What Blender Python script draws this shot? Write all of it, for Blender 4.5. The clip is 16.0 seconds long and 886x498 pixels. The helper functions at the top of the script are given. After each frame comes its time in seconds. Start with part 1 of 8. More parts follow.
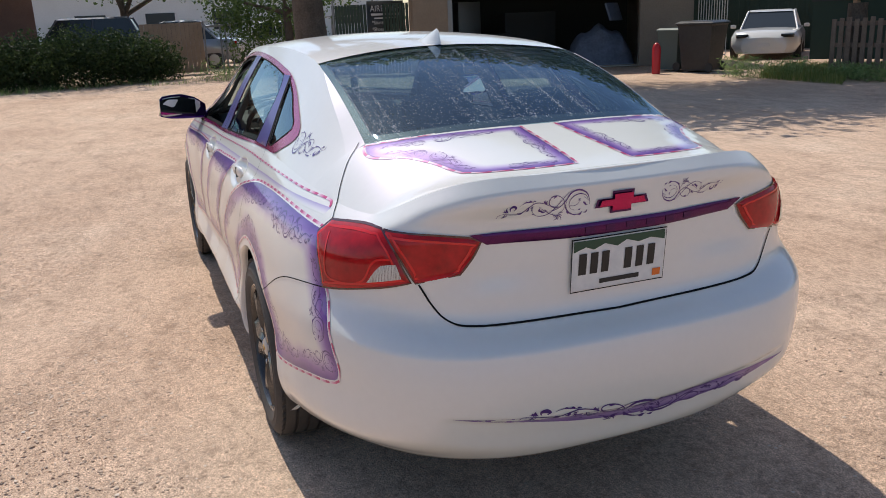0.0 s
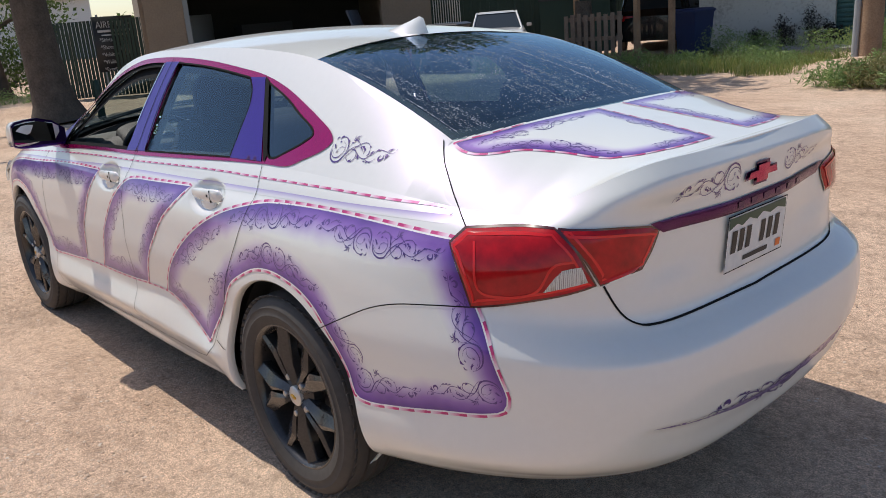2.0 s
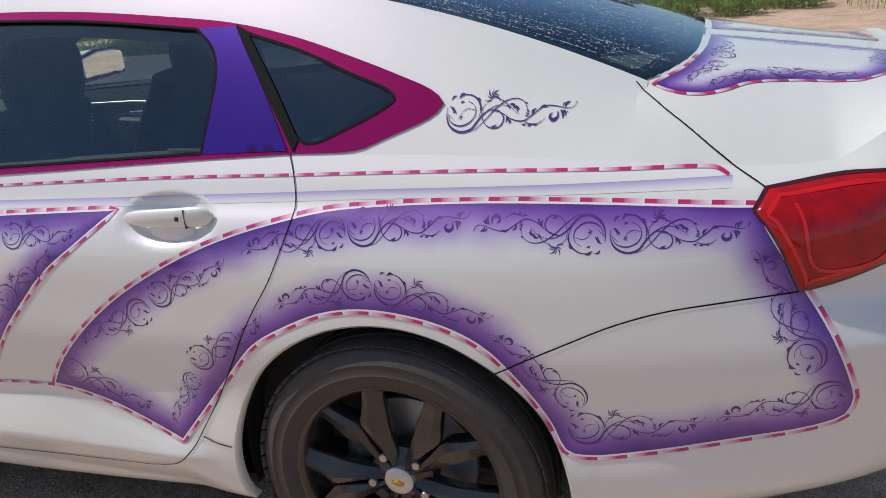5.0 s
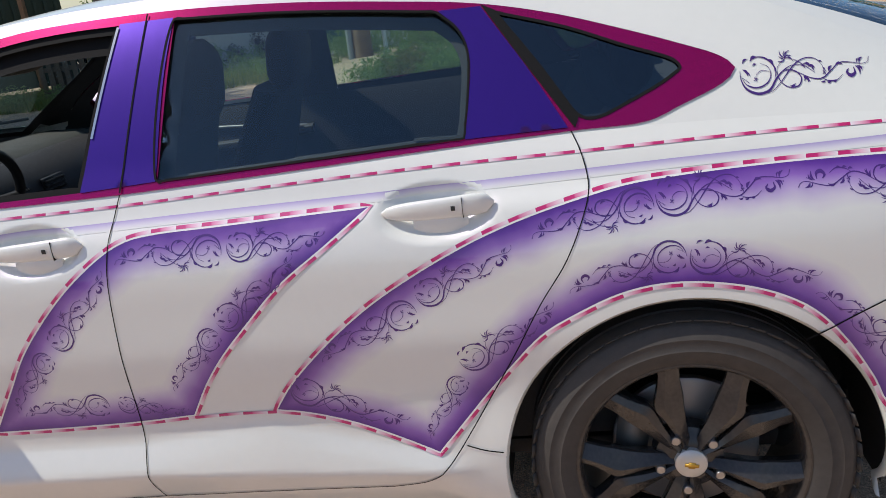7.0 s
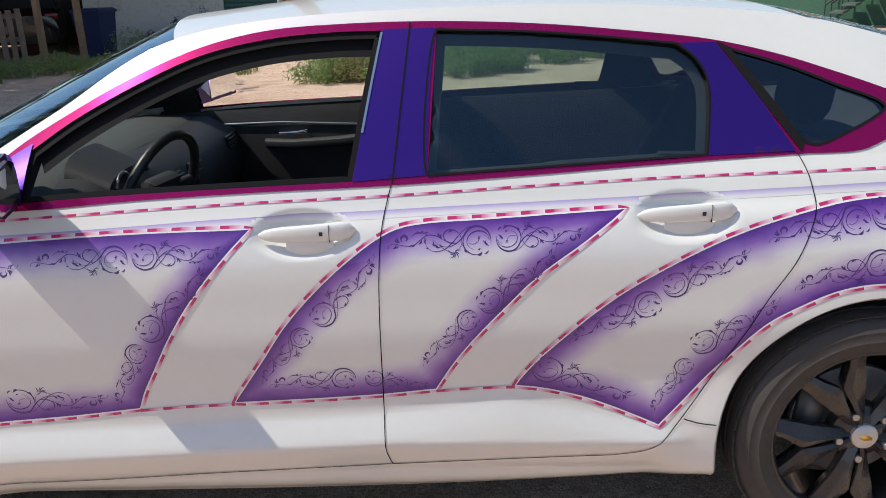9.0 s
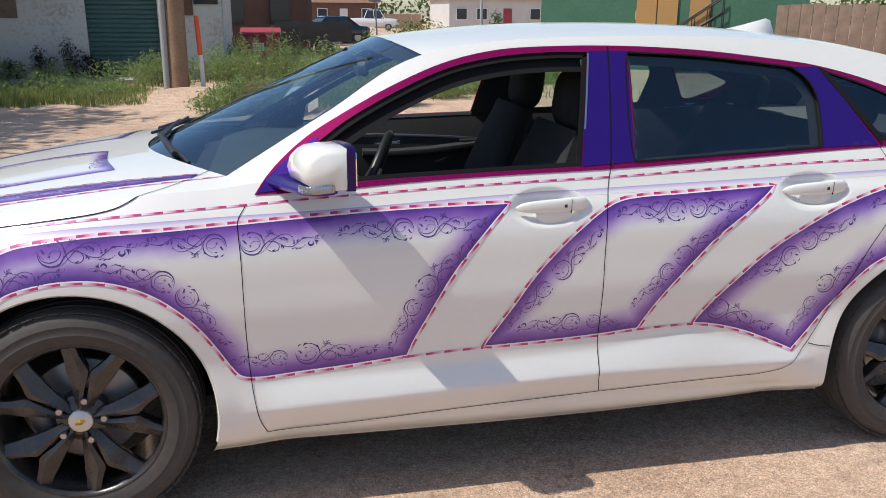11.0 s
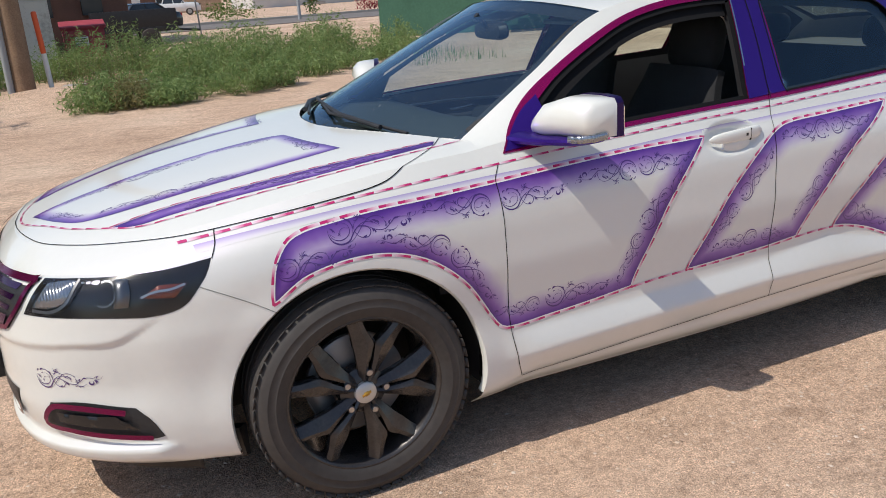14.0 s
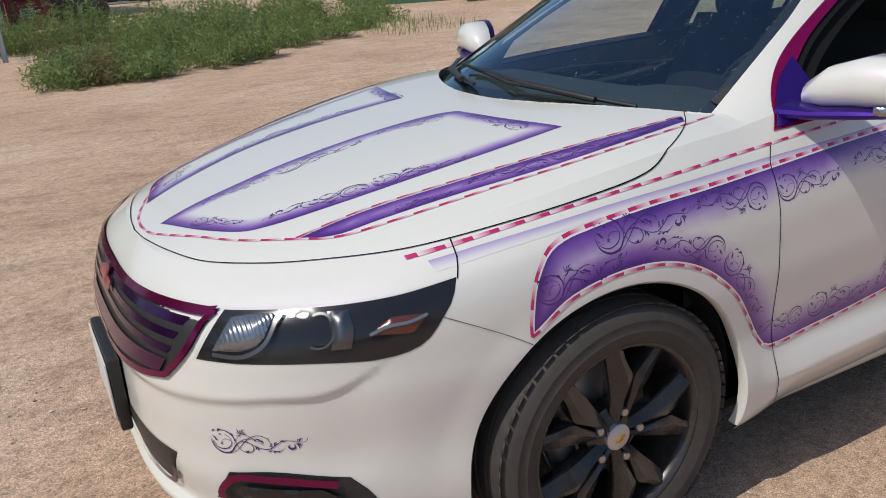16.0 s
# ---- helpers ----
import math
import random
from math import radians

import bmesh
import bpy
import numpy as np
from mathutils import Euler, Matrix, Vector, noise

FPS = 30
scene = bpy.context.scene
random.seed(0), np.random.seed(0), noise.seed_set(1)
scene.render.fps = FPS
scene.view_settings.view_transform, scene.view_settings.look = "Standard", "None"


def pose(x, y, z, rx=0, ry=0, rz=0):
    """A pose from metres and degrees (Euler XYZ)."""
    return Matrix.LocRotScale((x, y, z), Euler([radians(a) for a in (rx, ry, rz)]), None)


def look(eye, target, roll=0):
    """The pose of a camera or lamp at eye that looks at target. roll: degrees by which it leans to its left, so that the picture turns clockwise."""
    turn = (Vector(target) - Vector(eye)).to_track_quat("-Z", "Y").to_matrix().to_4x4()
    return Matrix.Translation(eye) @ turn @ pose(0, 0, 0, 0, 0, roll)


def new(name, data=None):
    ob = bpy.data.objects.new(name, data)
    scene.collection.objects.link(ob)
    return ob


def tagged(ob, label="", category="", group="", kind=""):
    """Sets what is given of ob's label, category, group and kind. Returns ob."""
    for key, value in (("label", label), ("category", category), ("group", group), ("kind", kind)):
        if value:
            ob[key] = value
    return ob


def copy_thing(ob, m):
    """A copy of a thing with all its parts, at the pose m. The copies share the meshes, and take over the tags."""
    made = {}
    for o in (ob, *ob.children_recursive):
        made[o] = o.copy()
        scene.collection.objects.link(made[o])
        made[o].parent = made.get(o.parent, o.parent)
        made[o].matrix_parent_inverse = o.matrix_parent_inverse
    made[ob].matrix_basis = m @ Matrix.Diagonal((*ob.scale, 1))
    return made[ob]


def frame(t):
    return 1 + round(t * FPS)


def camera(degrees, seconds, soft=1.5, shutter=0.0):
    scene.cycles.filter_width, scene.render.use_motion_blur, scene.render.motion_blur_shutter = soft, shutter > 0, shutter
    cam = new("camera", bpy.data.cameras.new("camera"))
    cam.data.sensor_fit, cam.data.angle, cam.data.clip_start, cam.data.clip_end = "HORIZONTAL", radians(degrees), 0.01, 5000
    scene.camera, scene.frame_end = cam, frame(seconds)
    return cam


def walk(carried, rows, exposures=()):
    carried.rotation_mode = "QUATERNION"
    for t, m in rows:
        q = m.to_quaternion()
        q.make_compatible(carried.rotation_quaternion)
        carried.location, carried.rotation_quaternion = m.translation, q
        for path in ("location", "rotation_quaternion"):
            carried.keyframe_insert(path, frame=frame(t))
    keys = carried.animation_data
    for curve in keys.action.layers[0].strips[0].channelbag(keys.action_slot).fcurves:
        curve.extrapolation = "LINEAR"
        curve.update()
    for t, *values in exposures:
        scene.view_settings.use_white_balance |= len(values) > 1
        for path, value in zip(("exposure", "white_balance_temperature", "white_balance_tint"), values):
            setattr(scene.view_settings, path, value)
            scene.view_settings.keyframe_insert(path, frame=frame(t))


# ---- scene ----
cam = camera(56.9, 16.0, 0.9)
METRES, EYE, TILT, LEAN, TURN = 6.8, 1.65, -17.0, 0.0, -114.0
PATH = [
    (0, (-4.404, 1.241, 1.542), (-2.608, 0.554, 0.993), -2.4),
    (0.5, (-4.244, 1.489, 1.546), (-2.518, 0.639, 0.999), -2.9),
    (1, (-3.955, 1.68, 1.553), (-2.259, 0.773, 1.006), -4.5),
    (1.5, (-3.806, 1.901, 1.539), (-2.225, 0.807, 0.987), -4.3),
    (2, (-3.606, 2.015, 1.51), (-2.139, 0.777, 0.949), -4.6),
    (2.5, (-3.35, 2.064, 1.474), (-2.019, 0.687, 0.898), -4.3),
    (3, (-3.083, 2.171, 1.433), (-1.979, 0.612, 0.842), -5.0),
    (3.2, (-2.992, 2.187, 1.423), (-1.972, 0.576, 0.82), -5.2),
    (5.3, (-1.959, 2.25, 1.477), (-1.33, 0.486, 0.775), -5.7),
    (5.5, (-1.883, 2.241, 1.487), (-1.251, 0.481, 0.778), -6.0),
    (6, (-1.662, 2.322, 1.475), (-1.151, 0.513, 0.791), -6.4),
    (6.5, (-1.451, 2.376, 1.442), (-1.01, 0.537, 0.792), -8.2),
    (7, (-1.212, 2.418, 1.4), (-0.885, 0.546, 0.775), -7.3),
    (7.5, (-0.996, 2.509, 1.397), (-0.761, 0.622, 0.777), -6.1),
    (8, (-0.784, 2.591, 1.415), (-0.608, 0.699, 0.79), -5.2),
    (8.5, (-0.582, 2.593, 1.446), (-0.467, 0.703, 0.803), -3.6),
    (9, (-0.377, 2.709, 1.513), (-0.341, 0.813, 0.879), -1.9),
    (9.5, (-0.14, 2.923, 1.549), (-0.18, 1.024, 0.922), -1.2),
    (10, (0.11, 3.041, 1.502), (-0.002, 1.138, 0.899), -0.3),
    (10.2, (0.262, 3.067, 1.501), (0.093, 1.159, 0.927), 0.3),
    (12.3, (1.422, 3.302, 1.514), (0.826, 1.48, 0.946), -2.3),
    (12.5, (1.5, 3.297, 1.519), (0.88, 1.483, 0.946), -2.3),
    (13, (1.658, 3.197, 1.508), (0.984, 1.405, 0.93), -3.2),
    (13.5, (1.84, 3.079, 1.516), (1.102, 1.318, 0.92), -3.9),
    (14, (2.08, 2.976, 1.511), (1.308, 1.238, 0.888), -3.8),
    (14.5, (2.248, 2.802, 1.489), (1.483, 1.073, 0.837), -3.8),
    (15, (2.359, 2.606, 1.495), (1.598, 0.88, 0.829), -4.2),
    (15.5, (2.51, 2.385, 1.491), (1.687, 0.694, 0.81), -3.7),
    (16, (2.538, 2.138, 1.47), (1.663, 0.479, 0.777), -4.0),
]
walk(cam, [(t, look(eye, target, roll)) for t, eye, target, roll in PATH],
     [(0, 0.09), (3, 0.09), (5.5, -0.10), (7, 0.09), (10, 0.22), (12.5, 0.29), (13.5, 0.15), (14.5, -0.07), (15.5, -0.20), (16, -0.30)])

# ---- world, sun, exposure ----
SUN = Vector((0.72, 0.08, 1.07)).normalized()
world = bpy.data.worlds.new("sky")
scene.world = world
world.use_nodes = True
wn = world.node_tree
sky = wn.nodes.new("ShaderNodeTexSky")
sky.sky_type, sky.sun_disc = "NISHITA", False
sky.ozone_density, sky.dust_density = 2.3, 0.8
sky.sun_elevation, sky.sun_rotation = math.asin(SUN.z), math.atan2(SUN.x, SUN.y)
wn.links.new(sky.outputs[0], wn.nodes["Background"].inputs[0])
wn.nodes["Background"].inputs[1].default_value = 0.125
sun = new("sun", bpy.data.lights.new("sun", "SUN"))
sun.data.energy, sun.data.angle, sun.data.color = 3.6, radians(0.55), (1.0, 0.95, 0.87)
sun.matrix_world = look(SUN * 30, (0, 0, 0))
scene.view_settings.exposure = 0.0
scene.view_settings.use_white_balance = True
scene.view_settings.white_balance_temperature = 6650


# ---- small tools ----
def part(name, bm, material, parent=None, label=""):
    """Links a bmesh as one smooth mesh object."""
    me = bpy.data.meshes.new(name)
    bm.to_mesh(me)
    bm.free()
    return mesh_part(name, me, material, parent, label)


def mesh_part(name, me, material, parent=None, label="", smooth=True):
    for m in material if isinstance(material, (list, tuple)) else [material]:
        me.materials.append(m)
    if smooth:
        me.shade_smooth()
    ob = new(name, me)
    if parent:
        ob.parent = parent
    return tagged(ob, label)


def curve_of(xs, ys):
    """A smooth function through the knots (cubic Hermite)."""
    xs, ys = np.array(xs, float), np.array(ys, float)
    d = np.gradient(ys, xs, axis=0)

    def f(x):
        x = np.clip(x, xs[0], xs[-1])
        i = np.clip(np.searchsorted(xs, x, side="right") - 1, 0, len(xs) - 2)
        h = xs[i + 1] - xs[i]
        t = (x - xs[i]) / h
        if ys.ndim > 1:
            more = (...,) + (None,) * (ys.ndim - 1)
            t, h = np.asarray(t)[more], np.asarray(h)[more]
        return (ys[i] * (1 + 2 * t) * (1 - t) ** 2 + d[i] * h * t * (1 - t) ** 2
                + ys[i + 1] * t * t * (3 - 2 * t) + d[i + 1] * h * t * t * (t - 1))
    return f


def spline(points, n, closed=False):
    """n points along a smooth curve through the given ones, evenly by length."""
    p = np.array(points, float)
    if closed:
        p = np.concatenate([p[-2:], p, p[:3]])
    k = np.r_[0, np.cumsum(np.sqrt(np.linalg.norm(np.diff(p, axis=0), axis=1)))]
    f = curve_of(k, p)
    a, b = (k[2], k[-3]) if closed else (k[0], k[-1])
    q = f(np.linspace(a, b, 400))
    s = np.r_[0, np.cumsum(np.linalg.norm(np.diff(q, axis=0), axis=1))]
    u = np.linspace(0, s[-1], n + 1)[:-1] if closed else np.linspace(0, s[-1], n)
    return np.stack([np.interp(u, s, q[:, c]) for c in range(p.shape[1])], 1)


# ---- materials ----
def material(name, colour, rough=0.5, metal=0.0, coat=0.0, **kw):
    m = bpy.data.materials.new(name)
    m.use_nodes = True
    b = m.node_tree.nodes["Principled BSDF"]
    b.inputs["Base Color"].default_value = (*colour, 1)
    b.inputs["Roughness"].default_value, b.inputs["Metallic"].default_value = rough, metal
    b.inputs["Coat Weight"].default_value, b.inputs["Coat Roughness"].default_value = coat, 0.03
    for k, v in kw.items():
        b.inputs[k.replace("_", " ").title().replace("Ior", "IOR")].default_value = v
    return m


def node(m, kind, **kw):
    n = m.node_tree.nodes.new("ShaderNode" + kind)
    for k, v in kw.items():
        if k.startswith("i_"):
            n.inputs[int(k[2:])].default_value = v
        else:
            setattr(n, k, v)
    return n


def link(m, a, b):
    m.node_tree.links.new(a, b)


def ramp(m, fac, stops):
    r_ = node(m, "ValToRGB")
    e = r_.color_ramp.elements
    while len(e) < len(stops):
        e.new(0.5)
    for el, (p, c) in zip(e, stops):
        el.position, el.color = p, (*c, 1)
    link(m, fac, r_.inputs[0])
    return r_.outputs[0]


def coords(m, scale=1.0):
    """Object-space position, scaled."""
    t, mp = node(m, "TexCoord"), node(m, "Mapping")
    mp.inputs["Scale"].default_value = (scale,) * 3 if not isinstance(scale, tuple) else scale
    link(m, t.outputs["Object"], mp.inputs[0])
    return mp.outputs[0]


def noise_of(m, scale, detail=4.0, vec=None, rough=0.55):
    n = node(m, "TexNoise")
    n.inputs["Scale"].default_value, n.inputs["Detail"].default_value, n.inputs["Roughness"].default_value = scale, detail, rough
    link(m, vec or coords(m), n.inputs["Vector"])
    return n.outputs[0]


def varied(m, a, b, scale, scale2=None, bump=0.0, bump_scale=None, detail=5.0, lo=0.3, hi=0.7):
    """Base colour between a and b by noise at two scales, with fine relief."""
    bsdf = m.node_tree.nodes["Principled BSDF"]
    f = noise_of(m, scale, detail)
    if scale2:
        mix = node(m, "Math", operation="ADD")
        half_ = node(m, "Math", operation="MULTIPLY", i_1=0.5)
        link(m, f, mix.inputs[0])
        link(m, noise_of(m, scale2, detail), mix.inputs[1])
        link(m, mix.outputs[0], half_.inputs[0])
        f = half_.outputs[0]
    link(m, ramp(m, f, [(lo, a), (hi, b)]), bsdf.inputs["Base Color"])
    if bump:
        bp = node(m, "Bump")
        bp.inputs["Strength"].default_value, bp.inputs["Distance"].default_value = bump, 0.02
        link(m, noise_of(m, bump_scale or scale * 6, 6), bp.inputs["Height"])
        link(m, bp.outputs[0], bsdf.inputs["Normal"])
    return m


WHITE = (0.765, 0.775, 0.712)
PAINT = dict(rough=0.37, coat=0.8, coat_roughness=0.06, specular_tint=(0.74, 0.50, 1.0, 1.0), ior=1.78)
pearl = varied(material("pearl_white_paint", WHITE, **PAINT), (0.750, 0.760, 0.698), (0.780, 0.790, 0.726), 2.5, 40)
paint_white = material("plain_white_paint", (0.79, 0.78, 0.75), **PAINT)


def attribute(m, name):
    a = node(m, "Attribute")
    a.attribute_name = name
    return a.outputs["Fac"]


def fade(name, width, stops):
    """Paint that runs from purple at a panel's border to white inside."""
    m = material(name, WHITE, **PAINT)
    jit = node(m, "Math", operation="MULTIPLY_ADD", i_1=width * 0.45, i_2=-width * 0.22)
    link(m, noise_of(m, 7.0, 3), jit.inputs[0])
    add = node(m, "Math", operation="ADD")
    link(m, attribute(m, "edge"), add.inputs[0])
    link(m, jit.outputs[0], add.inputs[1])
    div = node(m, "Math", operation="DIVIDE", i_1=width)
    link(m, add.outputs[0], div.inputs[0])
    link(m, ramp(m, div.outputs[0], stops), m.node_tree.nodes["Principled BSDF"].inputs["Base Color"])
    return m


PURPLES = [(0.0, (0.060, 0.012, 0.185)), (0.10, (0.100, 0.026, 0.255)), (0.30, (0.225, 0.105, 0.395)), (0.55, (0.46, 0.36, 0.58)), (0.82, (0.69, 0.66, 0.69)), (1.0, WHITE)]
fade_paint = fade("airbrush_fade", 0.094, PURPLES)
fade_hood = fade("airbrush_fade_narrow", 0.060, PURPLES)
fade_streak = fade("airbrush_fade_streak", 0.026, [(0.0, (0.15, 0.07, 0.30)), (0.5, (0.32, 0.23, 0.46)), (1.0, (0.46, 0.39, 0.56))])
dashes = material("dashed_red", (0.6, 0.02, 0.1), **PAINT)
per = node(dashes, "Math", operation="DIVIDE", i_1=0.059)
link(dashes, attribute(dashes, "along"), per.inputs[0])
fra = node(dashes, "Math", operation="FRACT")
link(dashes, per.outputs[0], fra.inputs[0])
link(dashes, ramp(dashes, fra.outputs[0], [(0.0, (0.50, 0.010, 0.105)), (0.36, (0.54, 0.016, 0.13)), (0.40, (0.64, 0.13, 0.26)), (0.72, (0.76, 0.45, 0.54)), (1.0, (0.80, 0.74, 0.74))]), dashes.node_tree.nodes["Principled BSDF"].inputs["Base Color"])
line_fade = material("lilac_line", WHITE, **PAINT)
link(line_fade, ramp(line_fade, attribute(line_fade, "across"), [(0.0, WHITE), (0.35, (0.70, 0.68, 0.72)), (1.0, (0.40, 0.33, 0.58))]), line_fade.node_tree.nodes["Principled BSDF"].inputs["Base Color"])
ink = material("dark_purple_ink", (0.055, 0.016, 0.15), **PAINT)


def metallic(name, a, b, rough=0.28):
    m = material(name, a, rough, 0.72, 0.18)
    link(m, ramp(m, noise_of(m, 900, 2), [(0.35, a), (0.75, b)]), m.node_tree.nodes["Principled BSDF"].inputs["Base Color"])
    return m


magenta = metallic("candy_magenta", (0.37, 0.003, 0.10), (0.63, 0.009, 0.19), 0.17)
violet = metallic("metallic_violet", (0.040, 0.012, 0.20), (0.085, 0.026, 0.37))
violet_dark = metallic("dark_violet", (0.02, 0.008, 0.07), (0.04, 0.012, 0.13))
candy = metallic("candy_purple", (0.055, 0.005, 0.060), (0.115, 0.008, 0.115), 0.2)
candy_red = metallic("candy_red", (0.36, 0.008, 0.07), (0.52, 0.014, 0.12), 0.2)
candy_maroon = metallic("candy_maroon", (0.16, 0.006, 0.06), (0.26, 0.01, 0.10), 0.2)
candy_dark = metallic("candy_dark", (0.03, 0.006, 0.05), (0.09, 0.01, 0.12), 0.22)


def glazing(name, tint, ior=1.5, rough=0.0, spots=False):
    """Thin glass: tinted see-through with mirror reflections by Fresnel."""
    m = bpy.data.materials.new(name)
    m.use_nodes = True
    nt = m.node_tree
    nt.nodes.remove(nt.nodes["Principled BSDF"])
    t, g, f, mix = node(m, "BsdfTransparent"), node(m, "BsdfGlossy"), node(m, "LayerWeight"), node(m, "MixShader")
    t.inputs[0].default_value = (*tint, 1)
    g.inputs["Roughness"].default_value = rough
    # blue put into the gloss, so that the mirrored sky looks deeper
    g.inputs["Color"].default_value = (0.62, 0.82, 1.0, 1)
    f.inputs["Blend"].default_value = 0.5
    f0 = ((ior - 1) / (ior + 1)) ** 2
    steep, gain = node(m, "Math", operation="POWER", i_1=5.0), node(m, "Math", operation="MULTIPLY_ADD", i_1=1 - f0, i_2=f0)
    link(m, f.outputs["Facing"], steep.inputs[0])
    link(m, steep.outputs[0], gain.inputs[0])
    link(m, gain.outputs[0], mix.inputs[0])
    link(m, t.outputs[0], mix.inputs[1])
    link(m, g.outputs[0], mix.inputs[2])
    if spots:
        bp = node(m, "Bump")
        bp.inputs["Strength"].default_value, bp.inputs["Distance"].default_value = 0.25, 0.004
        v_ = node(m, "TexVoronoi")
        v_.inputs["Scale"].default_value = 160
        link(m, coords(m), v_.inputs["Vector"])
        r_ = ramp(m, v_.outputs["Distance"], [(0.0, (1, 1, 1)), (0.28, (0, 0, 0))])
        link(m, r_, bp.inputs["Height"])
        link(m, bp.outputs[0], g.inputs["Normal"])
    link(m, mix.outputs[0], nt.nodes["Material Output"].inputs[0])
    return m


glass = glazing("tinted_glass", (0.68, 0.82, 0.77), 1.85)
screen_glass = glazing("windscreen_glass", (0.60, 0.75, 0.75), 2.35)
glass_dark = glazing("dark_glass", (0.26, 0.33, 0.36), 1.95)
wet_glass = glazing("wet_rear_glass", (0.34, 0.48, 0.50), 1.95, 0.01, True)
clear = glazing("clear_cover", (0.93, 0.94, 0.95), 1.35)
# pale, half clear: the beads' sparkle is put into their colour
drop_mat = material("water", (0.78, 0.83, 0.88), 0.05, 0.0, 1.0, alpha=0.42)

black = varied(material("black_plastic", (0.02, 0.02, 0.022), 0.45), (0.014, 0.014, 0.016), (0.03, 0.03, 0.032), 12, 90, 0.15, 400)
gap = material("panel_gap", (0.012, 0.012, 0.013), 0.8, ior=1.2)
chrome = material("chrome", (0.72, 0.72, 0.73), 0.07, 1.0)
chrome_dull = material("dull_chrome", (0.42, 0.42, 0.43), 0.3, 1.0)
tail_red = material("red_lens", (0.5, 0.006, 0.010), 0.10, 0.0, 0.0, ior=1.46)
varied(tail_red, (0.24, 0.003, 0.006), (0.56, 0.007, 0.012), 14, 40)
tail_dark = material("dark_red_rim", (0.07, 0.006, 0.008), 0.2, 0.0, 0.8)
tail_bright = material("bright_red_tube", (0.70, 0.012, 0.014), 0.2, 0.0, 0.2)
reverse_mat = material("ribbed_lens", (0.62, 0.60, 0.58), 0.15, 0.0, 1.0)
ck = node(reverse_mat, "TexBrick")
ck.inputs["Color1"].default_value, ck.inputs["Color2"].default_value, ck.inputs["Mortar"].default_value = (0.62, 0.60, 0.58, 1), (0.55, 0.52, 0.50, 1), (0.16, 0.12, 0.12, 1)
ck.inputs["Scale"].default_value, ck.offset = 150, 0.0
link(reverse_mat, coords(reverse_mat, (0.5, 0.5, 1.0)), ck.inputs["Vector"])
link(reverse_mat, ck.outputs[0], reverse_mat.node_tree.nodes["Principled BSDF"].inputs["Base Color"])
reflector = material("lamp_reflector", (0.34, 0.36, 0.40), 0.25, 0.85, 0.6)
rb = node(reflector, "Bump")
rb.inputs["Strength"].default_value, rb.inputs["Distance"].default_value = 0.35, 0.003
wv = node(reflector, "TexWave")
wv.inputs["Scale"].default_value = 38
link(reflector, coords(reflector), wv.inputs["Vector"])
link(reflector, wv.outputs[0], rb.inputs["Height"])
link(reflector, rb.outputs[0], reflector.node_tree.nodes["Principled BSDF"].inputs["Normal"])
lamp_black = material("lamp_black", (0.016, 0.015, 0.016), 0.15, 0.0, 0.0)
# chrome darkened for the headlamp: its inner shade is put into the colour
lamp_chrome = material("shaded_chrome", (0.20, 0.20, 0.21), 0.38, 1.0)
amber = material("smoked_amber", (0.16, 0.035, 0.02), 0.2, 0.2, 0.8)
plate_white = varied(material("plate_white", (0.7, 0.7, 0.7), 0.4), (0.62, 0.63, 0.64), (0.74, 0.74, 0.74), 30)
plate_green = material("plate_green", (0.012, 0.06, 0.035), 0.4)
plate_ink = material("plate_ink", (0.015, 0.015, 0.016), 0.5)
orange = material("sticker_orange", (0.72, 0.16, 0.02), 0.5)
rubber = varied(material("tyre_rubber", (0.03, 0.029, 0.028), 0.7), (0.036, 0.032, 0.030), (0.066, 0.058, 0.053), 3, 40, 0.06, 220)
rim_paint = varied(material("satin_black_rim", (0.03, 0.028, 0.028), 0.26, 0.2, 0.35), (0.027, 0.024, 0.0235), (0.058, 0.052, 0.049), 14, 120, 0.05, 500)
liner = material("arch_liner", (0.030, 0.028, 0.027), 0.9)
cap_silver = material("cap_silver", (0.62, 0.60, 0.57), 0.35, 0.5)
gold = material("gold", (0.62, 0.36, 0.06), 0.3, 0.7)
disc = material("brake_steel", (0.42, 0.40, 0.38), 0.45, 0.6)
cast = material("cast_metal", (0.22, 0.21, 0.20), 0.6, 0.6)
mirror_mat = material("mirror", (0.85, 0.87, 0.88), 0.01, 1.0)
cabin = varied(material("cabin_plastic", (0.03, 0.03, 0.032), 0.6), (0.020, 0.020, 0.022), (0.036, 0.036, 0.038), 6, 150, 0.2, 500)
wheel_leather = material("wheel_leather", (0.018, 0.018, 0.019), 0.4)
seat_cloth = varied(material("seat_cloth", (0.022, 0.022, 0.024), 0.9), (0.014, 0.014, 0.016), (0.032, 0.032, 0.034), 8, 300, 0.3, 700)
shelf_cloth = varied(material("shelf_cloth", (0.13, 0.13, 0.13), 0.95), (0.11, 0.11, 0.11), (0.15, 0.15, 0.15), 10, 200)
dash_cloth = varied(material("dash_pad", (0.05, 0.055, 0.05), 0.7), (0.040, 0.045, 0.042), (0.060, 0.066, 0.060), 20, 300, 0.2, 600)
headliner = material("headliner", (0.40, 0.39, 0.36), 0.95)
green_dark = material("dark_green_slat", (0.012, 0.035, 0.022), 0.6)
pebble = material("pebbles", (0.4, 0.3, 0.25), 0.9)
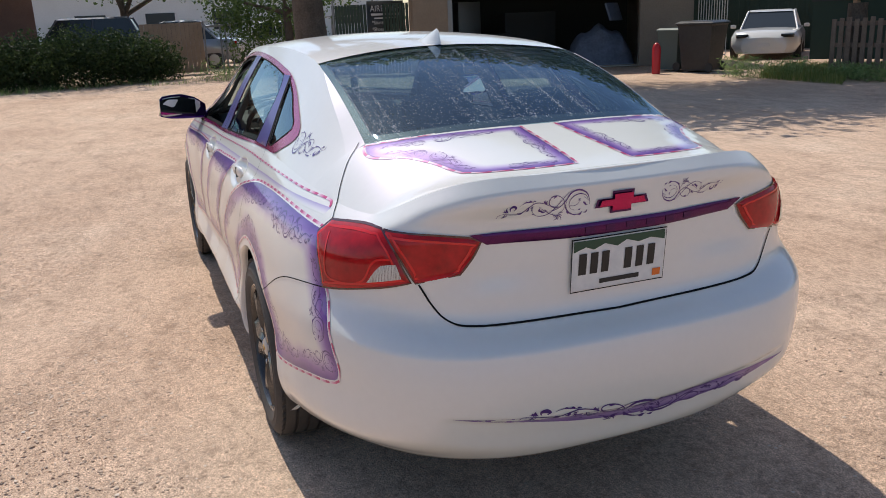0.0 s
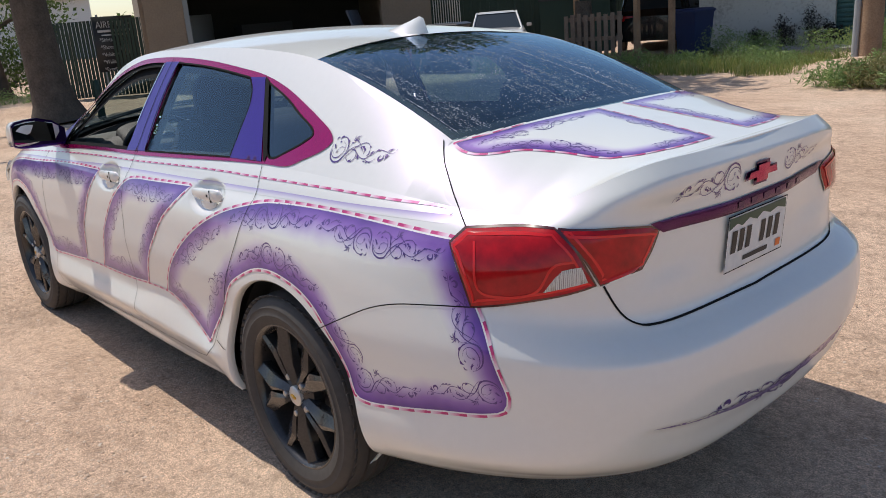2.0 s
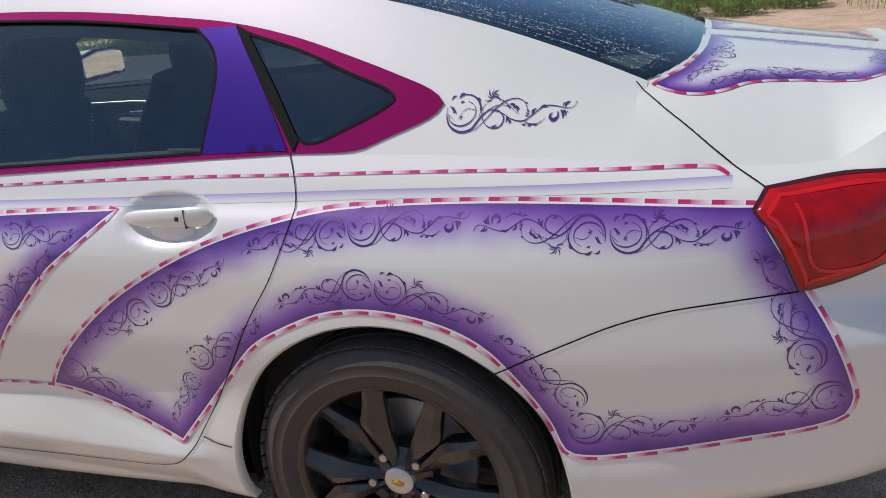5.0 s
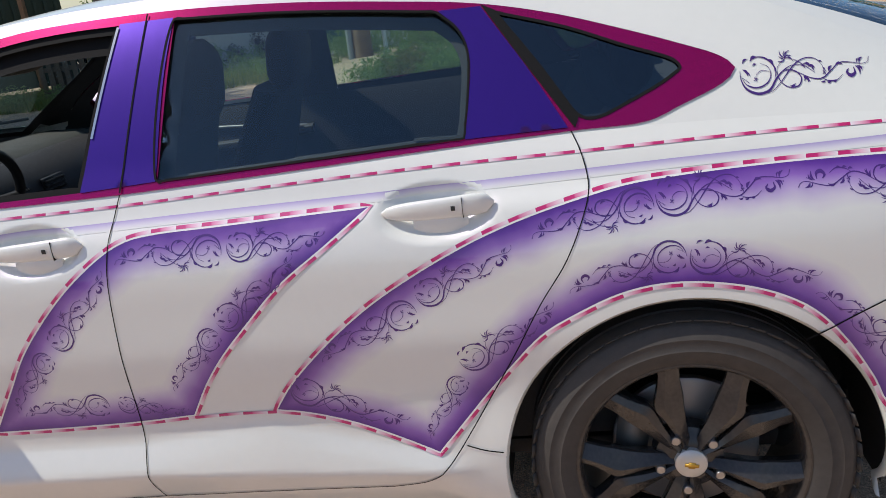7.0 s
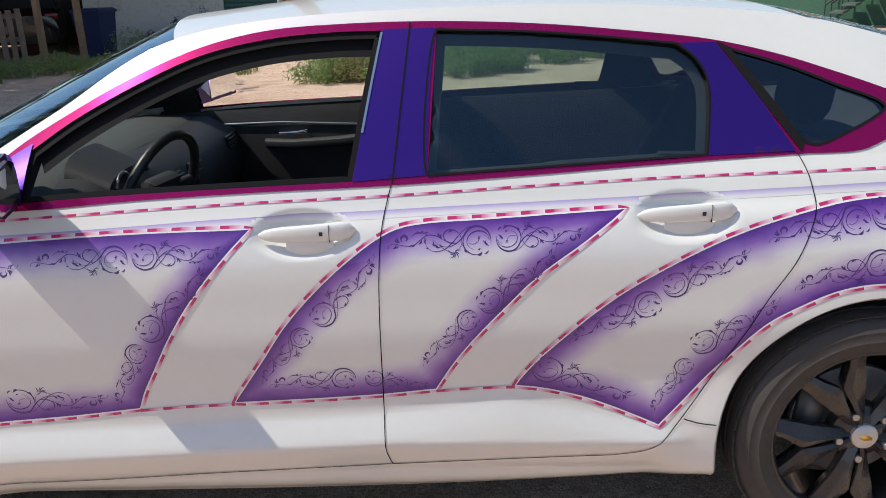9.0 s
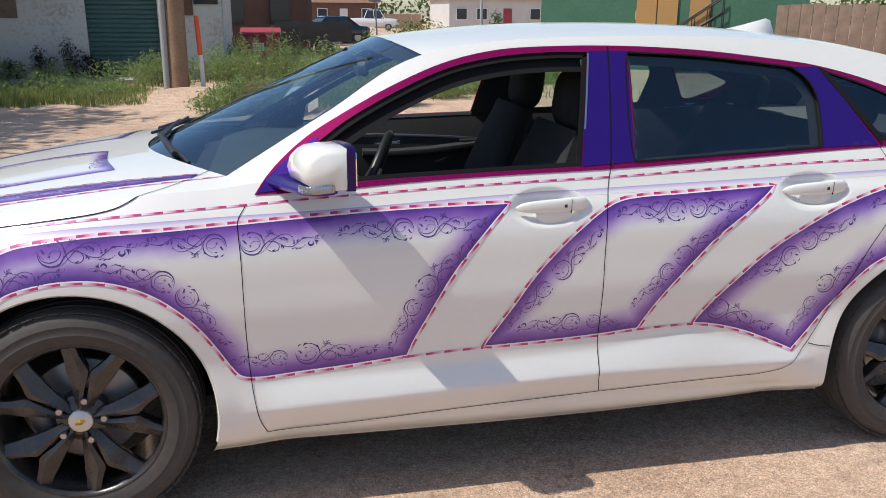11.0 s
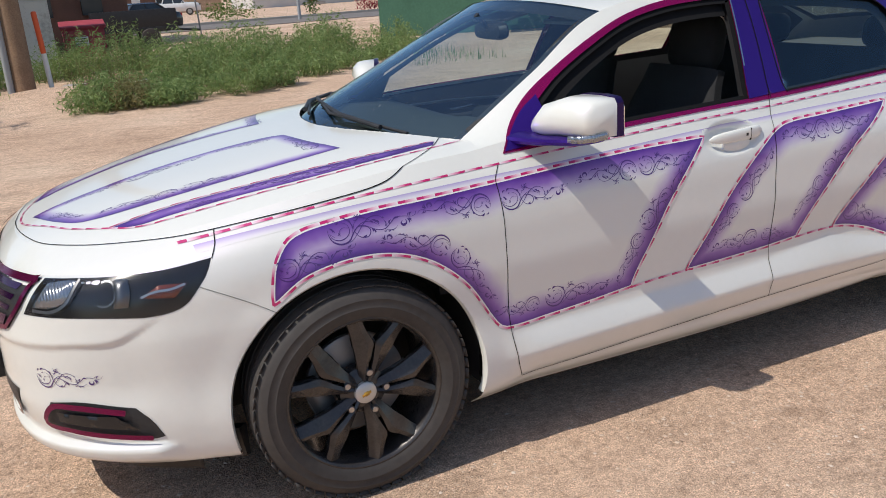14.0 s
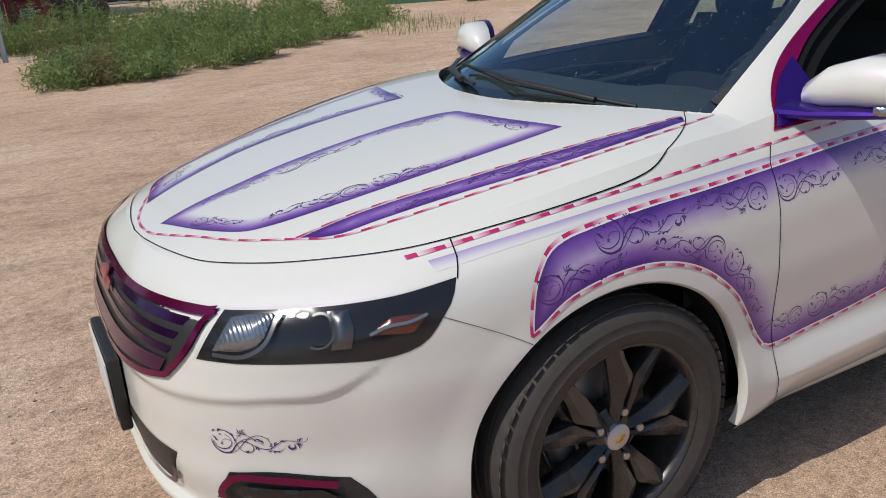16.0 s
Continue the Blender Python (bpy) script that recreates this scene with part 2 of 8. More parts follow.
link(pebble, ramp(pebble, node(pebble, "NewGeometry").outputs["Random Per Island"], [(0.0, (0.36, 0.25, 0.18)), (0.5, (0.48, 0.35, 0.26)), (0.92, (0.56, 0.43, 0.33)), (1.0, (0.66, 0.56, 0.47))]), pebble.node_tree.nodes["Principled BSDF"].inputs["Base Color"])
dirt = material("dirt", (0.38, 0.27, 0.195), 0.95)


def dirt_nodes(m):
    """Packed dirt: broad pale and reddish areas, wheel tracks, grit and small stones."""
    bsdf = m.node_tree.nodes["Principled BSDF"]
    broad = ramp(m, noise_of(m, 0.45, 5), [(0.30, (0.47, 0.325, 0.228)), (0.52, (0.565, 0.408, 0.298)), (0.72, (0.63, 0.485, 0.368))])
    fine = ramp(m, noise_of(m, 55, 8, rough=0.7), [(0.28, (0.50, 0.47, 0.45)), (0.50, (1.0, 1.0, 1.0)), (0.72, (1.34, 1.31, 1.28))])
    mul = node(m, "MixRGB", blend_type="MULTIPLY", i_0=0.85)
    link(m, broad, mul.inputs[1])
    link(m, fine, mul.inputs[2])
    grit = node(m, "MixRGB", blend_type="MULTIPLY", i_0=0.8)
    link(m, mul.outputs[0], grit.inputs[1])
    link(m, ramp(m, noise_of(m, 190, 4, rough=0.75), [(0.36, (0.36, 0.33, 0.31)), (0.50, (1.0, 1.0, 1.0)), (0.62, (1.62, 1.60, 1.58))]), grit.inputs[2])
    crumbs = node(m, "MixRGB", blend_type="MULTIPLY", i_0=0.58)
    link(m, grit.outputs[0], crumbs.inputs[1])
    link(m, ramp(m, noise_of(m, 17, 7, rough=0.72), [(0.36, (0.58, 0.54, 0.51)), (0.50, (1.0, 1.0, 1.0)), (0.64, (1.20, 1.19, 1.18))]), crumbs.inputs[2])
    tracks = noise_of(m, 2.6, 7, coords(m, (0.7, 1.4, 1.0)), 0.68)
    mul2 = node(m, "MixRGB", blend_type="MULTIPLY", i_0=0.55)
    link(m, crumbs.outputs[0], mul2.inputs[1])
    link(m, ramp(m, tracks, [(0.32, (0.52, 0.48, 0.45)), (0.5, (1.0, 0.98, 0.97)), (0.66, (1.14, 1.12, 1.11))]), mul2.inputs[2])
    vor = node(m, "TexVoronoi")
    vor.inputs["Scale"].default_value = 70
    link(m, coords(m), vor.inputs["Vector"])
    spot = ramp(m, vor.outputs["Distance"], [(0.10, (1, 1, 1)), (0.20, (0, 0, 0))])
    pick = ramp(m, vor.outputs["Color"], [(0.55, (0, 0, 0)), (0.60, (1, 1, 1))])
    both_ = node(m, "MixRGB", blend_type="MULTIPLY", i_0=1.0)
    link(m, spot, both_.inputs[1])
    link(m, pick, both_.inputs[2])
    stone = node(m, "MixRGB")
    link(m, both_.outputs[0], stone.inputs[0])
    link(m, mul2.outputs[0], stone.inputs[1])
    link(m, ramp(m, vor.outputs["Color"], [(0.0, (0.34, 0.24, 0.175)), (0.6, (0.44, 0.325, 0.245)), (1.0, (0.62, 0.51, 0.41))]), stone.inputs[2])
    link(m, stone.outputs[0], bsdf.inputs["Base Color"])
    b1, b2 = node(m, "Bump"), node(m, "Bump")
    b1.inputs["Strength"].default_value, b1.inputs["Distance"].default_value = 0.75, 0.010
    b2.inputs["Strength"].default_value, b2.inputs["Distance"].default_value = 0.8, 0.006
    link(m, noise_of(m, 75, 8, rough=0.74), b1.inputs["Height"])
    link(m, both_.outputs[0], b2.inputs["Height"])
    link(m, b1.outputs[0], b2.inputs["Normal"])
    link(m, b2.outputs[0], bsdf.inputs["Normal"])


dirt_nodes(dirt)

# ---- car shell: plan rings stacked from the sill to the belt ----
car = tagged(new("car"), "white sedan with purple airbrushed scroll panels and red striping", "car")
#    W rear, W front, xr, nr, xf, nf, z: rear, corner, x=-1, x=1, corner, front
RINGS = [
    (0.800, 0.800, -2.480, 3.6, 2.270, 3.0, 0.285, 0.292, 0.215, 0.190, 0.205, 0.205),
    (0.860, 0.860, -2.555, 3.5, 2.370, 3.0, 0.330, 0.345, 0.270, 0.250, 0.235, 0.235),
    (0.874, 0.874, -2.606, 4.2, 2.400, 3.1, 0.430, 0.420, 0.390, 0.360, 0.340, 0.340),
    (0.858, 0.858, -2.628, 4.6, 2.420, 3.2, 0.550, 0.550, 0.540, 0.500, 0.480, 0.480),
    (0.868, 0.868, -2.624, 4.6, 2.412, 3.2, 0.655, 0.680, 0.690, 0.660, 0.620, 0.620),
    (0.8645, 0.8665, -2.616, 4.63, 2.407, 3.2, 0.676, 0.7105, 0.7335, 0.696, 0.647, 0.641),
    (0.8625, 0.8656, -2.600, 4.64, 2.4045, 3.2, 0.686, 0.727, 0.755, 0.714, 0.660, 0.651),
    (0.855, 0.862, -2.530, 4.7, 2.395, 3.2, 0.728, 0.788, 0.835, 0.780, 0.710, 0.690),
    (0.826, 0.845, -2.532, 4.7, 2.378, 3.1, 0.900, 0.920, 0.932, 0.870, 0.780, 0.745),
    (0.785, 0.815, -2.540, 4.7, 2.350, 2.9, 1.036, 0.978, 0.988, 0.932, 0.822, 0.790, 0.012),
    (0.760, 0.786, -2.545, 4.5, 2.324, 2.79, 1.092, 1.001, 1.035, 0.975, 0.846, 0.817, 0.034),
    (0.735, 0.762, -2.514, 4.35, 2.300, 2.7, 1.123, 1.022, 1.072, 1.008, 0.865, 0.838, 0.049),
]
NR, NS, NF, NV = 120, 140, 120, 13


def ring(row):
    """Half a plan outline (rear centre, side, front centre) as points, evenly spaced on each stretch."""
    w, wf, xr, nr, xf, nf, *z = row
    crown = z[6] if len(z) > 6 else 0.0
    low = curve_of([0, 1, 2, 4.4, 5.4, 6.4], z[:6])

    def f(k):
        return low(k) + crown * np.sin(np.clip(k, 0, 1) * math.pi)
    a, b = np.linspace(0, 1, 1500) * math.pi / 2, np.linspace(1, 0, 1500) * math.pi / 2
    xs = np.linspace(-1, 1, 300)
    rear = np.stack([-1 + (xr + 1) * np.cos(a).clip(0) ** (2 / nr), w * np.sin(a) ** (2 / nr), f(a / (math.pi / 2) * 2)], 1)
    side = np.stack([xs, w + (wf - w) * (1 + xs) / 2, f(2 + (xs + 1) / 2 * 2.4)], 1)
    nose = np.stack([1 + (xf - 1) * np.cos(b).clip(0) ** (2 / nf), wf * np.sin(b).clip(0) ** (2 / nf), f(4.4 + (1 - b / (math.pi / 2)) * 2)], 1)
    out = []
    for p, n, last in ((rear, NR, False), (side, NS, False), (nose, NF, True)):
        s = np.r_[0, np.cumsum(np.linalg.norm(np.diff(p[:, :2], axis=0), axis=1))]
        u = np.linspace(0, s[-1], n + (0 if last else 1))[:None if last else -1]
        out.append(np.stack([np.interp(u, s, p[:, k]) for k in range(3)], 1))
    return np.concatenate(out)


stack = np.array([ring(r) for r in RINGS])
LEVELS = [0, 1, 2, 3, 4, 4.3, 4.45, 5, 6, 7, 7.62, 8]
steps = np.linspace(0, 8, 8 * NV + 1)
sides = curve_of(LEVELS, stack)(steps)
# the tail's upper edge folds sharply
upper, at_fold = steps >= 7, LEVELS.index(7.62)
t_ = np.where(steps < 7.62, (steps - 7) / 0.62, (steps - 7.62) / 0.38)[:, None, None]
folded = np.where((steps < 7.62)[:, None, None], stack[at_fold - 1] * (1 - t_) + stack[at_fold] * t_, stack[at_fold] * (1 - t_) + stack[at_fold + 1] * t_)
sharp_ = np.where(stack[at_fold][None, :, 0] < -2.2, 1 - np.clip((stack[at_fold][None, :, 1] - 0.35) / 0.25, 0, 1), 0)[..., None]
sides[upper] = (sides * (1 - sharp_) + folded * sharp_)[upper]


def ease(v, a, b):
    """0 before a, 1 past b, smooth between."""
    t = np.clip((v - a) / (b - a), 0, 1)
    return t * t * (3 - 2 * t)


way = np.gradient(sides, axis=1)
way[..., 2] = 0
way /= np.linalg.norm(way, axis=2)[..., None] + 1e-9
outward = np.stack([-way[..., 1], way[..., 0], 0 * way[..., 0]], 2)
sx_, sy_, sz_ = sides[..., 0], sides[..., 1], sides[..., 2]
# the flare along the foot of the doors
flare_top = np.interp(sx_, [-0.9, -0.5, -0.18, 0.38, 0.9], [0.405, 0.495, 0.455, 0.437, 0.425])
flare_low = np.interp(sx_, [-0.9, -0.18, 0.38, 0.9], [0.365, 0.380, 0.363, 0.345])
level = (sz_ - flare_low) / (flare_top - flare_low)
rise = np.where(level > 1, -0.008 * (1 - ease(sz_ - flare_top, 0, 0.12)), np.where(level > 0, 0.013 - 0.021 * level, np.maximum(0.013 - 0.40 * (flare_low - sz_), -0.026)))
relief = rise * ease(sx_, -1.0, -0.84) * (1 - ease(sx_, 0.80, 1.0))
# the front bumper: a scoop under a crease, and a lip at its foot
corner = (sx_ - sy_) * math.sqrt(0.5)
crease = curve_of([0.78, 0.849, 0.923, 1.092, 1.30, 1.70], [0.76, 0.694, 0.648, 0.626, 0.610, 0.600])(corner)
scoop = -0.010 * ease(crease - sz_, -0.004, 0.020) * (1 - 0.8 * ease(sz_, 0.50, 0.40)) * ease(corner, 0.80, 0.95)
scoop *= 1 - ease(0.45 - sz_, 0, 0.06)
lip = 0.022 * (1 - ease(sz_, 0.296, 0.316)) * ease(sz_, 0.225, 0.27) * ease(corner, 0.83, 0.90)
relief += np.where(sx_ > 1.5, scoop + lip, 0)
# the rear bumper: a scoop under the streak
streak = np.interp(sy_, [0, 0.15, 0.35, 0.51, 0.62], [0.443, 0.458, 0.485, 0.510, 0.525])
relief += np.where(sx_ < -2.1, -0.014 * ease(streak - sz_, -0.002, 0.016) * (1 - ease(streak - sz_, 0.05, 0.12)) * (1 - ease(sy_, 0.46, 0.60)), 0)
# the lid's face draws in beside the lamps' inner ends
face_dip = -0.022 * np.sin(np.clip((sy_ - 0.10) / 0.52, 0, 1) * math.pi) ** 2 * ease(sz_, 0.80, 0.88) * (1 - ease(sz_, 1.01, 1.07))
relief += np.where(sx_ < -2.2, face_dip, 0)
# raised bands round the wheel openings
for ax in (-1.4185, 1.4185):
    off = np.hypot(sx_ - ax, sz_ - 0.345) - 0.398
    relief += np.where((np.abs(sx_ - ax) < 0.6) & (sz_ < 0.80), 0.0050 * (1 - ease(off, 0.0, 0.075)), 0)
sides = sides + outward * relief[..., None]
for hx, hz in ((-0.925, 0.945), (0.0, 0.930)):  # hollows behind the door pulls
    near = ((sides[..., 0] - hx) / 0.130) ** 2 + ((sides[..., 2] - hz) / 0.057) ** 2
    sides[..., 1] -= 0.038 * np.where(near < 1, (1 - near.clip(0, 1)) ** 1.15, 0) * (sides[..., 2] > 0.8)
top = sides[-1]

HOOD = curve_of([0.8, 1.27, 1.6, 2.0, 2.24, 2.30], [1.075, 1.045, 1.0, 0.925, 0.862, 0.838])
DECK = curve_of([-2.5, -2.4, -2.2, -2.04, -1.7], [1.127, 1.143, 1.172, 1.193, 1.21])


def deck(edge, crest, power):
    r = np.linspace(1, 0, 40)[None, :]
    zc = np.maximum(crest(edge[:, 0]), edge[:, 2])[:, None]
    return np.stack([edge[:, :1] + 0 * r, edge[:, 1:2] * r, zc - (zc - edge[:, 2:3]) * r ** power], 2)


hood_grid = deck(top[top[:, 0] > 0.86], HOOD, 3.6)
lid_edge = top[top[:, 0] < -1.8]
lid_grid = deck(lid_edge, DECK, np.interp(lid_edge[:, 0], [-2.5, -2.2, -1.9], [2.8, 3.6, 5.6])[:, None])



def lid_at(x, y):
    """A place on the lid beside its edge."""
    side_ = top[(top[:, 0] < -1.7) & (top[:, 0] > -2.3)][::-1]
    ye, ze = (float(np.interp(-x, -side_[:, 0], side_[:, k])) for k in (1, 2))
    zc_, p_ = float(DECK(x)), float(np.interp(x, [-2.5, -2.2, -1.9], [2.8, 3.6, 5.6]))
    y = min(y, ye - 0.003)
    return x, y, zc_ - (zc_ - ze) * (y / ye) ** p_


def other_side(p):
    """The same places on the far flank, which stands a little wider towards the tail."""
    p = np.array(p, float)
    p[..., 1] *= -(1 + 0.042 * (1 - ease(p[..., 0], -1.7, 0.2)))
    return p


# edge of roof and glass, from the windscreen's foot to the lid
RAIL = [(0.98, 0.66, 1.02), (0.66, 0.60, 1.205), (0.343, 0.535, 1.377), (-0.4, 0.535, 1.436),
        (-1.28, 0.520, 1.385), (-1.6, 0.56, 1.285), lid_at(-1.92, 0.605), lid_at(-2.0, 0.650), lid_at(-2.08, 0.690), lid_at(-2.16, 0.715)]
rail = spline(RAIL, 320)
belt_y = np.interp(-rail[:, 0], -top[::-1, 0], top[::-1, 1])
belt_z = np.interp(-rail[:, 0], -top[::-1, 0], top[::-1, 2])
v = np.linspace(0, 1, 60)[None, :, None]
foot = np.stack([rail[:, 0], belt_y, belt_z], 1)[:, None]
head = rail[:, None]
knee = foot + (head - foot) * np.array([0.5, 0.46, 0.56])
flank = foot * (1 - v) ** 2 + 2 * knee * v * (1 - v) + head * v ** 2

r = np.linspace(0, 1, 40)[None, :]
ROOF = curve_of([-1.22, -0.9, -0.4, 0.0, 0.43], [1.425, 1.458, 1.475, 1.463, 1.422])
q = np.linspace(0, 1, 90)[:, None]
rail_f = curve_of(-rail[:, 0], rail)
xc = 0.43 + q * (-1.20 - 0.43)
xe = 0.343 + q * (-1.28 - 0.343)
edge = rail_f(-xe[:, 0])
zc = ROOF(xc)
roof_grid = np.stack([xc + (xe - xc) * r ** 2, edge[:, 1:2] * r, zc - (zc - edge[:, 2:3]) * r ** 2.2], 2)


def sheet(a, b, sag):
    t = np.linspace(0, 1, 40)[:, None, None]
    g = a[None] * (1 - t) + b[None] * t
    return g + np.array([0, 0, 1]) * sag * 4 * t * (1 - t)


rr = np.linspace(0, 1, 40)
wind_grid = sheet(np.stack([1.27 - 0.29 * rr ** 2, 0.66 * rr, 1.045 - 0.045 * rr ** 2], 1),
                  np.stack([0.43 - 0.087 * rr ** 2, 0.535 * rr, 1.422 - 0.045 * rr ** 2], 1), 0.004)
back_grid = sheet(np.stack([-1.20 - 0.08 * rr ** 2, 0.522 * rr, 1.425 - 0.04 * rr ** 2], 1),
                  np.stack([-2.042 + 0.10 * rr ** 5, 0.545 * rr, 1.193 - 0.027 * rr ** 2], 1), 0.02)
side_edge = back_grid[:, -1]
across_ = np.linspace(0, 1, 6)[None, :, None]
pillar_grid = side_edge[:, None] * (1 - across_) + rail_f(-side_edge[:, 0])[:, None] * across_


# ---- end of shell ----
from mathutils.bvhtree import BVHTree
from mathutils.geometry import delaunay_2d_cdt


def quads(grid, sign=1):
    n, m = grid.shape[:2]
    i = np.arange(n * m).reshape(n, m)
    f = np.stack([i[:-1, :-1], i[1:, :-1], i[1:, 1:], i[:-1, 1:]], 2).reshape(-1, 4)
    return f if sign > 0 else f[:, ::-1]


def tree_of(grids):
    vs, fs = [], []
    for g in grids:
        for sign in (1, -1):
            fs += (quads(g, sign) + len(vs)).tolist()
            vs += [Vector(p) for p in (g if sign > 0 else other_side(g)).reshape(-1, 3).tolist()]
    return BVHTree.FromPolygons(vs, fs)


SHELL = tree_of((sides, hood_grid, lid_grid, roof_grid, flank, wind_grid, back_grid, pillar_grid))
H2 = math.sqrt(0.5)
VIEWS = {  # from a plan's two numbers to a ray that falls on the shell
    "side": lambda a, b: ((a, 3, b), (0, -1, 0)),
    "top": lambda a, b: ((a, b, 3), (0, 0, -1)),
    "rear": lambda a, b: ((-5, a, b), (1, 0, 0)),
    "front": lambda a, b: ((5, a, b), (-1, 0, 0)),
    "rear_corner": lambda a, b: ((a * H2 - 5 * H2, a * H2 + 5 * H2, b), (H2, -H2, 0)),
    "front_corner": lambda a, b: ((a * H2 + 5 * H2, -a * H2 + 5 * H2, b), (-H2, -H2, 0)),
}


def lay(points, view, lift):
    """The places on the shell under points of a plan, lifted off it."""
    out, last = [], None
    lift = np.broadcast_to(lift, len(points))
    for (a, b), h in zip(points, lift):
        o, d = VIEWS[view](float(a), float(b))
        o, d = Vector(o), Vector(d)
        hit, normal, _, _ = SHELL.ray_cast(o, d)
        if hit is None:
            hit, normal, _, _ = SHELL.find_nearest(o + d * 5)
        if normal.dot(d) > 0:
            normal = -normal
        out.append(hit + normal * float(h))
    return out


def edge_distance(pts, poly, closed=True):
    a = poly if closed else poly[:-1]
    b = np.roll(poly, -1, 0) if closed else poly[1:]
    best = np.full(len(pts), 9.0)
    for p, q in zip(a, b):
        d = q - p
        t = (((pts - p) @ d) / max(d @ d, 1e-12)).clip(0, 1)
        best = np.minimum(best, np.linalg.norm(pts - p - t[:, None] * d, axis=1))
    return best


def inside(pts, poly):
    x, y = pts[:, 0], pts[:, 1]
    c = np.zeros(len(pts), bool)
    for (x1, y1), (x2, y2) in zip(poly, np.roll(poly, -1, 0)):
        if y1 != y2:
            c ^= ((y1 > y) != (y2 > y)) & (x < (x2 - x1) * (y - y1) / (y2 - y1) + x1)
    return c


def dense(poly, cell):
    out = []
    for p, q in zip(poly, np.roll(poly, -1, 0)):
        n = max(1, int(np.linalg.norm(q - p) / cell))
        out += [p + (q - p) * k / n for k in range(n)]
    return np.array(out)


def outline(*runs):
    """A closed outline of smooth runs; each run's last point is the next one's first."""
    out = []
    for r in runs:
        r = np.array(r, float)
        if len(r) > 2:
            n = max(6, int(np.linalg.norm(np.diff(r, axis=0), axis=1).sum() / 0.02))
            r = spline(r, n)
        out.append(r[:-1])
    return np.concatenate(out)


def patch(name, poly, view, mat, parent, lift=0.0015, cell=0.016, holes=(), label="", dome=0.0, flip=False, rim=0.02):
    """A piece of skin over the shell with the given outline; 'edge' holds the distance from its border."""
    poly = np.array(poly, float)
    rings = [dense(poly, cell)] + [dense(np.array(h, float), cell) for h in holes]
    lo, hi = poly.min(0), poly.max(0)
    gx, gy = np.meshgrid(np.arange(lo[0], hi[0], cell), np.arange(lo[1], hi[1], cell))
    g = np.stack([gx.ravel(), gy.ravel()], 1)
    ok = inside(g, poly) & (edge_distance(g, poly) > cell * 0.6)
    for h in holes:
        h = np.array(h, float)
        ok &= ~inside(g, h) & (edge_distance(g, h) > cell * 0.6)
    pts, edges = [], []
    for r_ in rings:
        n0 = len(pts)
        pts += r_.tolist()
        edges += [(n0 + k, n0 + (k + 1) % len(r_)) for k in range(len(r_))]
    pts += g[ok].tolist()
    vs, _, fs, *_ = delaunay_2d_cdt([Vector(p) for p in pts], edges, [], 0, 1e-5)
    vs = np.array([tuple(p) for p in vs])
    mid_ = np.array([vs[list(f)].mean(0) for f in fs])
    ok = inside(mid_, poly)
    for h in holes:
        ok &= ~inside(mid_, np.array(h, float))
    fs = [f for f, k in zip(fs, ok) if k]
    d = edge_distance(vs, poly)
    for h in holes:
        d = np.minimum(d, edge_distance(vs, np.array(h, float)))
    up = lift + dome * np.sin((d / rim).clip(0, 1) * math.pi / 2)
    places = lay(vs, view, up)
    if flip:
        places = [Vector(p) for p in other_side(places)]
    me = bpy.data.meshes.new(name)
    me.from_pydata(places, [], [tuple(f) for f in fs])
    me.attributes.new("edge", "FLOAT", "POINT").data.foreach_set("value", d.astype(np.float32))
    face_out(me)
    return mesh_part(name, me, mat, parent, label)


def face_out(me, centre=(0, 0, 0.6)):
    """Turns a skin's faces away from the car's middle."""
    bm_ = bmesh.new()
    bm_.from_mesh(me)
    bmesh.ops.recalc_face_normals(bm_, faces=bm_.faces)
    s = sum((f.calc_center_median() - Vector(centre)).dot(f.normal) * f.calc_area() for f in bm_.faces)
    if s < 0:
        bmesh.ops.reverse_faces(bm_, faces=bm_.faces)
    bm_.to_mesh(me)
    bm_.free()


def strips(name, lines, view, mat, parent, lift=0.002, label="", flip=False):
    """Ribbons on the shell. A line is (points, widths); 'along' and 'across' hold metres along and 0..1 over the width."""
    vs, fs, along, across, ups = [], [], [], [], []
    for pts, width in lines:
        pts = np.array(pts, float)
        w = np.broadcast_to(np.array(width, float), len(pts)) / 2
        t = np.gradient(pts, axis=0)
        t /= np.linalg.norm(t, axis=1)[:, None] + 1e-9
        nrm = np.stack([-t[:, 1], t[:, 0]], 1)
        s = np.r_[0, np.cumsum(np.linalg.norm(np.diff(pts, axis=0), axis=1))]
        n0 = len(vs)
        for k in range(len(pts)):
            vs += [pts[k] - nrm[k] * w[k], pts[k] + nrm[k] * w[k]]
            along += [s[k], s[k]]
            across += [0.0, 1.0]
        fs += [(n0 + 2 * k, n0 + 2 * k + 2, n0 + 2 * k + 3, n0 + 2 * k + 1) for k in range(len(pts) - 1)]
    places = lay(vs, view, lift)
    if flip:
        places = [Vector(p) for p in other_side(places)]
    me = bpy.data.meshes.new(name)
    me.from_pydata(places, [], fs)
    me.attributes.new("along", "FLOAT", "POINT").data.foreach_set("value", np.array(along, np.float32))
    me.attributes.new("across", "FLOAT", "POINT").data.foreach_set("value", np.array(across, np.float32))
    face_out(me)
    return mesh_part(name, me, mat, parent, label)


def run(points, step=0.012):
    n = max(4, int(np.linalg.norm(np.diff(np.array(points, float), axis=0), axis=1).sum() / step))
    return spline(points, n)


# ---- the body's panels ----
def normals_of(grid):
    du, dv = np.gradient(grid, axis=0), np.gradient(grid, axis=1)
    n = np.cross(du, dv)
    n /= np.linalg.norm(n, axis=2)[..., None] + 1e-12
    return n


